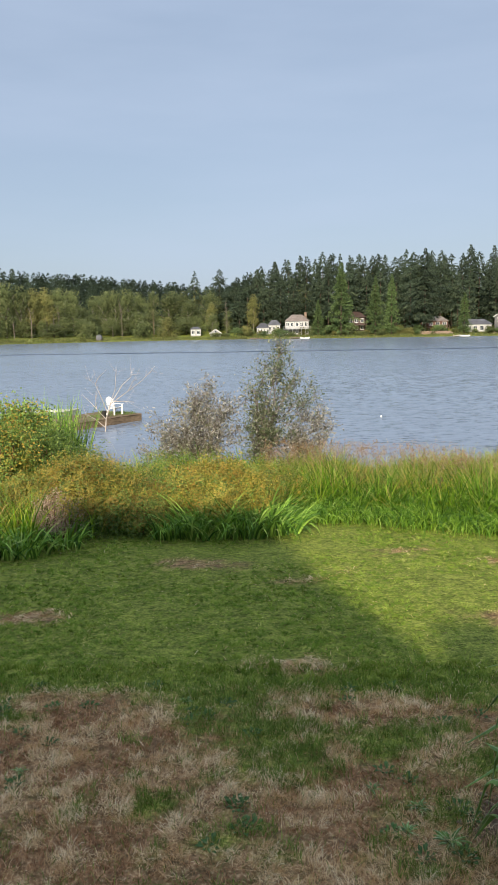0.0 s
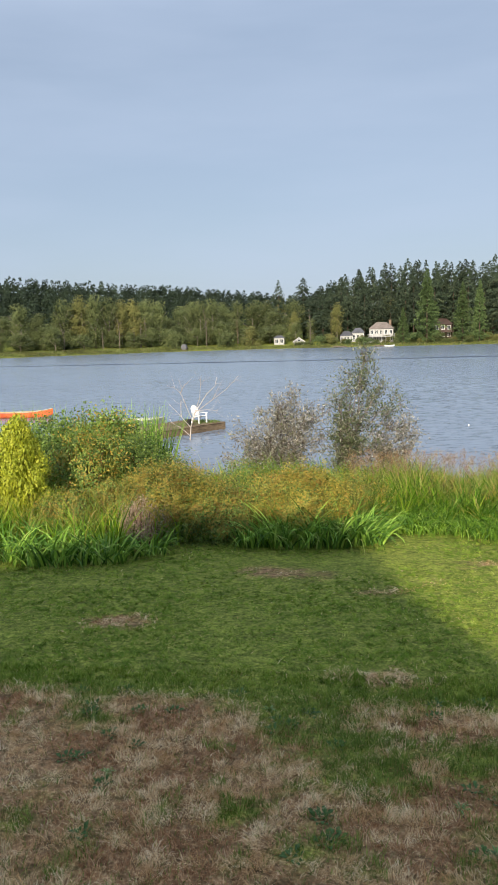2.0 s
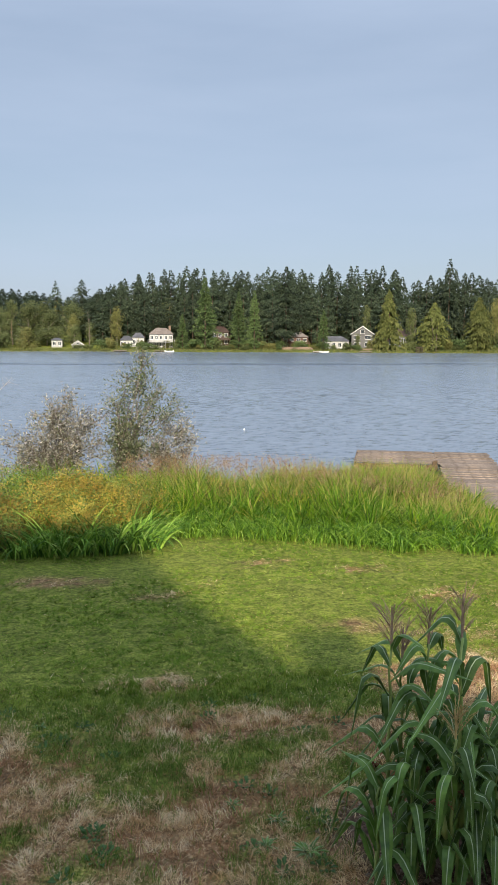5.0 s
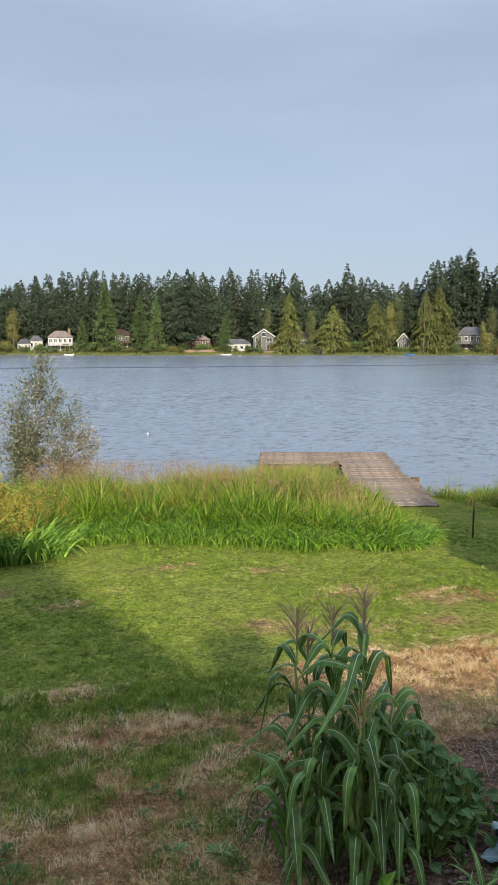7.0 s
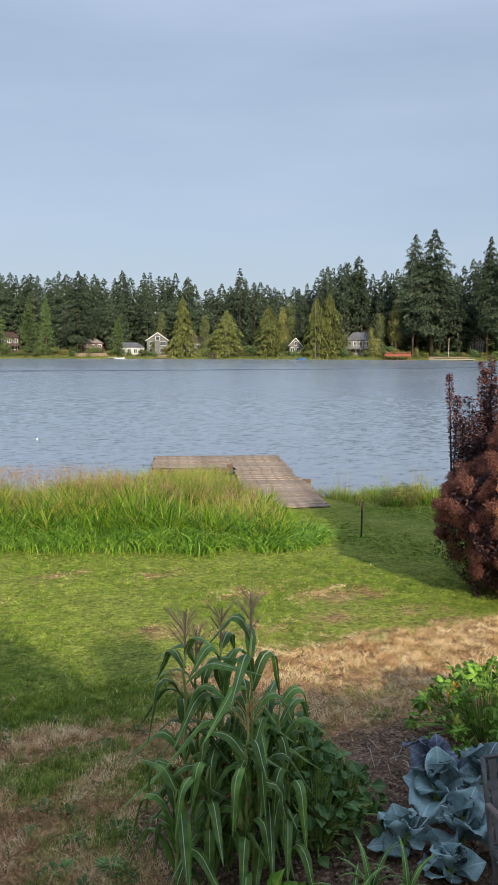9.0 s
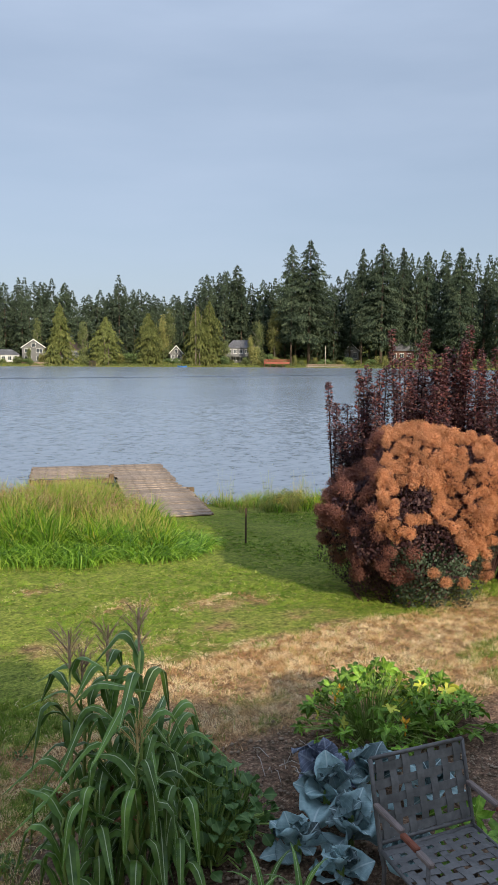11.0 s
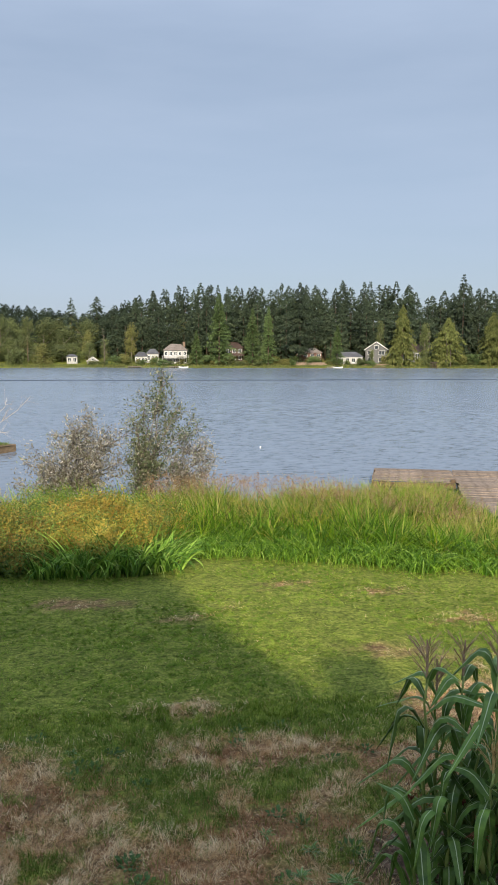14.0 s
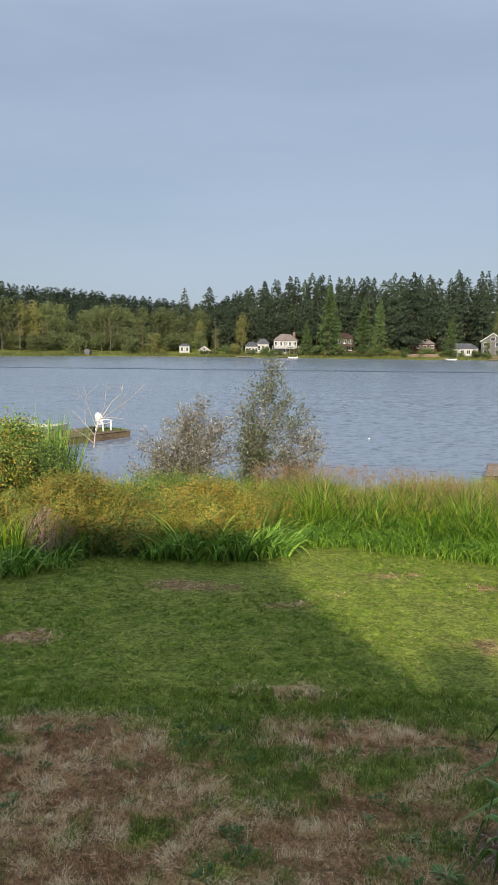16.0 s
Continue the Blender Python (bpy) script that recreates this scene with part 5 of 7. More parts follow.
shrub(-6.0, 19.3, 1.5, 0.9, 2.35, ((DEEPLEAF, 1.0, 0.0, "green_foliage"), (SPIREA, 0.12, 0.5, "turning_foliage")), "tall dark green shrub among the cattails", count=12000, size=0.075, seed=84)
shrub(-7.4, 19.5, 1.3, 0.9, 2.2, ((DEEPLEAF, 1.0, 0.0, "green_foliage"),), "dark green shrub behind the golden conifer", count=9000, size=0.075, seed=85)
shrub(-3.75, 14.35, 0.5, 0.4, 0.95, ((DRY_FLOWER, 1.0, 0.3, "dry_bloom"),), "withered pinkish-brown flowering plant before the shrubs", name="withered_plant", count=4200, size=0.03, seed=86)
shrub(13.4, 17.6, 0.9, 0.5, 0.55, ((DEEPLEAF, 0.8, 0.0, "green_foliage"), (SPIREA, 0.3, 0.3, "turning_foliage")), "low leafy growth beside the pier", name="bank_weeds", count=5000, seed=87)
shrub(15.3, 17.0, 1.0, 0.5, 0.5, ((DEEPLEAF, 0.7, 0.0, "green_foliage"), (SPIREA, 0.5, 0.2, "turning_foliage")), "low yellowing growth on the bank past the pier", name="bank_weeds", count=4500, seed=88)
shrub(-7.6, 16.6, 1.0, 0.9, 1.8, ((DEEPLEAF, 0.6, 0.0, "green_foliage"), (SPIREA, 0.5, 0.35, "turning_foliage")), "tall shrub with orange and green leaves by the conifer", count=14000, size=0.055, seed=78)
shrub(-5.4, 14.6, 0.8, 0.7, 1.05, ((SPIREA, 0.5, 0.2, "turning_foliage"), (DEEPLEAF, 0.5, 0.0, "green_foliage")), "low yellow-green shrub before the golden conifer", count=13000, seed=81)
shrub(-3.9, 16.6, 1.1, 0.8, 1.35, ((SPIREA, 0.7, 0.2, "turning_foliage"), (DEEPLEAF, 0.4, 0.0, "green_foliage")), "yellow-green shrub in the middle of the bank", count=15000, seed=82)
shrub(0.35, 17.2, 1.1, 0.8, 1.15, ((SPIREA, 0.4, 0.3, "turning_foliage"), (DEEPLEAF, 0.6, 0.0, "green_foliage")), "green shrub with orange tips below the willows", count=12000, seed=83)
shrub(4.2, 17.4, 1.3, 0.7, 0.95, ((SPIREA, 0.5, 0.4, "turning_foliage"), (DEEPLEAF, 0.4, 0.1, "green_foliage")), "sparse yellow-orange growth among the reeds", count=3500, seed=79)
shrub(2.6, 18.2, 1.0, 0.7, 1.0, ((SPIREA, 0.6, 0.3, "turning_foliage"),), "sparse orange growth among the reeds", count=3000, seed=80)


def build_thuja(x, y, rad, h, seed, label):
    r = np.random.default_rng(seed)
    ob = thing("golden_conifer", pose(x, y, float(lawn_z(x, y)) - 0.03), label, "conifer", "golden conifers")
    bm = bmesh.new()
    tube(bm, [(0, 0, -0.1), (0, 0, h * 0.6)], [0.06, 0.02], 7)
    part("trunk", bm, TWIG, ob)
    P, N = [], []
    for k in range(120):                     # tufted lobes that stand up
        a, u = r.uniform(0, 6.28), r.uniform(0.02, 0.95)
        q = rad * (1 - u ** 1.8) * r.uniform(0.55, 0.95)
        c = np.array([q * math.cos(a), q * math.sin(a), h * u])
        d = r.normal(size=(380, 3))
        d /= np.linalg.norm(d, axis=1, keepdims=True)
        P.append(c + d * np.array([0.23, 0.23, 0.34]) * r.uniform(0.5, 1.0, (380, 1)))
        N.append(d + r.normal(size=(380, 3)) * 0.4)
    P, N = np.concatenate(P), np.concatenate(N)
    P[:, 2] = np.clip(P[:, 2], 0.02, None)
    n = len(P)
    part("foliage", quick_mesh("foliage", *leaves(P, N, 0.07 * r.uniform(0.6, 1.3, n), 0.032, r, np.tile([0.0, 0, 1], (n, 1)) + r.normal(size=(n, 3)) * 0.5)), GOLDEN, ob)


build_thuja(-6.6, 15.3, 0.85, 2.45, 91, "bright golden-green conifer shrub at the lawn edge")
build_thuja(-7.6, 15.0, 0.7, 2.0, 92, "smaller bright golden-green conifer shrub")


def clump(name, x, y, n, rad, h, w, mat, label, seed, lean=(0.1, 0.6), bend=(0.7, 2.3), seg=6, zfoot=None, cat="grass clump", group=""):
    r = np.random.default_rng(seed)
    z = float(lawn_z(x, y)) if zfoot is None else zfoot
    a, q = r.uniform(0, 6.28, n), rad * np.sqrt(r.uniform(0, 1, n))
    pos = np.column_stack([q * np.cos(a), q * np.sin(a) * 0.6, np.full(n, -0.02)])
    ob = thing(name, pose(x, y, z), label, cat, group)
    part("foliage", quick_mesh("foliage", *blades(pos, h * r.uniform(0.6, 1.15, n), w * r.uniform(0.7, 1.2, n), a + r.normal(0, 0.7, n), r.uniform(*lean, n), r.uniform(*bend, n), seg, r)), mat, ob)


for x, y, n, rad, h, sd in ((-0.9, 14.55, 320, 0.55, 1.22, 1), (-0.1, 14.65, 380, 0.6, 1.28, 2), (0.5, 14.9, 320, 0.5, 1.06, 3), (-1.55, 14.5, 220, 0.4, 1.05, 4), (-4.2, 13.1, 260, 0.6, 0.9, 5), (-5.0, 12.9, 320, 0.7, 1.0, 6), (-5.9, 12.9, 320, 0.7, 1.0, 7), (-6.9, 12.8, 320, 0.7, 1.0, 8), (-3.55, 13.7, 160, 0.45, 0.75, 9)):
    clump("iris_clump", x, y, n // 2, rad, h, 0.046, SEDGE, "arching sword-leaved green clump at the lawn edge", 100 + sd, group="sword-leaved clumps")
for x, y, n, sd in ((-6.9, 22.8, 150, 1), (-6.1, 23.2, 190, 2), (-7.7, 22.6, 130, 3), (-5.45, 22.3, 230, 4), (-8.6, 22.3, 240, 5), (-9.6, 22.0, 200, 6)):
    clump("cattails", x, y, n, 0.6, 2.8 if sd != 4 else 2.75, 0.044, SEDGE, "tall upright green cattail leaves by the water", 120 + sd, (0.0, 0.18), (0.05, 0.5), 5, 0.05, "cattails", "cattails")


def seed_fringe():
    """Dry flower heads that stand out over the reed bank's edge."""
    r = np.random.default_rng(140)
    n = 1150
    x = r.uniform(0.4, 9.2, n)
    y = front_y(x) + r.uniform(2.6, 5.9, n)
    z = np.maximum(lawn_z(x, y), -0.2)
    h = r.uniform(0.9, 1.36, n) * np.interp(np.degrees(np.arctan2(x, y)), [14, 19, 26], [1.0, 0.8, 0.55])
    az, ln = r.uniform(0, 6.28, n), r.uniform(0.02, 0.22, n)
    stalk = blades(np.column_stack([x, y, z]), h, 0.007, az, ln, 0.05, 2, r)
    top = np.column_stack([x + np.cos(az) * np.sin(ln) * h, y + np.sin(az) * np.sin(ln) * h, z + h * np.cos(ln)])
    k = 14
    P = np.repeat(top, k, 0) + r.normal(size=(n * k, 3)) * [0.025, 0.025, 0.07]
    heads = leaves(P, r.normal(size=(n * k, 3)), 0.035, 0.018, r)
    single("seed_heads", quick_mesh("seed_heads", *joined(stalk, heads)), SEED_HEAD, "dry brown seed heads over the reed bank", "seed heads", "stuff")


seed_fringe()


# ---------------------------------------------------------------- right-hand lawn: steel post, smoke bush, purple shrub
def build_post():
    STEEL = plain("rusty_steel", (0.05, 0.035, 0.03), (0.13, 0.08, 0.055), 20.0, 0.75, 0.3, 0.4)
    post = thing("fence_post", pose(9.45, 13.85, 0.6), "thin dark steel fence post standing in the lawn", "post")
    bm = bmesh.new()
    box(bm, -0.022, 0.022, -0.004, 0.004, -0.3, 0.85, 0.001)
    box(bm, -0.004, 0.004, -0.004, 0.028, -0.3, 0.85, 0.001)
    part("stake", bm, STEEL, post)
    for i in range(8):
        bm = bmesh.new()
        box(bm, -0.012, 0.012, -0.012, -0.004, 0.1 + i * 0.09, 0.12 + i * 0.09)
        part("stud", bm, STEEL, post)


build_post()
PURPLE = leafy("purple_leaf", [(0.0, (0.025, 0.012, 0.016)), (0.6, (0.07, 0.032, 0.038)), (0.9, (0.11, 0.058, 0.055)), (1.0, (0.18, 0.1, 0.08))], spec=0.2)
DUSKY = leafy("dusky_green_leaf", [(0.0, (0.025, 0.045, 0.025)), (0.7, (0.055, 0.085, 0.05)), (1.0, (0.1, 0.12, 0.08))], spec=0.4)
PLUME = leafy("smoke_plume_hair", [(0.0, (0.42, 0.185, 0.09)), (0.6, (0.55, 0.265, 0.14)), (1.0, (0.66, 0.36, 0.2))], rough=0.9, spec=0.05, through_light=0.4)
PLUME_DARK = leafy("dull_plume_hair", [(0.0, (0.15, 0.066, 0.052)), (0.6, (0.21, 0.094, 0.074)), (1.0, (0.27, 0.13, 0.1))], rough=0.9, spec=0.05, through_light=0.4)
PURPLE_STEM = plain("purple_stem", (0.03, 0.015, 0.015), (0.07, 0.04, 0.035), 15.0, 0.8, 0.1)
RUSSET = leafy("russet_leaf", [(0.0, (0.06, 0.018, 0.022)), (0.6, (0.13, 0.04, 0.04)), (1.0, (0.22, 0.08, 0.06))])


def puffs(r, hairs):
    """A feathery round plume of unit radius: many fine short hairs round a centre."""
    d = r.normal(size=(hairs, 3))
    d /= np.linalg.norm(d, axis=1, keepdims=True)
    pos = d * r.uniform(0.45, 0.85, hairs)[:, None]
    return leaves(pos, d + r.normal(size=(hairs, 3)) * 0.55, r.uniform(0.22, 0.42, hairs), 0.075, r, d * 0.35 + r.normal(size=(hairs, 3)) * 0.6)


def bush_points(r, n, R, h, low=0.0, skin=0.35):
    """Places in the skin of a top-heavy bush: narrow at the foot, widest above the middle."""
    a, u = r.uniform(0, 2 * np.pi, n), r.uniform(low, 1, n)
    lump = 1 + 0.12 * np.sin(3 * a + 6 * u) + 0.09 * np.sin(7 * a - 9 * u) + 0.05 * np.sin(15 * a + 14 * u)
    q = np.interp(u, [0, 0.12, 0.35, 0.6, 0.8, 0.93, 1.0], [0.55, 0.7, 0.9, 1.0, 0.86, 0.55, 0.0]) * lump
    s = 1 - skin * r.uniform(0, 1, n) ** 1.6
    P = np.stack([R * q * np.cos(a) * s, R * q * np.sin(a) * s, h * u * (0.93 + 0.07 * lump)], -1)
    P[:, 2] *= 1 - 0.2 * np.clip((P[:, 1] * 0.71 - P[:, 0] * 0.71 - 0.6) / 0.25, 0, 1)      # a lower shoulder on one side
    N = np.stack([np.cos(a), np.sin(a), (u - 0.45) * 1.8], -1)
    return P, N + r.normal(size=(n, 3)) * 0.35


def build_smoke_bush():
    r = np.random.default_rng(200)
    cx, cy = 9.2, 8.6
    ob = thing("smoke_bush", pose(cx, cy, float(lawn_z(cx, cy)) - 0.04), "smoke bush with orange plumes and dark purple leaves on the lawn", "bush")
    stems, P, W = branch_system(r, (0, 0, 0), [(1.2 * math.cos(a) * q, 1.2 * math.sin(a) * q, z) for a, q, z in zip(r.uniform(0, 6.28, 26), r.uniform(0.3, 1.0, 26), r.uniform(0.9, 2.4, 26))], 0.035, 6, 0.5, 0.6)
    for me in stems:
        part("stem", me, TWIG, ob)
    P1, N1 = bush_points(r, 42000, 1.55, 2.7, 0.0, 0.5)
    n = len(P1)
    side = P1[:, 0] * 0.71 - P1[:, 1] * 0.71
    green = (P1[:, 2] < 1.1) & (side > -0.35) & (r.uniform(size=n) < 0.75)
    for nm, sel, mat in (("purple_foliage", ~green, PURPLE), ("green_foliage", green, DUSKY)):
        k = int(sel.sum())
        part(nm, quick_mesh(nm, *leaves(P1[sel], N1[sel], 0.05 * r.uniform(0.6, 1.4, k), 0.033 * r.uniform(0.7, 1.2, k), r)), mat, ob)
    # plumes on the side towards the lawn and the house: bright over the crown, darker and duller on one shoulder
    P2, _ = bush_points(r, 9000, 1.62, 2.82, 0.2, 0.08)
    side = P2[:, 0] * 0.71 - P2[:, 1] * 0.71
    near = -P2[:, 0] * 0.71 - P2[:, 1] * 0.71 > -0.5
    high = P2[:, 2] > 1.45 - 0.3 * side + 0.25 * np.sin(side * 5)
    # the shoulder that carries the darker plumes
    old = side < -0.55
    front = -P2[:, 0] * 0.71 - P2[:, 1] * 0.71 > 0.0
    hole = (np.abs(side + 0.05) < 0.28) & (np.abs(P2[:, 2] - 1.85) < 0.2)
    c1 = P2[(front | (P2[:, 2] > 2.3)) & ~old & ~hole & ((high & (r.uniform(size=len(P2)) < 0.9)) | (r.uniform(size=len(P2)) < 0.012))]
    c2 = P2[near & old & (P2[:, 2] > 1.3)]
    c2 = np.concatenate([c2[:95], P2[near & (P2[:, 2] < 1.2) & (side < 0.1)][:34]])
    def spaced(pts, gap):
        kept = []
        for p in pts:
            if all((p - k) @ (p - k) > gap * gap for k in kept):
                kept.append(p)
        return kept

    c1 = sorted(spaced(c1, 0.112), key=lambda p: p[0] * 0.8 + p[1] * 0.6 - 0.3 * p[2])
    far_plumes(ob, r, c1[300:600])
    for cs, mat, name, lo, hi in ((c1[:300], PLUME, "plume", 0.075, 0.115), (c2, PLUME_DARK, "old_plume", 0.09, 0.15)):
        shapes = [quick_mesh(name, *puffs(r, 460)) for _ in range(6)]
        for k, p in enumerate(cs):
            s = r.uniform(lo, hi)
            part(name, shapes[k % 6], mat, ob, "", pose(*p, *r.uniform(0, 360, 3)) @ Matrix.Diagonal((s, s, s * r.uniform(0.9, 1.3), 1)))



def far_plumes(ob, r, places):
    """The plumes past the counted ones, on the bush's far flank."""
    pieces = []
    for p in places:
        v, f = puffs(r, 260)
        pieces.append((v * r.uniform(0.066, 0.1) + p, f))
    if pieces:
        part("far_plumes", quick_mesh("far_plumes", *joined(*pieces)), PLUME, ob)


def build_purple_shrub():
    """Upright dark purple shoots behind the smoke bush."""
    r = np.random.default_rng(210)
    cx, cy = 10.35, 9.35
    ob = thing("purple_shrub", pose(cx, cy, float(lawn_z(cx, cy)) - 0.04), "tall upright dark purple-leaved shrub behind the smoke bush", "shrub")
    u = Vector((0.71, -0.71, 0))
    pos, nor, tip = [], [], []
    for k in range(136):
        tall = k < 44
        s = -1.75 + 4.4 * k / 43 + r.normal() * 0.08 if tall else r.uniform(-1.7, 2.6)
        q = r.uniform(-0.5, 0.3) if tall else r.uniform(-0.6, 0.6)
        h = 4.7 - 0.66 * max(0, -s - 0.15) ** 1.1 - (r.uniform(0, 1.0) if tall else r.uniform(0.5, 2.0))
        p0 = u * s * 0.7 + Vector((0.71, 0.71, 0)) * q * 0.5
        p1 = u * s + Vector((0.71, 0.71, 0)) * q + Vector((r.normal() * 0.13, r.normal() * 0.13, h))
        mid = p0.lerp(p1, 0.5) + u * s * 0.12
        bm = bmesh.new()
        tube(bm, [p0, mid, p1], [0.025, 0.018, 0.006], 5)
        part("stem", bm, PURPLE_STEM, ob)
        m = 850 if tall else 800
        t = r.uniform(0.1, 1.0, m) ** 0.7
        a = r.uniform(0, 6.28, m)
        rad = (0.095 if tall else 0.28) * (1.08 - t) ** 0.4 + 0.012
        base = np.array([(1 - tt) ** 2 * np.array(p0) + 2 * tt * (1 - tt) * np.array(mid) + tt ** 2 * np.array(p1) for tt in t])
        out = np.stack([np.cos(a), np.sin(a), np.zeros(m)], -1)
        pos.append(base + out * (rad * r.uniform(0.2, 0.8, m))[:, None])
        nor.append(np.stack([out[:, 0] * 0.5, out[:, 1] * 0.5, np.ones(m)], -1) + r.normal(size=(m, 3)) * 0.4)
        tip.append(out + [0, 0, 0.55])
    pos, nor, tip = np.concatenate(pos), np.concatenate(nor), np.concatenate(tip)
    n = len(pos)
    red = r.uniform(size=n) < np.clip((pos[:, 2] - 2.2) / 3.0, 0, 0.6)
    for nm, sel, mat in (("foliage", ~red, PURPLE), ("young_foliage", red, RUSSET)):
        k = int(sel.sum())
        part(nm, quick_mesh(nm, *leaves(pos[sel], nor[sel], 0.062 * r.uniform(0.7, 1.25, k), 0.037 * r.uniform(0.7, 1.2, k), r, tip[sel])), mat, ob)


build_smoke_bush()
build_purple_shrub()


# ---------------------------------------------------------------- vegetable bed
def ribbon_leaf(name, pts, widths, side, fold=0.25, rib=True, wavy=0.0, seed=0):
    """A long leaf: a strip folded along its midrib. Keeps the share across the leaf in an attribute."""
    r = np.random.default_rng(seed)
    v, f, acr = [], [], []
    k = len(pts)
    for i, (p, w) in enumerate(zip(pts, widths)):
        p = Vector(p)
        d = (Vector(pts[min(i + 1, k - 1)]) - Vector(pts[max(i - 1, 0)])).normalized()
        s = (side - d * side.dot(d)).normalized()
        nrm = s.cross(d).normalized()
        for q in (-1.0, -0.5, 0.0, 0.5, 1.0):
            v.append(tuple(p + s * w * q / 2 + nrm * (abs(q) * w * fold + wavy * w * math.sin(i * 1.9 + q * 2 + seed) * abs(q))))
            acr.append(q)
    for i in range(k - 1):
        for j in range(4):
            a = i * 5 + j
            f.append((a, a + 1, a + 6, a + 5))
    me = quick_mesh(name, v, f, True)
    me.attributes.new("across", "FLOAT", "POINT").data.foreach_set("value", np.array(acr, np.float32))
    return me


def veined_leaf(name, a, b_col, rib, rough=0.45, rib_width=0.12, fine=0.0, vein_mix=0.5, vary=(0.75, 1.2), side_veins=0.0):
    """A leaf surface with a pale midrib, mottling and fine veins."""
    m, n, l, b = material(name, rough, 0.28)
    t = noise_tex(n, l, 14.0, 5.0)
    info = n.new("ShaderNodeObjectInfo")
    cr = ramp_of(n, [(0.3, a), (0.7, b_col)])
    l.new(t.outputs["Fac"], cr.inputs["Fac"])
    hsv = n.new("ShaderNodeHueSaturation")
    mr = n.new("ShaderNodeMapRange")
    mr.inputs["To Min"].default_value, mr.inputs["To Max"].default_value = vary
    l.new(info.outputs["Random"], mr.inputs["Value"])
    l.new(mr.outputs["Result"], hsv.inputs["Value"])
    l.new(cr.outputs["Color"], hsv.inputs["Color"])
    at = n.new("ShaderNodeAttribute")
    at.attribute_name = "across"
    ab = n.new("ShaderNodeMath")
    ab.operation = "ABSOLUTE"
    l.new(at.outputs["Fac"], ab.inputs[0])
    rm = n.new("ShaderNodeMapRange")
    rm.inputs["From Min"].default_value, rm.inputs["From Max"].default_value = rib_width, rib_width * 2.2
    rm.inputs["To Min"].default_value, rm.inputs["To Max"].default_value = vein_mix, 0.0
    l.new(ab.outputs["Value"], rm.inputs["Value"])
    col = mixed(n, l, "MIX", rm.outputs["Result"], hsv.outputs["Color"], rib)
    if side_veins:
        def calc(op, p, q):
            c = n.new("ShaderNodeMath")
            c.operation = op
            for k, val in enumerate((p, q)):
                if hasattr(val, "links"):
                    l.new(val, c.inputs[k])
                else:
                    c.inputs[k].default_value = val
            return c.outputs["Value"]

        al = n.new("ShaderNodeAttribute")
        al.attribute_name = "along"
        run = calc("SUBTRACT", calc("MULTIPLY", al.outputs["Fac"], 6.5), calc("MULTIPLY", ab.outputs["Value"], 2.6))
        line = calc("ABSOLUTE", calc("SUBTRACT", calc("FRACT", run, 0.0), 0.5), 0.0)
        thin = n.new("ShaderNodeMapRange")
        thin.inputs["From Min"].default_value, thin.inputs["From Max"].default_value = 0.03, 0.1
        thin.inputs["To Min"].default_value, thin.inputs["To Max"].default_value = side_veins, 0.0
        l.new(line, thin.inputs["Value"])
        col = mixed(n, l, "MIX", thin.outputs["Result"], col, rib)
    l.new(col, b.inputs["Base Color"])
    tr = n.new("ShaderNodeBsdfTranslucent")
    l.new(col, tr.inputs["Color"])
    mx = n.new("ShaderNodeMixShader")
    mx.inputs["Fac"].default_value = 0.2
    l.new(b.outputs["BSDF"], mx.inputs[1])
    l.new(tr.outputs["BSDF"], mx.inputs[2])
    l.new(mx.outputs["Shader"], n["Material Output"].inputs["Surface"])
    bumped(n, l, b, t.outputs["Fac"], 0.25, 0.004)
    return m


CORN_LEAF = veined_leaf("corn_leaf", (0.055, 0.12, 0.024), (0.155, 0.26, 0.05), (0.55, 0.62, 0.4), 0.42, 0.05, vein_mix=0.75, vary=(0.6, 1.4))
CORN_STALK = plain("corn_stalk", (0.2, 0.28, 0.06), (0.36, 0.42, 0.13), 12.0, 0.5, 0.4, stretch=(1, 1, 0.3))
TASSEL_MAUVE = plain("mauve_tassel", (0.27, 0.165, 0.12), (0.5, 0.35, 0.25), 30.0, 0.85, 0.1)
TASSEL_GOLD = plain("golden_tassel", (0.5, 0.35, 0.14), (0.68, 0.5, 0.24), 30.0, 0.8, 0.1)
SILK = plain("corn_silk", (0.14, 0.05, 0.03), (0.25, 0.1, 0.06), 30.0, 0.9, 0.1)


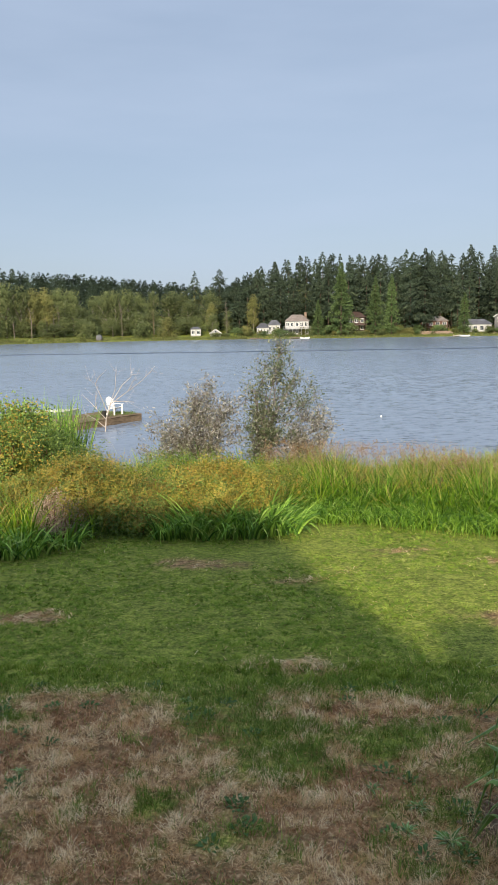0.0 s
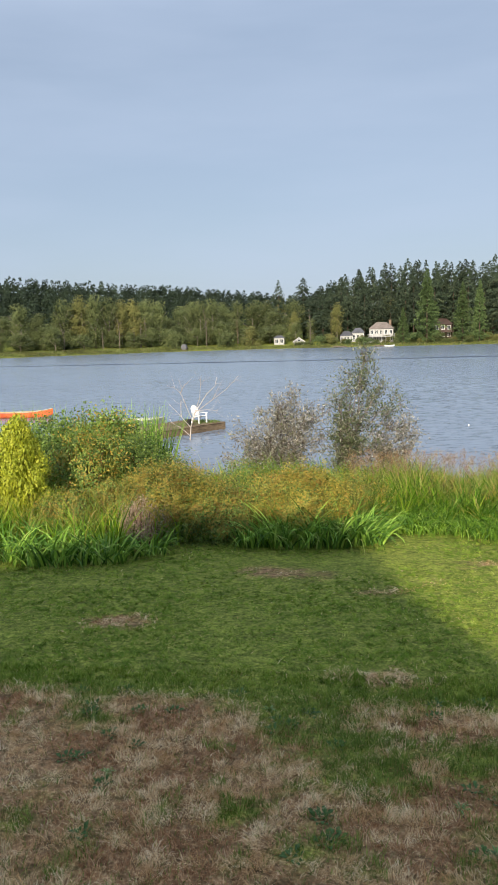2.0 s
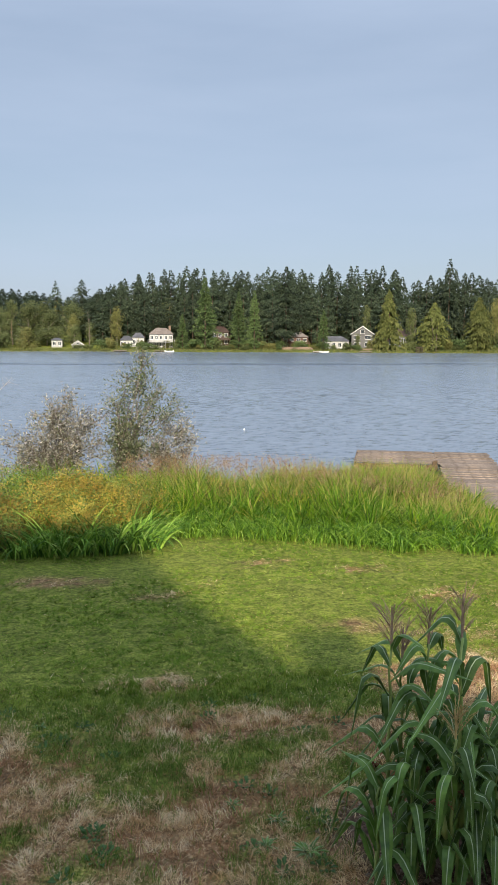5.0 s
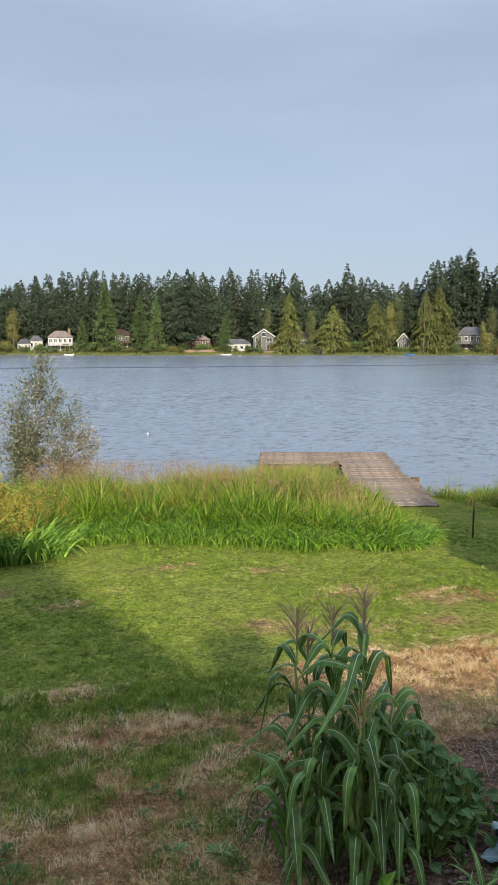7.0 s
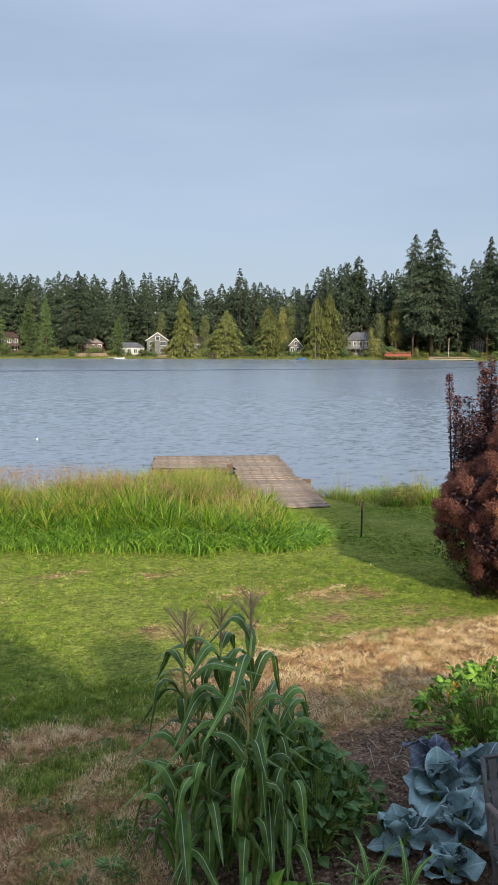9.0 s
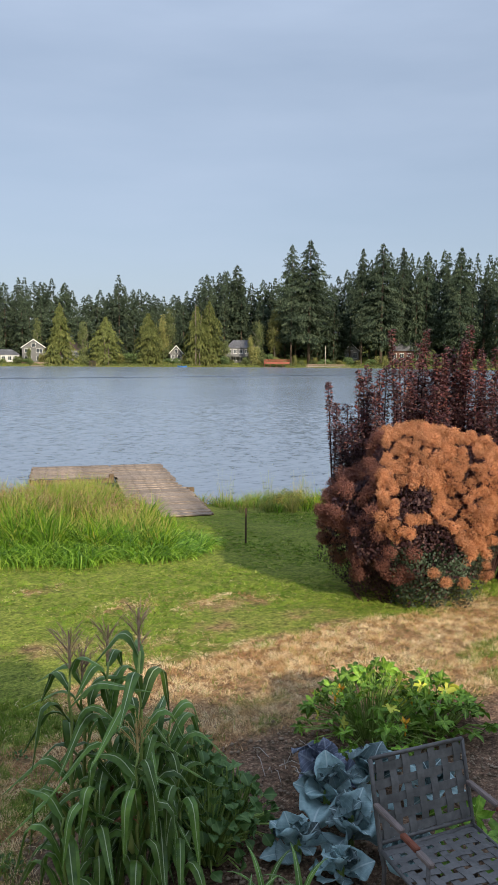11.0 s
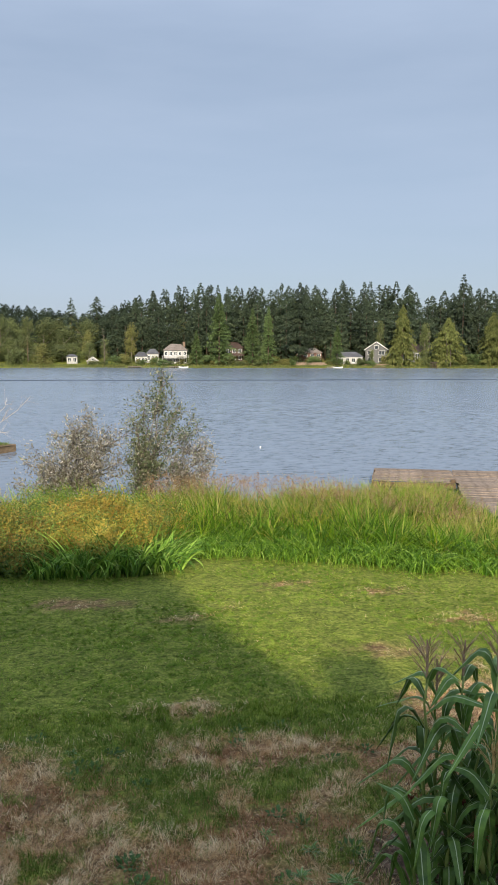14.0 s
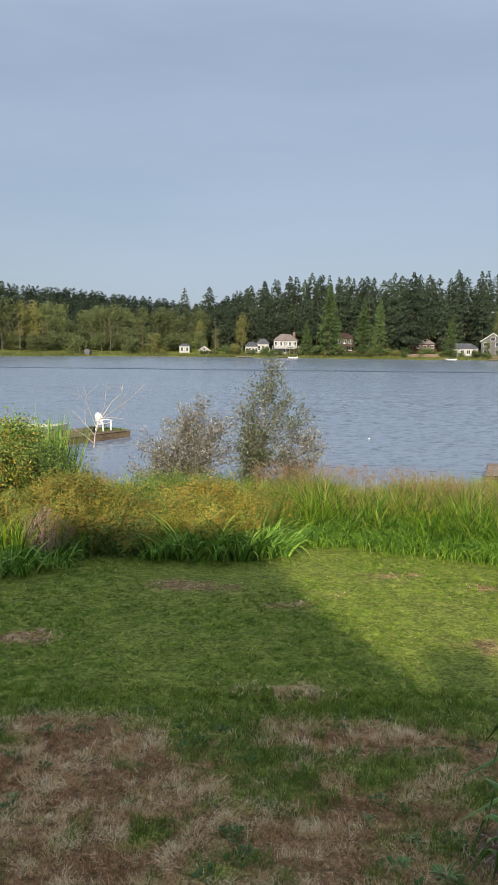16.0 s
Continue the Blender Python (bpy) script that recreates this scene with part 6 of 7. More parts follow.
def build_corn():
    r = np.random.default_rng(300)
    for x, y, h, gold, label in ((1.84, 4.53, 1.84, 0, "tall corn plant with mauve tassel in the vegetable bed"), (2.19, 4.19, 1.98, 0, "tallest corn plant with large mauve tassel"), (2.16, 4.62, 1.78, 0, "corn plant with straw-coloured tassel behind the others"),
                                 (2.02, 4.72, 1.62, 0, "corn plant with thin tassel behind the others"), (2.5, 4.45, 1.4, 2, "leafy corn plant without tassel"), (2.28, 4.45, 1.5, 2, "leafy corn plant in the middle of the clump"), (2.07, 4.05, 1.32, 1, "shorter corn plant with fresh golden tassel"),
                                 (1.98, 4.35, 1.2, 2, "young leafy corn plant"), (2.42, 4.15, 1.05, 2, "short leafy corn plant"), (1.7, 4.3, 0.9, 2, "short leaning corn plant"), (2.33, 4.3, 1.35, 2, "leafy corn plant deep in the clump"), (2.1, 4.38, 1.4, 2, "leafy corn plant deep in the clump"), (1.88, 4.2, 1.1, 2, "leafy corn plant at the clump's near edge")):
        x -= 0.045
        z = float(lawn_z(x, y)) - 0.03
        ob = thing("corn_plant", pose(x, y, z), label, "corn plant", "corn plants")
        lean = Vector((r.normal() * 0.018, r.normal() * 0.018, 1))
        stem = h * (0.86 if gold != 2 else 0.8)
        bm = bmesh.new()
        nodes = 9
        pts = [lean * stem * i / nodes + Vector((0.012 * math.sin(i * 2.1), 0.012 * math.cos(i * 1.7), 0)) for i in range(nodes + 1)]
        tube(bm, [Vector((0, 0, -0.05))] + pts, [0.02] + [0.018 * (1 - 0.62 * i / nodes) * (1.15 if i % 2 else 0.95) for i in range(nodes + 1)], 8)
        part("stalk", bm, CORN_STALK, ob, "", None, True)
        count = 14 if h > 1.25 else 10
        phase = r.uniform(0, 6.28)
        for k in range(count):
            t = 0.12 + 0.86 * k / (count - 1)
            p0 = lean * stem * t
            a = phase + k * math.pi + r.normal() * 0.55
            out = Vector((math.cos(a), math.sin(a), 0))
            L = r.uniform(0.55, 0.92) * (1.05 - 0.45 * abs(t - 0.5)) * (0.75 if t > 0.9 else 1)
            rise, bend = r.uniform(0.15, 0.65), r.uniform(2.3, 3.1)
            if t > 0.8:
                rise, bend = r.uniform(0.35, 0.9), r.uniform(1.5, 3.0)
            fall = r.uniform(0.3, 0.5)
            pts, w = [], []
            p = p0.copy()
            n = 13
            for i in range(n):
                q = i / (n - 1)
                pts.append(tuple(p))
                w.append(0.082 * max(0.03, min(1, 0.45 + q * 2.6) * (1 - q ** 2.4)))
                e = min(1.0, max(0.0, (q - 0.14) / fall))
                ang = rise + (bend - rise) * e * e * (3 - 2 * e)
                p = p + (out * math.sin(ang) + Vector((0, 0, 1)) * math.cos(ang)) * (L / n) + Vector((0, 0, 0))
            part("leaf", ribbon_leaf("leaf", pts, w, Vector((-math.sin(a), math.cos(a), 0.25 * r.normal())), 0.16, True, 0.07, int(r.integers(1000))), CORN_LEAF, ob)
        if gold != 2:
            mat = TASSEL_GOLD if gold else TASSEL_MAUVE
            bm = bmesh.new()
            top = lean * stem
            tube(bm, [top, top + Vector((0, 0, (h - stem) * 0.5)), top + Vector((r.normal() * 0.015, 0, h - stem))], [0.008, 0.009, 0.005], 5)
            for k in range(20):
                t = r.uniform(0.0, 0.75)
                s = top + Vector((0, 0, (h - stem) * t))
                a = r.uniform(0, 6.28)
                o = Vector((math.cos(a), math.sin(a), 0))
                L = r.uniform(0.1, 0.2)
                tube(bm, [s, s + o * L * 0.25 + Vector((0, 0, L * 0.4)), s + o * L * 0.5 + Vector((0, 0, L * 0.72)), s + o * L * 0.72 + Vector((0, 0, L * 0.93))], [0.0012, 0.0023, 0.0023, 0.0012], 4)
                for j in range(5):
                    q = s + o * L * (0.2 + 0.1 * j) + Vector((0, 0, L * (0.33 + 0.13 * j)))
                    tube(bm, [q, q + Vector((r.normal() * 0.012, r.normal() * 0.012, -0.016))], [0.0024, 0.001], 4)
            part("tassel", bm, mat, ob, "fresh golden tassel" if gold else "dry mauve tassel")
        if h > 1.25:
            a = r.uniform(0, 6.28)
            o = Vector((math.cos(a), math.sin(a), 0)) * 0.03
            bm = bmesh.new()
            tube(bm, [o + Vector((0, 0, 0.5)), o * 1.7 + Vector((0, 0, 0.57)), o * 2.2 + Vector((0, 0, 0.66)), o * 2.6 + Vector((0, 0, 0.72))], [0.012, 0.03, 0.026, 0.008], 8)
            ear = part("ear", bm, CORN_STALK, ob, "green husk-wrapped ear", None, True)
            bm = bmesh.new()
            for k in range(10):
                b = o * 2.6 + Vector((0, 0, 0.71))
                tube(bm, [b, b + Vector((r.normal() * 0.02, r.normal() * 0.02, 0.04)), b + Vector((r.normal() * 0.04, r.normal() * 0.04, 0.01))], [0.003, 0.003, 0.002], 4)
            part("silk", bm, SILK, ear, "brown drying silk")


build_corn()


def round_leaf(name, length, width, cup, curl, seed, lobes=0, ruffle=0.06, rows=9, cols=9):
    """A broad leaf from its foot along +x: cupped, curled back at the tip, ruffled or lobed at the edge."""
    r = np.random.default_rng(seed)
    ph = r.uniform(0, 6.28, 3)
    v, f, acr, alo = [], [], [], []
    for i in range(rows):
        t = i / (rows - 1)
        if lobes:
            half = width / 2 * (math.sin(math.pi * min(1, 0.12 + 0.88 * t)) ** 0.75) * (0.5 + 0.5 * abs(math.sin(lobes * math.pi * t)))
        else:
            half = width / 2 * math.sqrt(max(0.004, 1 - ((t - 0.53) / 0.5) ** 2)) if t > 0.53 else width / 2 * (0.12 + 0.88 * math.sin(math.pi / 2 * t / 0.53))
        for j in range(cols):
            q = j / (cols - 1) * 2 - 1
            wob = ruffle * length * q ** 2 * (math.sin(8 * t + 2 * q + ph[0]) + 0.5 * math.sin(15 * t - q + ph[1]))
            vein = -0.008 * length * math.cos(q * 9 + t * 5)
            z = cup * (q * half) ** 2 / width + wob + vein + length * (0.25 * t - curl * t ** 2.4)
            x = length * (t - 0.18 * curl * t ** 3) - (0.1 if lobes else 0.15) * length * q ** 2 * t ** 2
            v.append((x, q * half, z))
            acr.append(q * (0.25 + half / width))
            alo.append(t)
    for i in range(rows - 1):
        for j in range(cols - 1):
            a = i * cols + j
            f.append((a, a + 1, a + cols + 1, a + cols))
    me = quick_mesh(name, v, f, True)
    me.attributes.new("across", "FLOAT", "POINT").data.foreach_set("value", np.array(acr, np.float32))
    me.attributes.new("along", "FLOAT", "POINT").data.foreach_set("value", np.array(alo, np.float32))
    return me


def palm_leaf(name, R, seed):
    """A deeply lobed, toothed leaf that fans out from its stalk."""
    r = np.random.default_rng(seed)
    v, acr, f = [(0.0, 0.0, 0.0)], [0.0], []
    n, ph = 31, r.uniform(0, 6.28)
    for ring in (0.45, 1.0):
        for i in range(n):
            th = radians(-155 + 310 * i / (n - 1))
            lobe = 0.26 + 0.74 * abs(math.cos(2.6 * th)) ** 0.9
            q = R * (ring if ring < 1 else lobe * (1.05 if i % 2 else 0.9)) * (0.85 + 0.2 * math.cos(th))
            v.append((q * math.cos(th), q * math.sin(th), 0.16 * q * math.sin(5 * th + ph) * ring + 0.22 * q * ring - 0.35 * R * (q / R) ** 3))
            acr.append(0.9 * abs(math.sin(2.6 * th)) * (0.4 + ring))
    for i in range(n - 1):
        f.append((0, 1 + i, 2 + i))
        f.append((1 + i, 1 + n + i, 2 + n + i))
        f.append((1 + i, 2 + n + i, 2 + i))
    me = quick_mesh(name, v, f, True)
    me.attributes.new("across", "FLOAT", "POINT").data.foreach_set("value", np.array(acr, np.float32))
    return me


CABBAGE_LEAF = veined_leaf("cabbage_leaf", (0.11, 0.18, 0.185), (0.25, 0.35, 0.36), (0.5, 0.6, 0.6), 0.42, 0.02, vein_mix=0.7, vary=(0.3, 1.5), side_veins=0.16)
CABBAGE_PURPLE = veined_leaf("purple_cabbage_leaf", (0.09, 0.11, 0.16), (0.2, 0.23, 0.32), (0.34, 0.38, 0.46), 0.5, 0.03, vein_mix=0.6, side_veins=0.45)
SQUASH_LEAF = veined_leaf("squash_leaf", (0.055, 0.135, 0.014), (0.2, 0.34, 0.04), (0.4, 0.5, 0.11), 0.55, 0.06, vary=(0.5, 1.5))
SQUASH_YELLOW = veined_leaf("yellowing_leaf", (0.34, 0.38, 0.04), (0.52, 0.5, 0.07), (0.6, 0.6, 0.2), 0.55, 0.06)
BEAN_LEAF = veined_leaf("bean_leaf", (0.05, 0.11, 0.03), (0.115, 0.2, 0.055), (0.18, 0.28, 0.09), 0.5, 0.05, vein_mix=0.4)
WEED_LEAF = veined_leaf("weed_leaf", (0.035, 0.085, 0.02), (0.085, 0.16, 0.035), (0.14, 0.22, 0.07), 0.6, 0.05)
PETIOLE = plain("leaf_stalk", (0.16, 0.26, 0.05), (0.33, 0.42, 0.12), 12.0, 0.5, 0.3)
PETAL = plain("orange_petal", (0.75, 0.33, 0.02), (0.85, 0.45, 0.04), 10.0, 0.6, 0.2)


def build_cabbages():
    r = np.random.default_rng(320)
    shapes = [round_leaf("leaf", 0.29 + 0.02 * (i % 3), 0.27 + 0.03 * (i % 2), 0.35 + 0.5 * (i % 3), 0.14 + 0.1 * (i % 4), 330 + i, 0, 0.075 + 0.025 * (i % 3), 19, 19) for i in range(9)]
    for x, y, s, purple, label in ((3.75, 4.3, 1.15, 0, "large blue-green cabbage with open leaves"), (3.22, 3.98, 0.85, 0, "blue-green cabbage with pale leaf edges"), (3.62, 3.88, 1.0, 0, "blue-green cabbage with broad leaves"), (4.25, 4.32, 1.1, 0, "blue-green cabbage behind the garden chair"), (4.0, 4.62, 1.05, 1, "purple-blue cabbage at the edge of the bed"), (3.75, 3.45, 0.9, 0, "blue-green cabbage under the garden chair"), (3.3, 3.62, 0.7, 0, "small blue-green cabbage near the bed edge"), (4.5, 3.95, 1.0, 0, "blue-green cabbage behind the chair back")):
        ob = thing("cabbage", pose(x, y, float(lawn_z(x, y)) - 0.02, 0, 0, r.uniform(0, 360)), label, "cabbage", "cabbages")
        bm = bmesh.new()
        tube(bm, [(0, 0, -0.05), (0, 0, 0.16 * s), (0, 0, 0.26 * s)], [0.03, 0.028, 0.02], 8)
        part("stem", bm, PETIOLE, ob)
        mats = CABBAGE_PURPLE if purple else CABBAGE_LEAF
        for k in range(17):
            ring = k / 16
            up = 4 + 66 * ring ** 1.2 + r.normal() * 13
            part("leaf", shapes[k % 9] if not purple else shapes[k % 9].copy(), mats, ob, "", pose(0.04 * math.cos(k * 2.4) * (1 - ring), 0.04 * math.sin(k * 2.4) * (1 - ring), (0.1 + 0.14 * ring) * s, r.normal() * 22, -up, k * 137.5 + r.normal() * 18) @ Matrix.Scale(s * (0.98 - 0.34 * ring) * r.uniform(0.7, 1.12), 4))
        if purple:
            for o in ob.children:
                if o.name.startswith("leaf"):
                    o.data.materials.clear()
                    o.data.materials.append(CABBAGE_PURPLE)


def stalked_plant(name, x, y, label, category, leaf_meshes, mats, count, height, spread, size, seed, flowers=0):
    """A bushy plant of broad leaves, each on its own stalk from the foot."""
    r = np.random.default_rng(seed)
    ob = thing(name, pose(x, y, float(lawn_z(x, y)) - 0.02), label, category)
    for k in range(count):
        a, q = k * 2.4 + r.normal() * 0.3, math.sqrt((k + 0.5) / count)
        d = Vector((math.cos(a), math.sin(a), 0))
        foot = d * spread * 0.25 * q
        top = d * spread * q + Vector((0, 0, height * (1.0 - 0.7 * q ** 1.7) * (r.uniform(0.4, 1.1) if k % 2 else r.uniform(0.85, 1.1))))
        bm = bmesh.new()
        tube(bm, [foot, foot.lerp(top, 0.5) + Vector((0, 0, height * 0.12)), top], [0.008, 0.006, 0.005], 5)
        stalk = part("stalk", bm, PETIOLE, ob)
        m = mats[0] if len(mats) == 1 or r.uniform() > 0.09 else mats[1]
        me = leaf_meshes[k % len(leaf_meshes)]
        if len(mats) > 1:
            me = me.copy()
        part("leaf", me, m, stalk, "", Matrix.Translation(top) @ pose(0, 0, 0, r.normal() * 32, -12 + r.normal() * 38, math.degrees(a) + r.normal() * 35) @ Matrix.Scale(size * r.uniform(0.7, 1.2), 4))
    for k in range(flowers):
        a = r.uniform(0, 6.28)
        c = Vector((math.cos(a), math.sin(a), 0)) * spread * r.uniform(0.4, 0.8) + Vector((0, 0, height * r.uniform(0.35, 0.6)))
        bm = bmesh.new()
        for j in range(5):
            b = j * 1.257
            tip = c + Vector((math.cos(b) * 0.06, math.sin(b) * 0.06, 0.06))
            l, q = c + Vector((math.cos(b - 0.5) * 0.035, math.sin(b - 0.5) * 0.035, 0.035)), c + Vector((math.cos(b + 0.5) * 0.035, math.sin(b + 0.5) * 0.035, 0.035))
            vs = [bm.verts.new(p) for p in (c, l, tip, q)]
            bm.faces.new(vs)
        tube(bm, [c - Vector((0, 0, 0.1)), c], [0.008, 0.012], 5)
        part("flower", bm, PETAL, ob, "orange squash flower")


def build_vegetables():
    build_cabbages()
    lobed = [palm_leaf("leaf", 0.2, 350 + i) for i in range(6)]
    stalked_plant("squash_plant", 4.98, 5.1, "bushy squash plant with green and yellowing lobed leaves", "squash plant", lobed, (SQUASH_LEAF, SQUASH_YELLOW), 180, 0.68, 0.7, 0.47, 360, 3)
    stalked_plant("squash_plant", 5.6, 4.85, "squash plant with light green lobed leaves", "squash plant", lobed, (SQUASH_LEAF, SQUASH_YELLOW), 80, 0.52, 0.5, 0.58, 361, 1)
    stalked_plant("squash_plant", 4.25, 3.35, "low green squash plant under the garden chair", "squash plant", lobed, (SQUASH_LEAF,), 16, 0.3, 0.4, 0.75, 362)
    small = [round_leaf("leaf", 0.085, 0.075, 0.8, 0.3, 370 + i, 0, 0.03, 5, 5) for i in range(5)]
    for x, y, h, sp, n, sd in ((2.8, 4.75, 0.72, 0.36, 130, 371), (3.0, 4.5, 0.55, 0.32, 110, 372), (2.72, 4.35, 0.6, 0.3, 100, 373), (2.95, 5.05, 0.6, 0.34, 100, 374), (2.7, 5.1, 0.7, 0.34, 100, 376)):
        stalked_plant("bean_plant", x, y, "dense dark green bean plant beside the corn", "bean plant", small, (BEAN_LEAF,), n, h, sp, 1.15, sd)
    # young leaves at the near edge of the bed
    stalked_plant("squash_plant", 2.0, 3.75, "low grey-green squash leaves below the corn", "squash plant", lobed, (BEAN_LEAF,), 10, 0.22, 0.3, 0.7, 375, 1)
    for x, y, sd in ((2.75, 3.72, 1), (2.95, 3.6, 2), (2.55, 3.62, 3)):
        r = np.random.default_rng(380 + sd)
        ob = thing("young_corn", pose(x, y, float(lawn_z(x, y)) - 0.02), "young corn plant with a few broad leaves", "corn plant", "young corn plants")
        for k in range(5):
            a, L = k * 2.5 + r.normal() * 0.3, r.uniform(0.35, 0.5)
            out = Vector((math.cos(a), math.sin(a), 0))
            pts, w, p = [], [], Vector((0, 0, 0))
            for i in range(9):
                q = i / 8
                pts.append(tuple(p))
                w.append(0.05 * max(0.04, 1 - q ** 2.2))
                ang = 0.2 + 1.7 * q ** 1.4
                p = p + (out * math.sin(ang) + Vector((0, 0, 1)) * math.cos(ang)) * L / 9
            part("leaf", ribbon_leaf("leaf", pts, w, Vector((-math.sin(a), math.cos(a), 0.1)), 0.14, True, 0.05, k), CORN_LEAF, ob)
    # broad weeds in the lawn
    weed = round_leaf("leaf", 0.11, 0.022, 0.5, 0.35, 390, 0, 0.03, 6, 5)
    for x, y, n, s in ((1.2, 5.15, 14, 0.9), (1.32, 4.72, 20, 1.2), (1.05, 4.85, 12, 0.9), (-1.9, 5.7, 9, 0.7), (-2.3, 6.7, 9, 0.7), (-0.66, 7.0, 12, 0.8), (0.9, 5.4, 10, 0.7)):
        ob = thing("lawn_weed", pose(x, y, float(lawn_z(x, y))), "flat green weed rosette in the dry lawn", "weed", "weeds in the lawn")
        for k in range(n):
            part("leaf", weed, CORN_LEAF, ob, "", pose(0, 0, 0.005, random.uniform(-12, 12), random.uniform(-40, -8), k * 137.5) @ Matrix.Scale(s * random.uniform(0.7, 1.2), 4))
    rw = random.Random(77)
    tuft = round_leaf("leaf", 0.06, 0.03, 0.5, 0.3, 391, 0, 0.04, 5, 5)
    spots = [(rw.uniform(-2.8, 2.2), rw.uniform(4.6, 7.4)) for _ in range(34)] + [(rw.uniform(0.9, 1.6), rw.uniform(4.5, 5.2)) for _ in range(5)]
    for x, y in spots:
        ob = thing("lawn_weed", pose(x, y, float(lawn_z(x, y))), "small dark green leafy weed in the dry lawn", "weed", "weeds in the lawn")
        for k in range(12):
            a, q = k * 2.4, 0.018 * math.sqrt(k)
            part("leaf", tuft, WEED_LEAF, ob, "", pose(q * math.cos(a), q * math.sin(a), 0.012, rw.uniform(-25, 25), rw.uniform(-50, -5), math.degrees(a)) @ Matrix.Scale(rw.uniform(0.6, 1.2), 4))
    # crumbs of earth on the dug bed
    r = np.random.default_rng(398)
    n = 5200
    x, y = r.uniform(1.2, 5.6, n), r.uniform(3.3, 6.1, n)
    ok = r.uniform(size=n) < bare_soil(x, y) * 1.2
    x, y = x[ok], y[ok]
    n = len(x)
    s = 0.006 + 0.02 * r.uniform(0, 1, n) ** 3
    c = np.column_stack([x, y, lawn_z(x, y) + s * 0.3])
    star = np.array([(1, 0, 0), (0, 1, 0), (-1, 0, 0), (0, -1, 0), (0, 0, 0.8), (0, 0, -0.8)], float)
    v = (c[:, None, :] + star[None] * s[:, None, None] * r.uniform(0.6, 1.4, (n, 6, 1))).reshape(-1, 3)
    f = (np.array([(0, 1, 4), (1, 2, 4), (2, 3, 4), (3, 0, 4), (1, 0, 5), (2, 1, 5), (3, 2, 5), (0, 3, 5)])[None] + (np.arange(n) * 6)[:, None, None]).reshape(-1, 3)
    single("earth_crumbs", quick_mesh("earth_crumbs", v, f), plain("earth", (0.1, 0.07, 0.05), (0.3, 0.23, 0.17), 5.0, 0.95, 0.05), "loose brown crumbs of earth on the bed", "soil", "stuff")
    # dead stems on the soil
    r = np.random.default_rng(395)
    ob = thing("dry_stems", pose(4.05, 5.05, float(lawn_z(4.05, 5.05))), "pile of dry pale stems on the soil", "dead stems")
    for k in range(16):
        bm = bmesh.new()
        p = Vector((r.normal() * 0.16, r.normal() * 0.12, 0.0))
        d = Vector((r.normal(), r.normal(), abs(r.normal()) * 0.35)) * 0.16
        tube(bm, [p, p + d * 0.6 + Vector((0, 0, 0.04)), p + d + Vector((0, 0, 0.0))], [0.004, 0.0035, 0.002], 4)
        part("stem", bm, BLEACHED, ob)


build_vegetables()


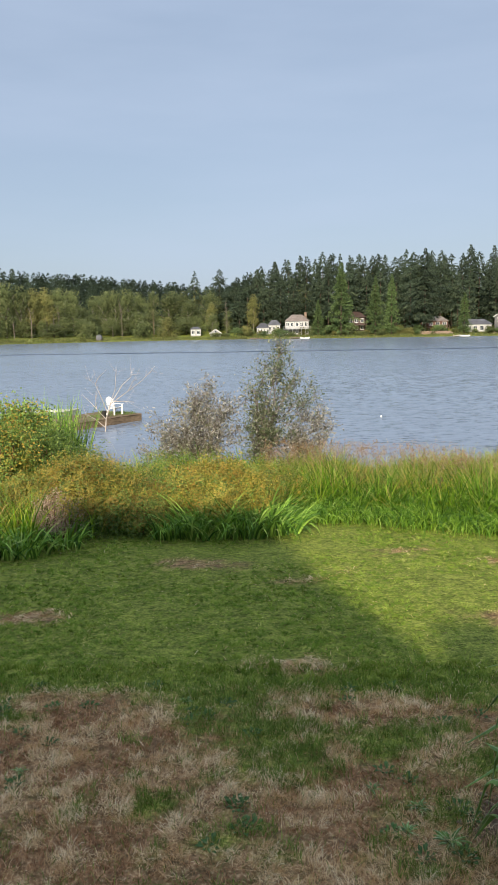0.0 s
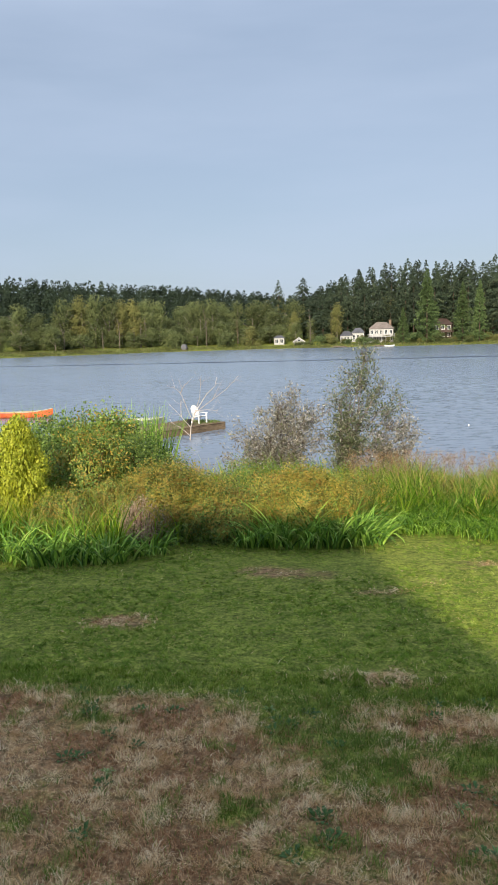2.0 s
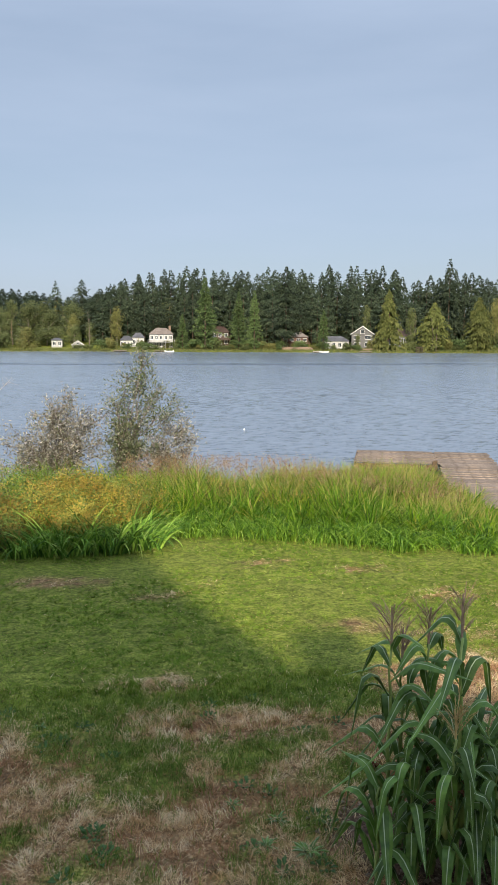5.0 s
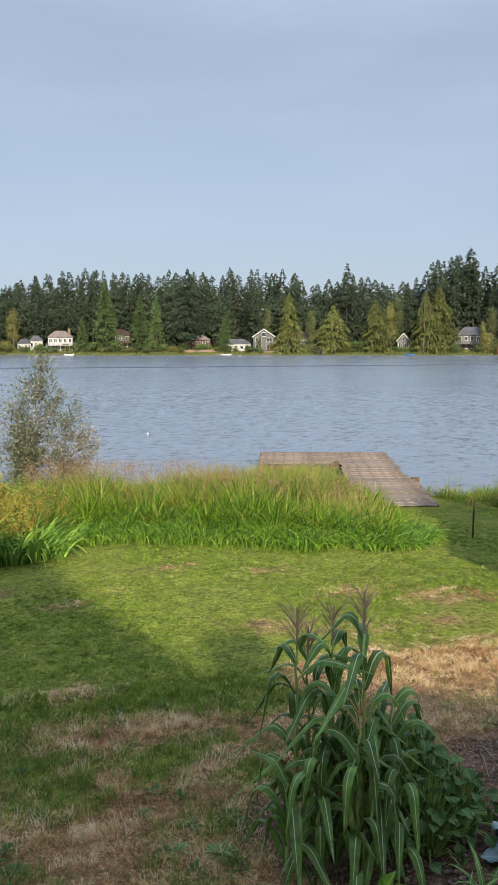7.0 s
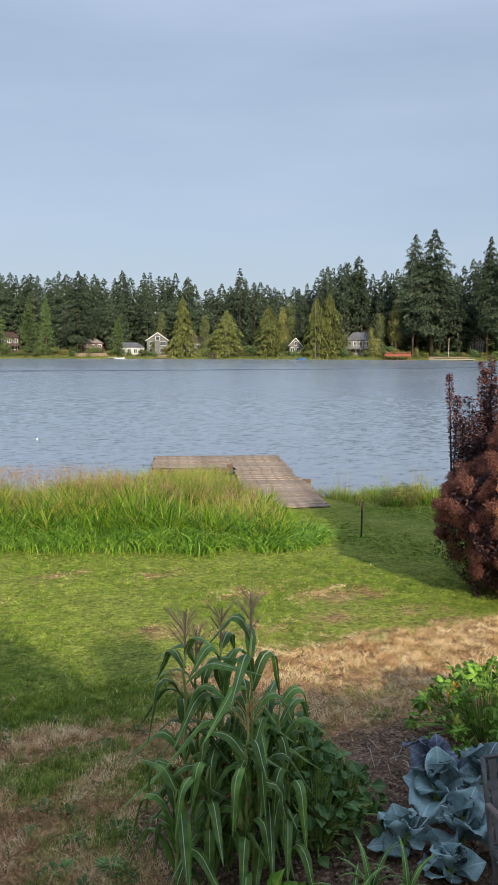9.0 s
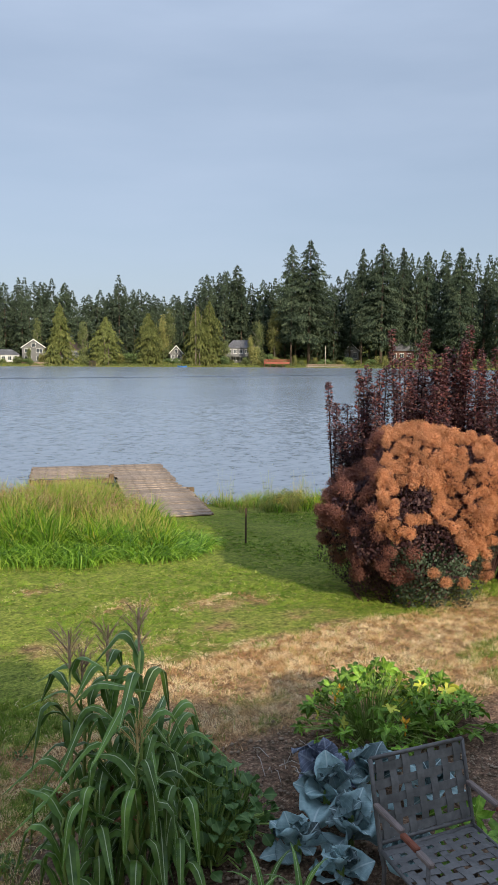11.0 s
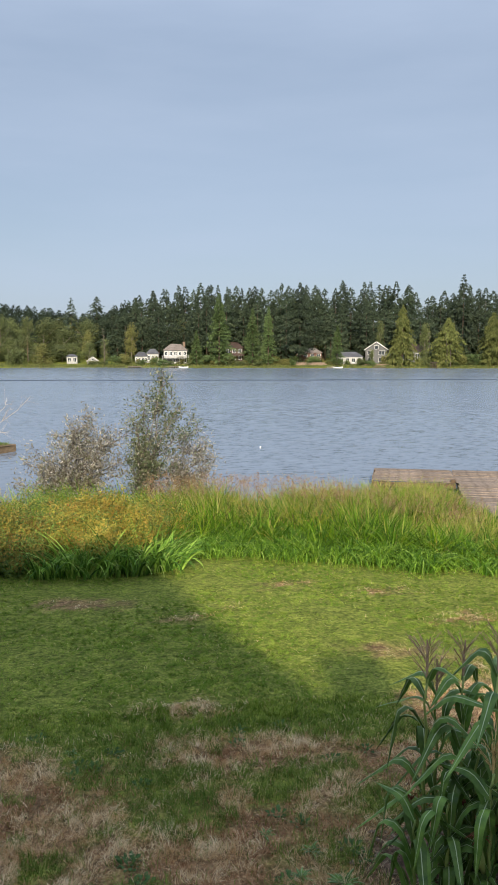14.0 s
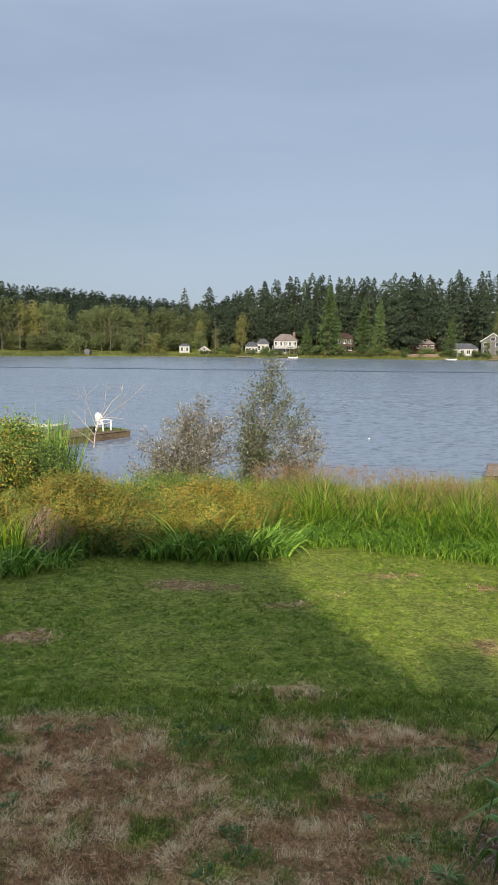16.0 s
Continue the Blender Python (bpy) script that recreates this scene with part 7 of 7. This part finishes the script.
def build_garden_chair():
    """A metal garden chair whose back and seat are woven from wide grey straps."""
    STRAP = plain("grey_strap", (0.1, 0.096, 0.095), (0.15, 0.145, 0.14), 25.0, 0.6, 0.35, bump=0.1)
    TUBE_PAINT = plain("grey_tube", (0.09, 0.085, 0.085), (0.15, 0.14, 0.135), 25.0, 0.5, 0.4, 0.3, bump=0.1)
    ARM = plain("worn_armrest", (0.13, 0.1, 0.09), (0.26, 0.2, 0.18), 9.0, 0.7, 0.3, stretch=(8, 1, 8))
    RUST = plain("rusty_armrest", (0.16, 0.05, 0.03), (0.28, 0.1, 0.06), 14.0, 0.85, 0.2)
    m = frame_of(3.69, 3.2, float(lawn_z(3.69, 3.2)), 0.98, -0.2)
    ch = thing("garden_chair", m, "grey strap-woven metal garden chair with worn armrests", "chair")
    W, tilt = 0.36, radians(16)

    def back(x, h, off=0.0):
        return Vector((x, 0.03 + h * math.sin(tilt) + off, 0.40 + h * math.cos(tilt)))

    for s in (-1, 1):
        bm = bmesh.new()
        tube(bm, [(s * W, -0.02, 0.0), (s * W, -0.02, 0.3), back(s * W, 0.0), back(s * W, 0.3), back(s * W, 0.54)], 0.015, 10)
        part("rear_leg", bm, TUBE_PAINT, ch, "", None, True)
        bm = bmesh.new()
        tube(bm, [(s * W, -0.5, 0.0), (s * W, -0.47, 0.3), (s * W, -0.46, 0.60)], 0.014, 9)
        part("front_leg", bm, TUBE_PAINT, ch, "", None, True)
        bm = bmesh.new()
        tube(bm, [(s * W, -0.48, 0.37), (s * W, 0.04, 0.39)], 0.013, 9)
        part("seat_rail", bm, TUBE_PAINT, ch, "", None, True)
        for name, y0, y1, mat in (("armrest", 0.1, -0.2, ARM), ("armrest_patch", -0.2, -0.36, RUST), ("armrest_end", -0.36, -0.5, ARM)):
            bm = bmesh.new()
            box(bm, s * W - 0.021, s * W + 0.021, y1, y0, 0.6 + 0.06 * (y0 + 0.5), 0.632 + 0.06 * (y0 + 0.5), 0.007)
            part(name, bm, mat, ch, "rusty worn stretch of the armrest" if mat is RUST else "")
    for p, q in ((back(-W, 0.54), back(W, 0.54)), (back(-W, 0.03), back(W, 0.03)), (Vector((-W, -0.48, 0.37)), Vector((W, -0.48, 0.37))), (Vector((-W, 0.02, 0.385)), Vector((W, 0.02, 0.385)))):
        bm = bmesh.new()
        tube(bm, [p, q], 0.014, 9)
        part("cross_rail", bm, TUBE_PAINT, ch, "", None, True)

    def strap(pts, wide, ways, name):
        bm = bmesh.new()
        rows = [[bm.verts.new(p + o * wide / 2 + n * k) for k in (-0.0015, 0.0015) for o in (-ways[0], ways[0])] for p, n in pts]
        for a, b in zip(rows, rows[1:]):
            for i, j in ((0, 1), (1, 3), (3, 2), (2, 0)):
                bm.faces.new((a[i], a[j], b[j], b[i]))
        part(name, bm, STRAP, ch)

    bn = Vector((0, -math.cos(tilt), math.sin(tilt)))
    up_way = Vector((0, math.sin(tilt), math.cos(tilt)))
    for i in range(7):
        x = -W + 0.06 + i * 0.1
        strap([(back(x, 0.02 + 0.53 * k / 28) + bn * 0.005 * math.sin(math.pi * (k / 28 * 5.3 + i)), bn) for k in range(29)], 0.054, (Vector((1, 0, 0)),), "upright_strap")
    for j in range(5):
        h = 0.075 + j * 0.1
        strap([(back(-W + 2 * W * k / 28, h) - bn * 0.005 * math.sin(math.pi * (k / 28 * 7.2 + j)), bn) for k in range(29)], 0.054, (up_way,), "level_strap")
    sn = Vector((0, 0, 1))
    for i in range(7):
        x = -W + 0.06 + i * 0.1
        strap([(Vector((x, -0.48 + 0.5 * k / 24, 0.388 + 0.005 * math.sin(math.pi * (k / 24 * 7 + i)))), sn) for k in range(25)], 0.054, (Vector((1, 0, 0)),), "seat_strap")
    for j in range(6):
        y = -0.43 + j * 0.082
        strap([(Vector((-W + 2 * W * k / 24, y, 0.388 - 0.005 * math.sin(math.pi * (k / 24 * 7.4 + j)))), sn) for k in range(25)], 0.05, (Vector((0, 1, 0)),), "seat_strap")


build_garden_chair()


# ---------------------------------------------------------------- houses and jetties of the far shore
def siding(name, a, b):
    return plain(name, a, b, 1.5, 0.7, 0.3, bump=0.1, stretch=(0.2, 0.2, 6))


HOUSE_WHITE = siding("white_siding", (0.37, 0.37, 0.375), (0.46, 0.46, 0.46))
HOUSE_GREY = siding("grey_siding", (0.12, 0.12, 0.125), (0.18, 0.18, 0.185))
HOUSE_RED = siding("red_brown_siding", (0.095, 0.048, 0.038), (0.15, 0.08, 0.06))
HOUSE_BROWN = siding("dark_brown_siding", (0.06, 0.04, 0.035), (0.1, 0.065, 0.055))
ROOF_TAN = plain("tan_shingle", (0.19, 0.155, 0.135), (0.27, 0.23, 0.2), 2.0, 0.9, 0.1)
ROOF_GREY = plain("grey_shingle", (0.085, 0.088, 0.1), (0.15, 0.15, 0.165), 2.0, 0.9, 0.1)
PANE = plain("dark_pane", (0.03, 0.04, 0.05), (0.06, 0.075, 0.09), 1.0, 0.08, 0.6, bump=0.0)
TRIM = plain("white_trim", (0.72, 0.72, 0.7), (0.8, 0.8, 0.78), 2.0, 0.6)
STONE = plain("retaining_stone", (0.17, 0.12, 0.09), (0.32, 0.24, 0.185), 2.5, 0.9, 0.1, bump=0.5, dist=0.05)


def far_house(az0, az1, top, foot, past, wall, roof, label, gable=False, rows=2, cols=4, deck=False, chimney=False, rise=0.3, depth=9.0):
    """A lakeside house, its front to the water, by the azimuths of its sides and the elevations of its ridge and foot."""
    az = (az0 + az1) / 2
    r = float(shore_r(az)) + past
    x, y = r * math.sin(radians(az)), r * math.cos(radians(az))
    w = r * radians(az1 - az0)
    zg = float(land_z(x, y))
    z0 = min(zg, EYE + r * math.tan(radians(foot)))
    H = EYE + r * math.tan(radians(top)) - z0
    hb = H * (1 - rise)
    ob = thing("house", pose(x, y, z0, 0, 0, -az), label, "house", "houses on the far shore")
    bm = bmesh.new()
    box(bm, -w / 2, w / 2, 0, depth, -1.0, hb)
    if gable:
        a, b, c = (bm.verts.new(p) for p in ((-w / 2, 0, hb), (w / 2, 0, hb), (0, 0, H - 0.1)))
        bm.faces.new((a, b, c))
        a, b, c = (bm.verts.new(p) for p in ((-w / 2, depth, hb), (w / 2, depth, hb), (0, depth, H - 0.1)))
        bm.faces.new((a, c, b))
    part("wall", bm, wall, ob)
    bm = bmesh.new()
    o = 0.45
    if gable:
        pts = [(-w / 2 - o, -o, hb - 0.2), (0, -o, H), (w / 2 + o, -o, hb - 0.2), (-w / 2 - o, depth + o, hb - 0.2), (0, depth + o, H), (w / 2 + o, depth + o, hb - 0.2)]
        vs = [bm.verts.new(p) for p in pts] + [bm.verts.new((p[0], p[1], p[2] - 0.22)) for p in pts]
        for f in ((0, 1, 4, 3), (1, 2, 5, 4), (6, 9, 10, 7), (7, 10, 11, 8), (0, 6, 7, 1), (1, 7, 8, 2), (3, 4, 10, 9), (4, 5, 11, 10), (0, 3, 9, 6), (2, 8, 11, 5)):
            bm.faces.new([vs[k] for k in f])
    else:
        k = min(w, depth) * 0.3
        pts = [(-w / 2 - o, -o, hb), (w / 2 + o, -o, hb), (w / 2 + o, depth + o, hb), (-w / 2 - o, depth + o, hb), (-w / 2 + k, depth / 2, H), (w / 2 - k, depth / 2, H)]
        vs = [bm.verts.new(p) for p in pts]
        for f in ((0, 1, 5, 4), (1, 2, 5), (2, 3, 4, 5), (3, 0, 4), (3, 2, 1, 0)):
            bm.faces.new([vs[q] for q in f])
    part("roof", bm, roof, ob)
    ww, hh = w / cols * 0.52, hb / rows * 0.52
    for i in range(rows):
        for j in range(cols):
            cx, cz = -w / 2 + (j + 0.5) * w / cols, hb * (i + 0.52) / rows
            bm = bmesh.new()
            for x0, x1, za, zb in ((-ww / 2 - 0.1, ww / 2 + 0.1, hh / 2, hh / 2 + 0.12), (-ww / 2 - 0.1, ww / 2 + 0.1, -hh / 2 - 0.12, -hh / 2), (-ww / 2 - 0.1, -ww / 2, -hh / 2, hh / 2), (ww / 2, ww / 2 + 0.1, -hh / 2, hh / 2), (-0.04, 0.04, -hh / 2, hh / 2)):
                box(bm, x0, x1, -0.07, 0.02, za, zb)
            win = part("window", bm, TRIM, ob, "", pose(cx, 0, cz))
            bm = bmesh.new()
            box(bm, -ww / 2, ww / 2, -0.02, 0.0, -hh / 2, hh / 2)
            part("pane", bm, PANE, win)
    if gable:
        bm = bmesh.new()
        ha, hz, wa = hb + 0.15, hb + (H - hb) * 0.5, w * 0.09
        for x0, x1, za, zb in ((-wa - 0.1, wa + 0.1, hz, hz + 0.12), (-wa - 0.1, wa + 0.1, ha - 0.12, ha), (-wa - 0.1, -wa, ha, hz), (wa, wa + 0.1, ha, hz)):
            box(bm, x0, x1, -0.07, 0.02, za, zb)
        win = part("window", bm, TRIM, ob)
        bm = bmesh.new()
        box(bm, -wa, wa, -0.02, 0.0, ha, hz)
        part("pane", bm, PANE, win)
        for s in (-1, 1):
            bm = bmesh.new()
            tube(bm, [(s * (w / 2 + o), -o - 0.04, hb - 0.22), (0, -o - 0.04, H - 0.02)], 0.14, 4)
            part("bargeboard", bm, TRIM, ob)
    if deck:
        bm = bmesh.new()
        box(bm, -w / 2 - 0.6, w / 2 + 0.6, -3.2, -0.01, hb * 0.42, hb * 0.42 + 0.2)
        d = part("deck", bm, wall, ob)
        for j in range(7):
            bm = bmesh.new()
            xx = -w / 2 - 0.5 + j * (w + 1.0) / 6
            tube(bm, [(xx, -3.1, -1.0), (xx, -3.1, hb * 0.42 + 1.1)], 0.08, 5)
            part("post", bm, wall, d)
        bm = bmesh.new()
        box(bm, -w / 2 - 0.6, w / 2 + 0.6, -3.17, -3.07, hb * 0.42 + 1.0, hb * 0.42 + 1.1)
        part("railing", bm, wall, d)
    if chimney:
        bm = bmesh.new()
        box(bm, w * 0.32, w * 0.32 + 1.0, depth * 0.4, depth * 0.4 + 1.0, hb - 0.5, H + 0.9)
        part("chimney", bm, STONE, ob)
    return ob


far_house(2.85, 4.58, 0.86, -0.45, 12, HOUSE_WHITE, ROOF_TAN, "large white two-storey house with a tan hip roof", rows=2, cols=5, deck=True, chimney=True, rise=0.32)
far_house(1.6, 2.47, 0.5, -0.2, 20, HOUSE_WHITE, ROOF_GREY, "white cottage with grey roof beside the large house", gable=False, rows=1, cols=3, rise=0.35)
far_house(0.73, 1.66, 0.27, -0.3, 18, HOUSE_WHITE, ROOF_GREY, "low white cottage with a grey roof", rows=1, cols=4, rise=0.4)
far_house(-4.18, -3.42, 0.1, -0.55, 14, HOUSE_WHITE, ROOF_GREY, "small white shore cabin under the trees", gable=False, rows=1, cols=2, rise=0.25)
far_house(-2.72, -1.94, -0.09, -0.75, 8, HOUSE_WHITE, ROOF_GREY, "small white gabled boathouse at the water", gable=True, rows=1, cols=2, rise=0.45)
far_house(12.7, 14.62, 0.55, -0.5, 13, HOUSE_RED, ROOF_TAN, "red-brown house with a wide deck above a stone wall", rows=2, cols=4, deck=True, rise=0.3)
far_house(7.45, 8.72, 1.0, 0.0, 30, HOUSE_BROWN, HOUSE_BROWN, "dark red-brown house half hidden by firs", rows=2, cols=3, deck=True, rise=0.3)
far_house(15.43, 17.62, 0.28, -0.45, 12, HOUSE_WHITE, ROOF_GREY, "low white lakeside house with a grey roof", rows=1, cols=5, rise=0.4)
far_house(17.81, 19.4, 1.01, -0.35, 16, HOUSE_GREY, ROOF_GREY, "grey gabled house with white trim", gable=True, rows=2, cols=2, rise=0.35)
far_house(19.42, 22.3, 0.85, 0.0, 24, HOUSE_GREY, HOUSE_BROWN, "long dark house wing behind a cedar", rows=1, cols=6, rise=0.4)
far_house(28.4, 29.3, 0.69, -0.3, 16, HOUSE_GREY, ROOF_GREY, "small grey gabled cabin", gable=True, rows=1, cols=2, rise=0.45)
far_house(32.6, 34.72, 1.13, -0.25, 18, HOUSE_GREY, ROOF_GREY, "grey and white two-storey lake house", gable=False, rows=2, cols=5, deck=True, rise=0.35)
far_house(41.35, 42.4, 0.92, 0.1, 36, HOUSE_GREY, ROOF_GREY, "small grey cabin among tall firs", gable=True, rows=1, cols=2, rise=0.4)
far_house(44.72, 46.86, 1.29, 0.1, 26, HOUSE_RED, ROOF_GREY, "red-brown house with a grey roof", gable=False, rows=1, cols=4, rise=0.5)


def shore_platform(az0, az1, z, past, mat, label, name="jetty", deep=3.0, rail=False):
    az = (az0 + az1) / 2
    r = float(shore_r(az)) + past
    w = r * radians(az1 - az0)
    ob = thing(name, pose(r * math.sin(radians(az)), r * math.cos(radians(az)), z, 0, 0, -az), label, name.replace("_", " "), "jetties of the far shore")
    bm = bmesh.new()
    box(bm, -w / 2, w / 2, 0, deep, -0.15, 0.0)
    part("platform", bm, mat, ob)
    for j in range(5):
        for yy in (0.2, deep - 0.2):
            bm = bmesh.new()
            xx = -w / 2 + 0.15 + j * (w - 0.3) / 4
            tube(bm, [(xx, yy, -z - 1.2), (xx, yy, 0.9 if rail else -0.01)], 0.09, 5)
            part("post", bm, mat, ob)
    if rail:
        bm = bmesh.new()
        box(bm, -w / 2, w / 2, 0.14, 0.24, 0.85, 0.95)
        box(bm, -w / 2, w / 2, 0.16, 0.22, 0.45, 0.55)
        part("railing", bm, mat, ob)
        for j in range(24):
            bm = bmesh.new()
            xx = -w / 2 + 0.2 + j * (w - 0.4) / 23
            box(bm, xx - 0.06, xx + 0.06, 0.1, 0.14, 0.02, 0.85)
            part("baluster", bm, mat, ob)
        bm = bmesh.new()
        box(bm, -w / 2, w / 2, -0.06, -0.005, -0.85, 0.0)
        part("fascia", bm, mat, ob)


RED_STAIN = plain("red_stain", (0.2, 0.055, 0.035), (0.3, 0.09, 0.06), 2.0, 0.7, 0.3)
shore_platform(35.4, 37.3, 2.3, -3, RED_STAIN, "red-stained deck with railing above the water", "shore_deck", 4.0, True)
shore_platform(38.7, 41.8, 0.5, -4, BLEACHED, "long pale jetty at the far shore", deep=2.0)
shore_platform(0.2, 1.2, 0.45, -5, DECKWOOD, "small wooden jetty at the far shore", deep=6.0)
shore_platform(3.2, 3.9, 0.45, -4, DECKWOOD, "small pale jetty below the white house", deep=5.0)
shore_platform(15.0, 16.2, 0.45, -4, BLEACHED, "pale jetty below the low house", deep=4.0)
shore_platform(18.4, 19.3, 0.5, -4, DECKWOOD, "wooden jetty below the gabled house", deep=4.0)
shore_platform(22.5, 23.0, 2.2, -2, HOUSE_BROWN, "small dark boat shelter at the waterline", "boat_shelter", 4.0)


def far_wall(az0, az1, h, past, label):
    az = (az0 + az1) / 2
    r = float(shore_r(az)) + past
    w = r * radians(az1 - az0)
    x, y = r * math.sin(radians(az)), r * math.cos(radians(az))
    wl_ob = thing("retaining_wall", pose(x, y, float(land_z(x, y)) - 0.5, 0, 0, -az), label, "wall", "retaining walls")
    n, rows = max(4, int(w / 1.4)), max(2, int(h / 0.6))
    bm = bmesh.new()
    box(bm, -0.68, 0.68, -0.3, 0.3, -0.28, 0.28, 0.05)
    stone = bm_mesh("stone", bm)
    for i in range(rows):
        for j in range(n):
            part("stone", stone, STONE, wl_ob, "", pose(-w / 2 + (j + 0.5 + 0.5 * (i % 2)) * 1.4, 0.1 * i + random.uniform(-0.06, 0.06), 0.3 + i * 0.58))


far_wall(12.5, 14.9, 1.8, 5, "stepped stone retaining wall below the red-brown house")
far_wall(17.6, 19.6, 1.2, 5, "low stone retaining wall below the grey house")
far_wall(38.5, 41.5, 0.9, 3, "low stone wall along the far shore")


def far_bits():
    BOAT_BLUE = plain("blue_tarp", (0.03, 0.12, 0.35), (0.05, 0.18, 0.45), 3.0, 0.6)
    for az, mat, label in ((4.3, TRIM, "small white boat at the far shore"), (15.8, TRIM, "white motor boat at the far shore"), (29.3, BOAT_BLUE, "blue-covered boat at the far shore")):
        r = float(shore_r(az)) - 6
        ob = thing("moored_boat", pose(r * math.sin(radians(az)), r * math.cos(radians(az)), -0.15, 0, 0, -az + random.uniform(-12, 12)), label, "boat", "boats on the far shore")
        bm, rows = hull(3.8, 1.5, 0.6, 0.25, 11, 7)
        part("hull", bm, mat, ob, "", None, True)
        bm = bmesh.new()
        box(bm, -1.1, 1.2, -0.5, 0.5, 0.45, 0.6, 0.06)
        part("cover", bm, mat, ob)
        bm = bmesh.new()
        box(bm, -0.4, 0.0, -0.4, 0.4, 0.6, 0.95, 0.06)
        part("windscreen", bm, PANE, ob)
    for az, top, past, label in ((-6.9, 1.35, 12, "bare pale pole standing in the marsh"), (39.95, 0.75, 3, "tall pale lamp pole on the far shore")):
        r = float(shore_r(az)) + past
        x, y = r * math.sin(radians(az)), r * math.cos(radians(az))
        z = float(land_z(x, y))
        ob = thing("shore_pole", pose(x, y, z), label, "pole")
        bm = bmesh.new()
        h = EYE + r * math.tan(radians(top)) - z
        tube(bm, [(0, 0, -0.5), (0, 0, h)], [0.13, 0.1], 7)
        part("pole", bm, OLDWOOD if az < 0 else BLEACHED, ob)
    # bare snags among the marsh trees and in front of the double cedar
    snags = ((-15.6, 1.6, 22, 0.3), (-14.0, 1.3, 22, 0.25), (-13.7, 1.7, 24, 0.25), (-9.2, 2.2, 20, 0.25), (-16.8, 0.8, 20, 0.3), (-19.6, 1.0, 20, 0.3), (30.3, 3.7, 2, 0.35), (30.6, 2.9, 2, 0.3), (23.6, 1.6, 2, 0.3), (23.9, 1.2, 2, 0.25), (-1.5, 2.0, 18, 0.25))
    for k, (az, top, past, r0) in enumerate(snags):
        rr = np.random.default_rng(500 + k)
        r = float(shore_r(az)) + past
        x, y = r * math.sin(radians(az)), r * math.cos(radians(az))
        z = float(land_z(x, y))
        h = EYE + r * math.tan(radians(top)) - z
        ob = thing("dead_snag", pose(x, y, z), "bare pale dead tree on the far shore", "tree", "dead trees of the far shore")
        bm = bmesh.new()
        tube(bm, [(0, 0, -0.5), (rr.normal() * 0.3, 0, h * 0.5), (rr.normal() * 0.5, 0, h)], [r0 * 0.7, r0 * 0.5, 0.05], 6)
        part("trunk", bm, GREY_BARK, ob)
        for i in range(12):
            bm = bmesh.new()
            zz, a = h * rr.uniform(0.25, 0.95), rr.uniform(0, 6.28)
            L = rr.uniform(0.8, 2.2) * (1.2 - zz / h)
            tube(bm, [(0, 0, zz), (L * math.cos(a) * 0.6, L * math.sin(a) * 0.6, zz - 0.1), (L * math.cos(a), L * math.sin(a), zz + rr.uniform(-0.6, 0.5))], [0.09, 0.06, 0.03], 4)
            part("branch", bm, GREY_BARK, ob)
    # marsh grass along the left-hand waterline
    r = np.random.default_rng(520)
    n = 26000
    az = r.uniform(-40, 0, n)
    rad = shore_r(az) + r.uniform(-0.5, 17, n) * np.clip(-az / 12, 0.25, 1)
    x, y = rad * np.sin(np.radians(az)), rad * np.cos(np.radians(az))
    me = quick_mesh("marsh_grass", *blades(np.column_stack([x, y, land_z(x, y)]), r.uniform(0.2, 0.75, n), 0.35, r.uniform(0, 6.28, n), r.uniform(0, 0.5, n), r.uniform(0, 0.6, n), 2, r))
    single("marsh_grass", me, MARSH, "bright green marsh grass along the far waterline", "grass", "stuff")
    n = 14000
    az = r.uniform(0, 58, n)
    rad = shore_r(az) + r.uniform(-0.5, 10, n)
    x, y = rad * np.sin(np.radians(az)), rad * np.cos(np.radians(az))
    me = quick_mesh("shore_grass", *blades(np.column_stack([x, y, land_z(x, y)]), r.uniform(0.2, 0.7, n), 0.4, r.uniform(0, 6.28, n), r.uniform(0, 0.5, n), r.uniform(0, 0.6, n), 2, r))
    single("shore_grass", me, SHORE_GREEN, "green grass along the far gardens", "grass", "stuff")
    hut = thing("marsh_hut", at_az(-10.9, 1.5), "tiny dark hut at the marsh edge", "hut")
    bm = bmesh.new()
    box(bm, -1.1, 1.1, 0, 2, -0.6, 1.4)
    part("wall", bm, HOUSE_BROWN, hut)
    bm = bmesh.new()
    tube(bm, [(0, -0.2, 1.3), (0, 2.2, 1.3)], 1.2, 8)
    part("roof", bm, ROOF_GREY, hut)
    bm = bmesh.new()
    box(bm, -0.6, 0.6, -0.05, -0.01, -0.4, 1.2)
    part("door", bm, HOUSE_BROWN, hut)


SHORE_GREEN = leafy("garden_blade", [(0.0, (0.05, 0.07, 0.02)), (0.6, (0.11, 0.135, 0.04)), (1.0, (0.24, 0.22, 0.08))])
MARSH = leafy("marsh_blade", [(0.0, (0.07, 0.09, 0.025)), (0.6, (0.15, 0.19, 0.045)), (1.0, (0.3, 0.29, 0.1))], patch=(0.55, 0.5, 0.5), patch_scale=0.08)
far_bits()
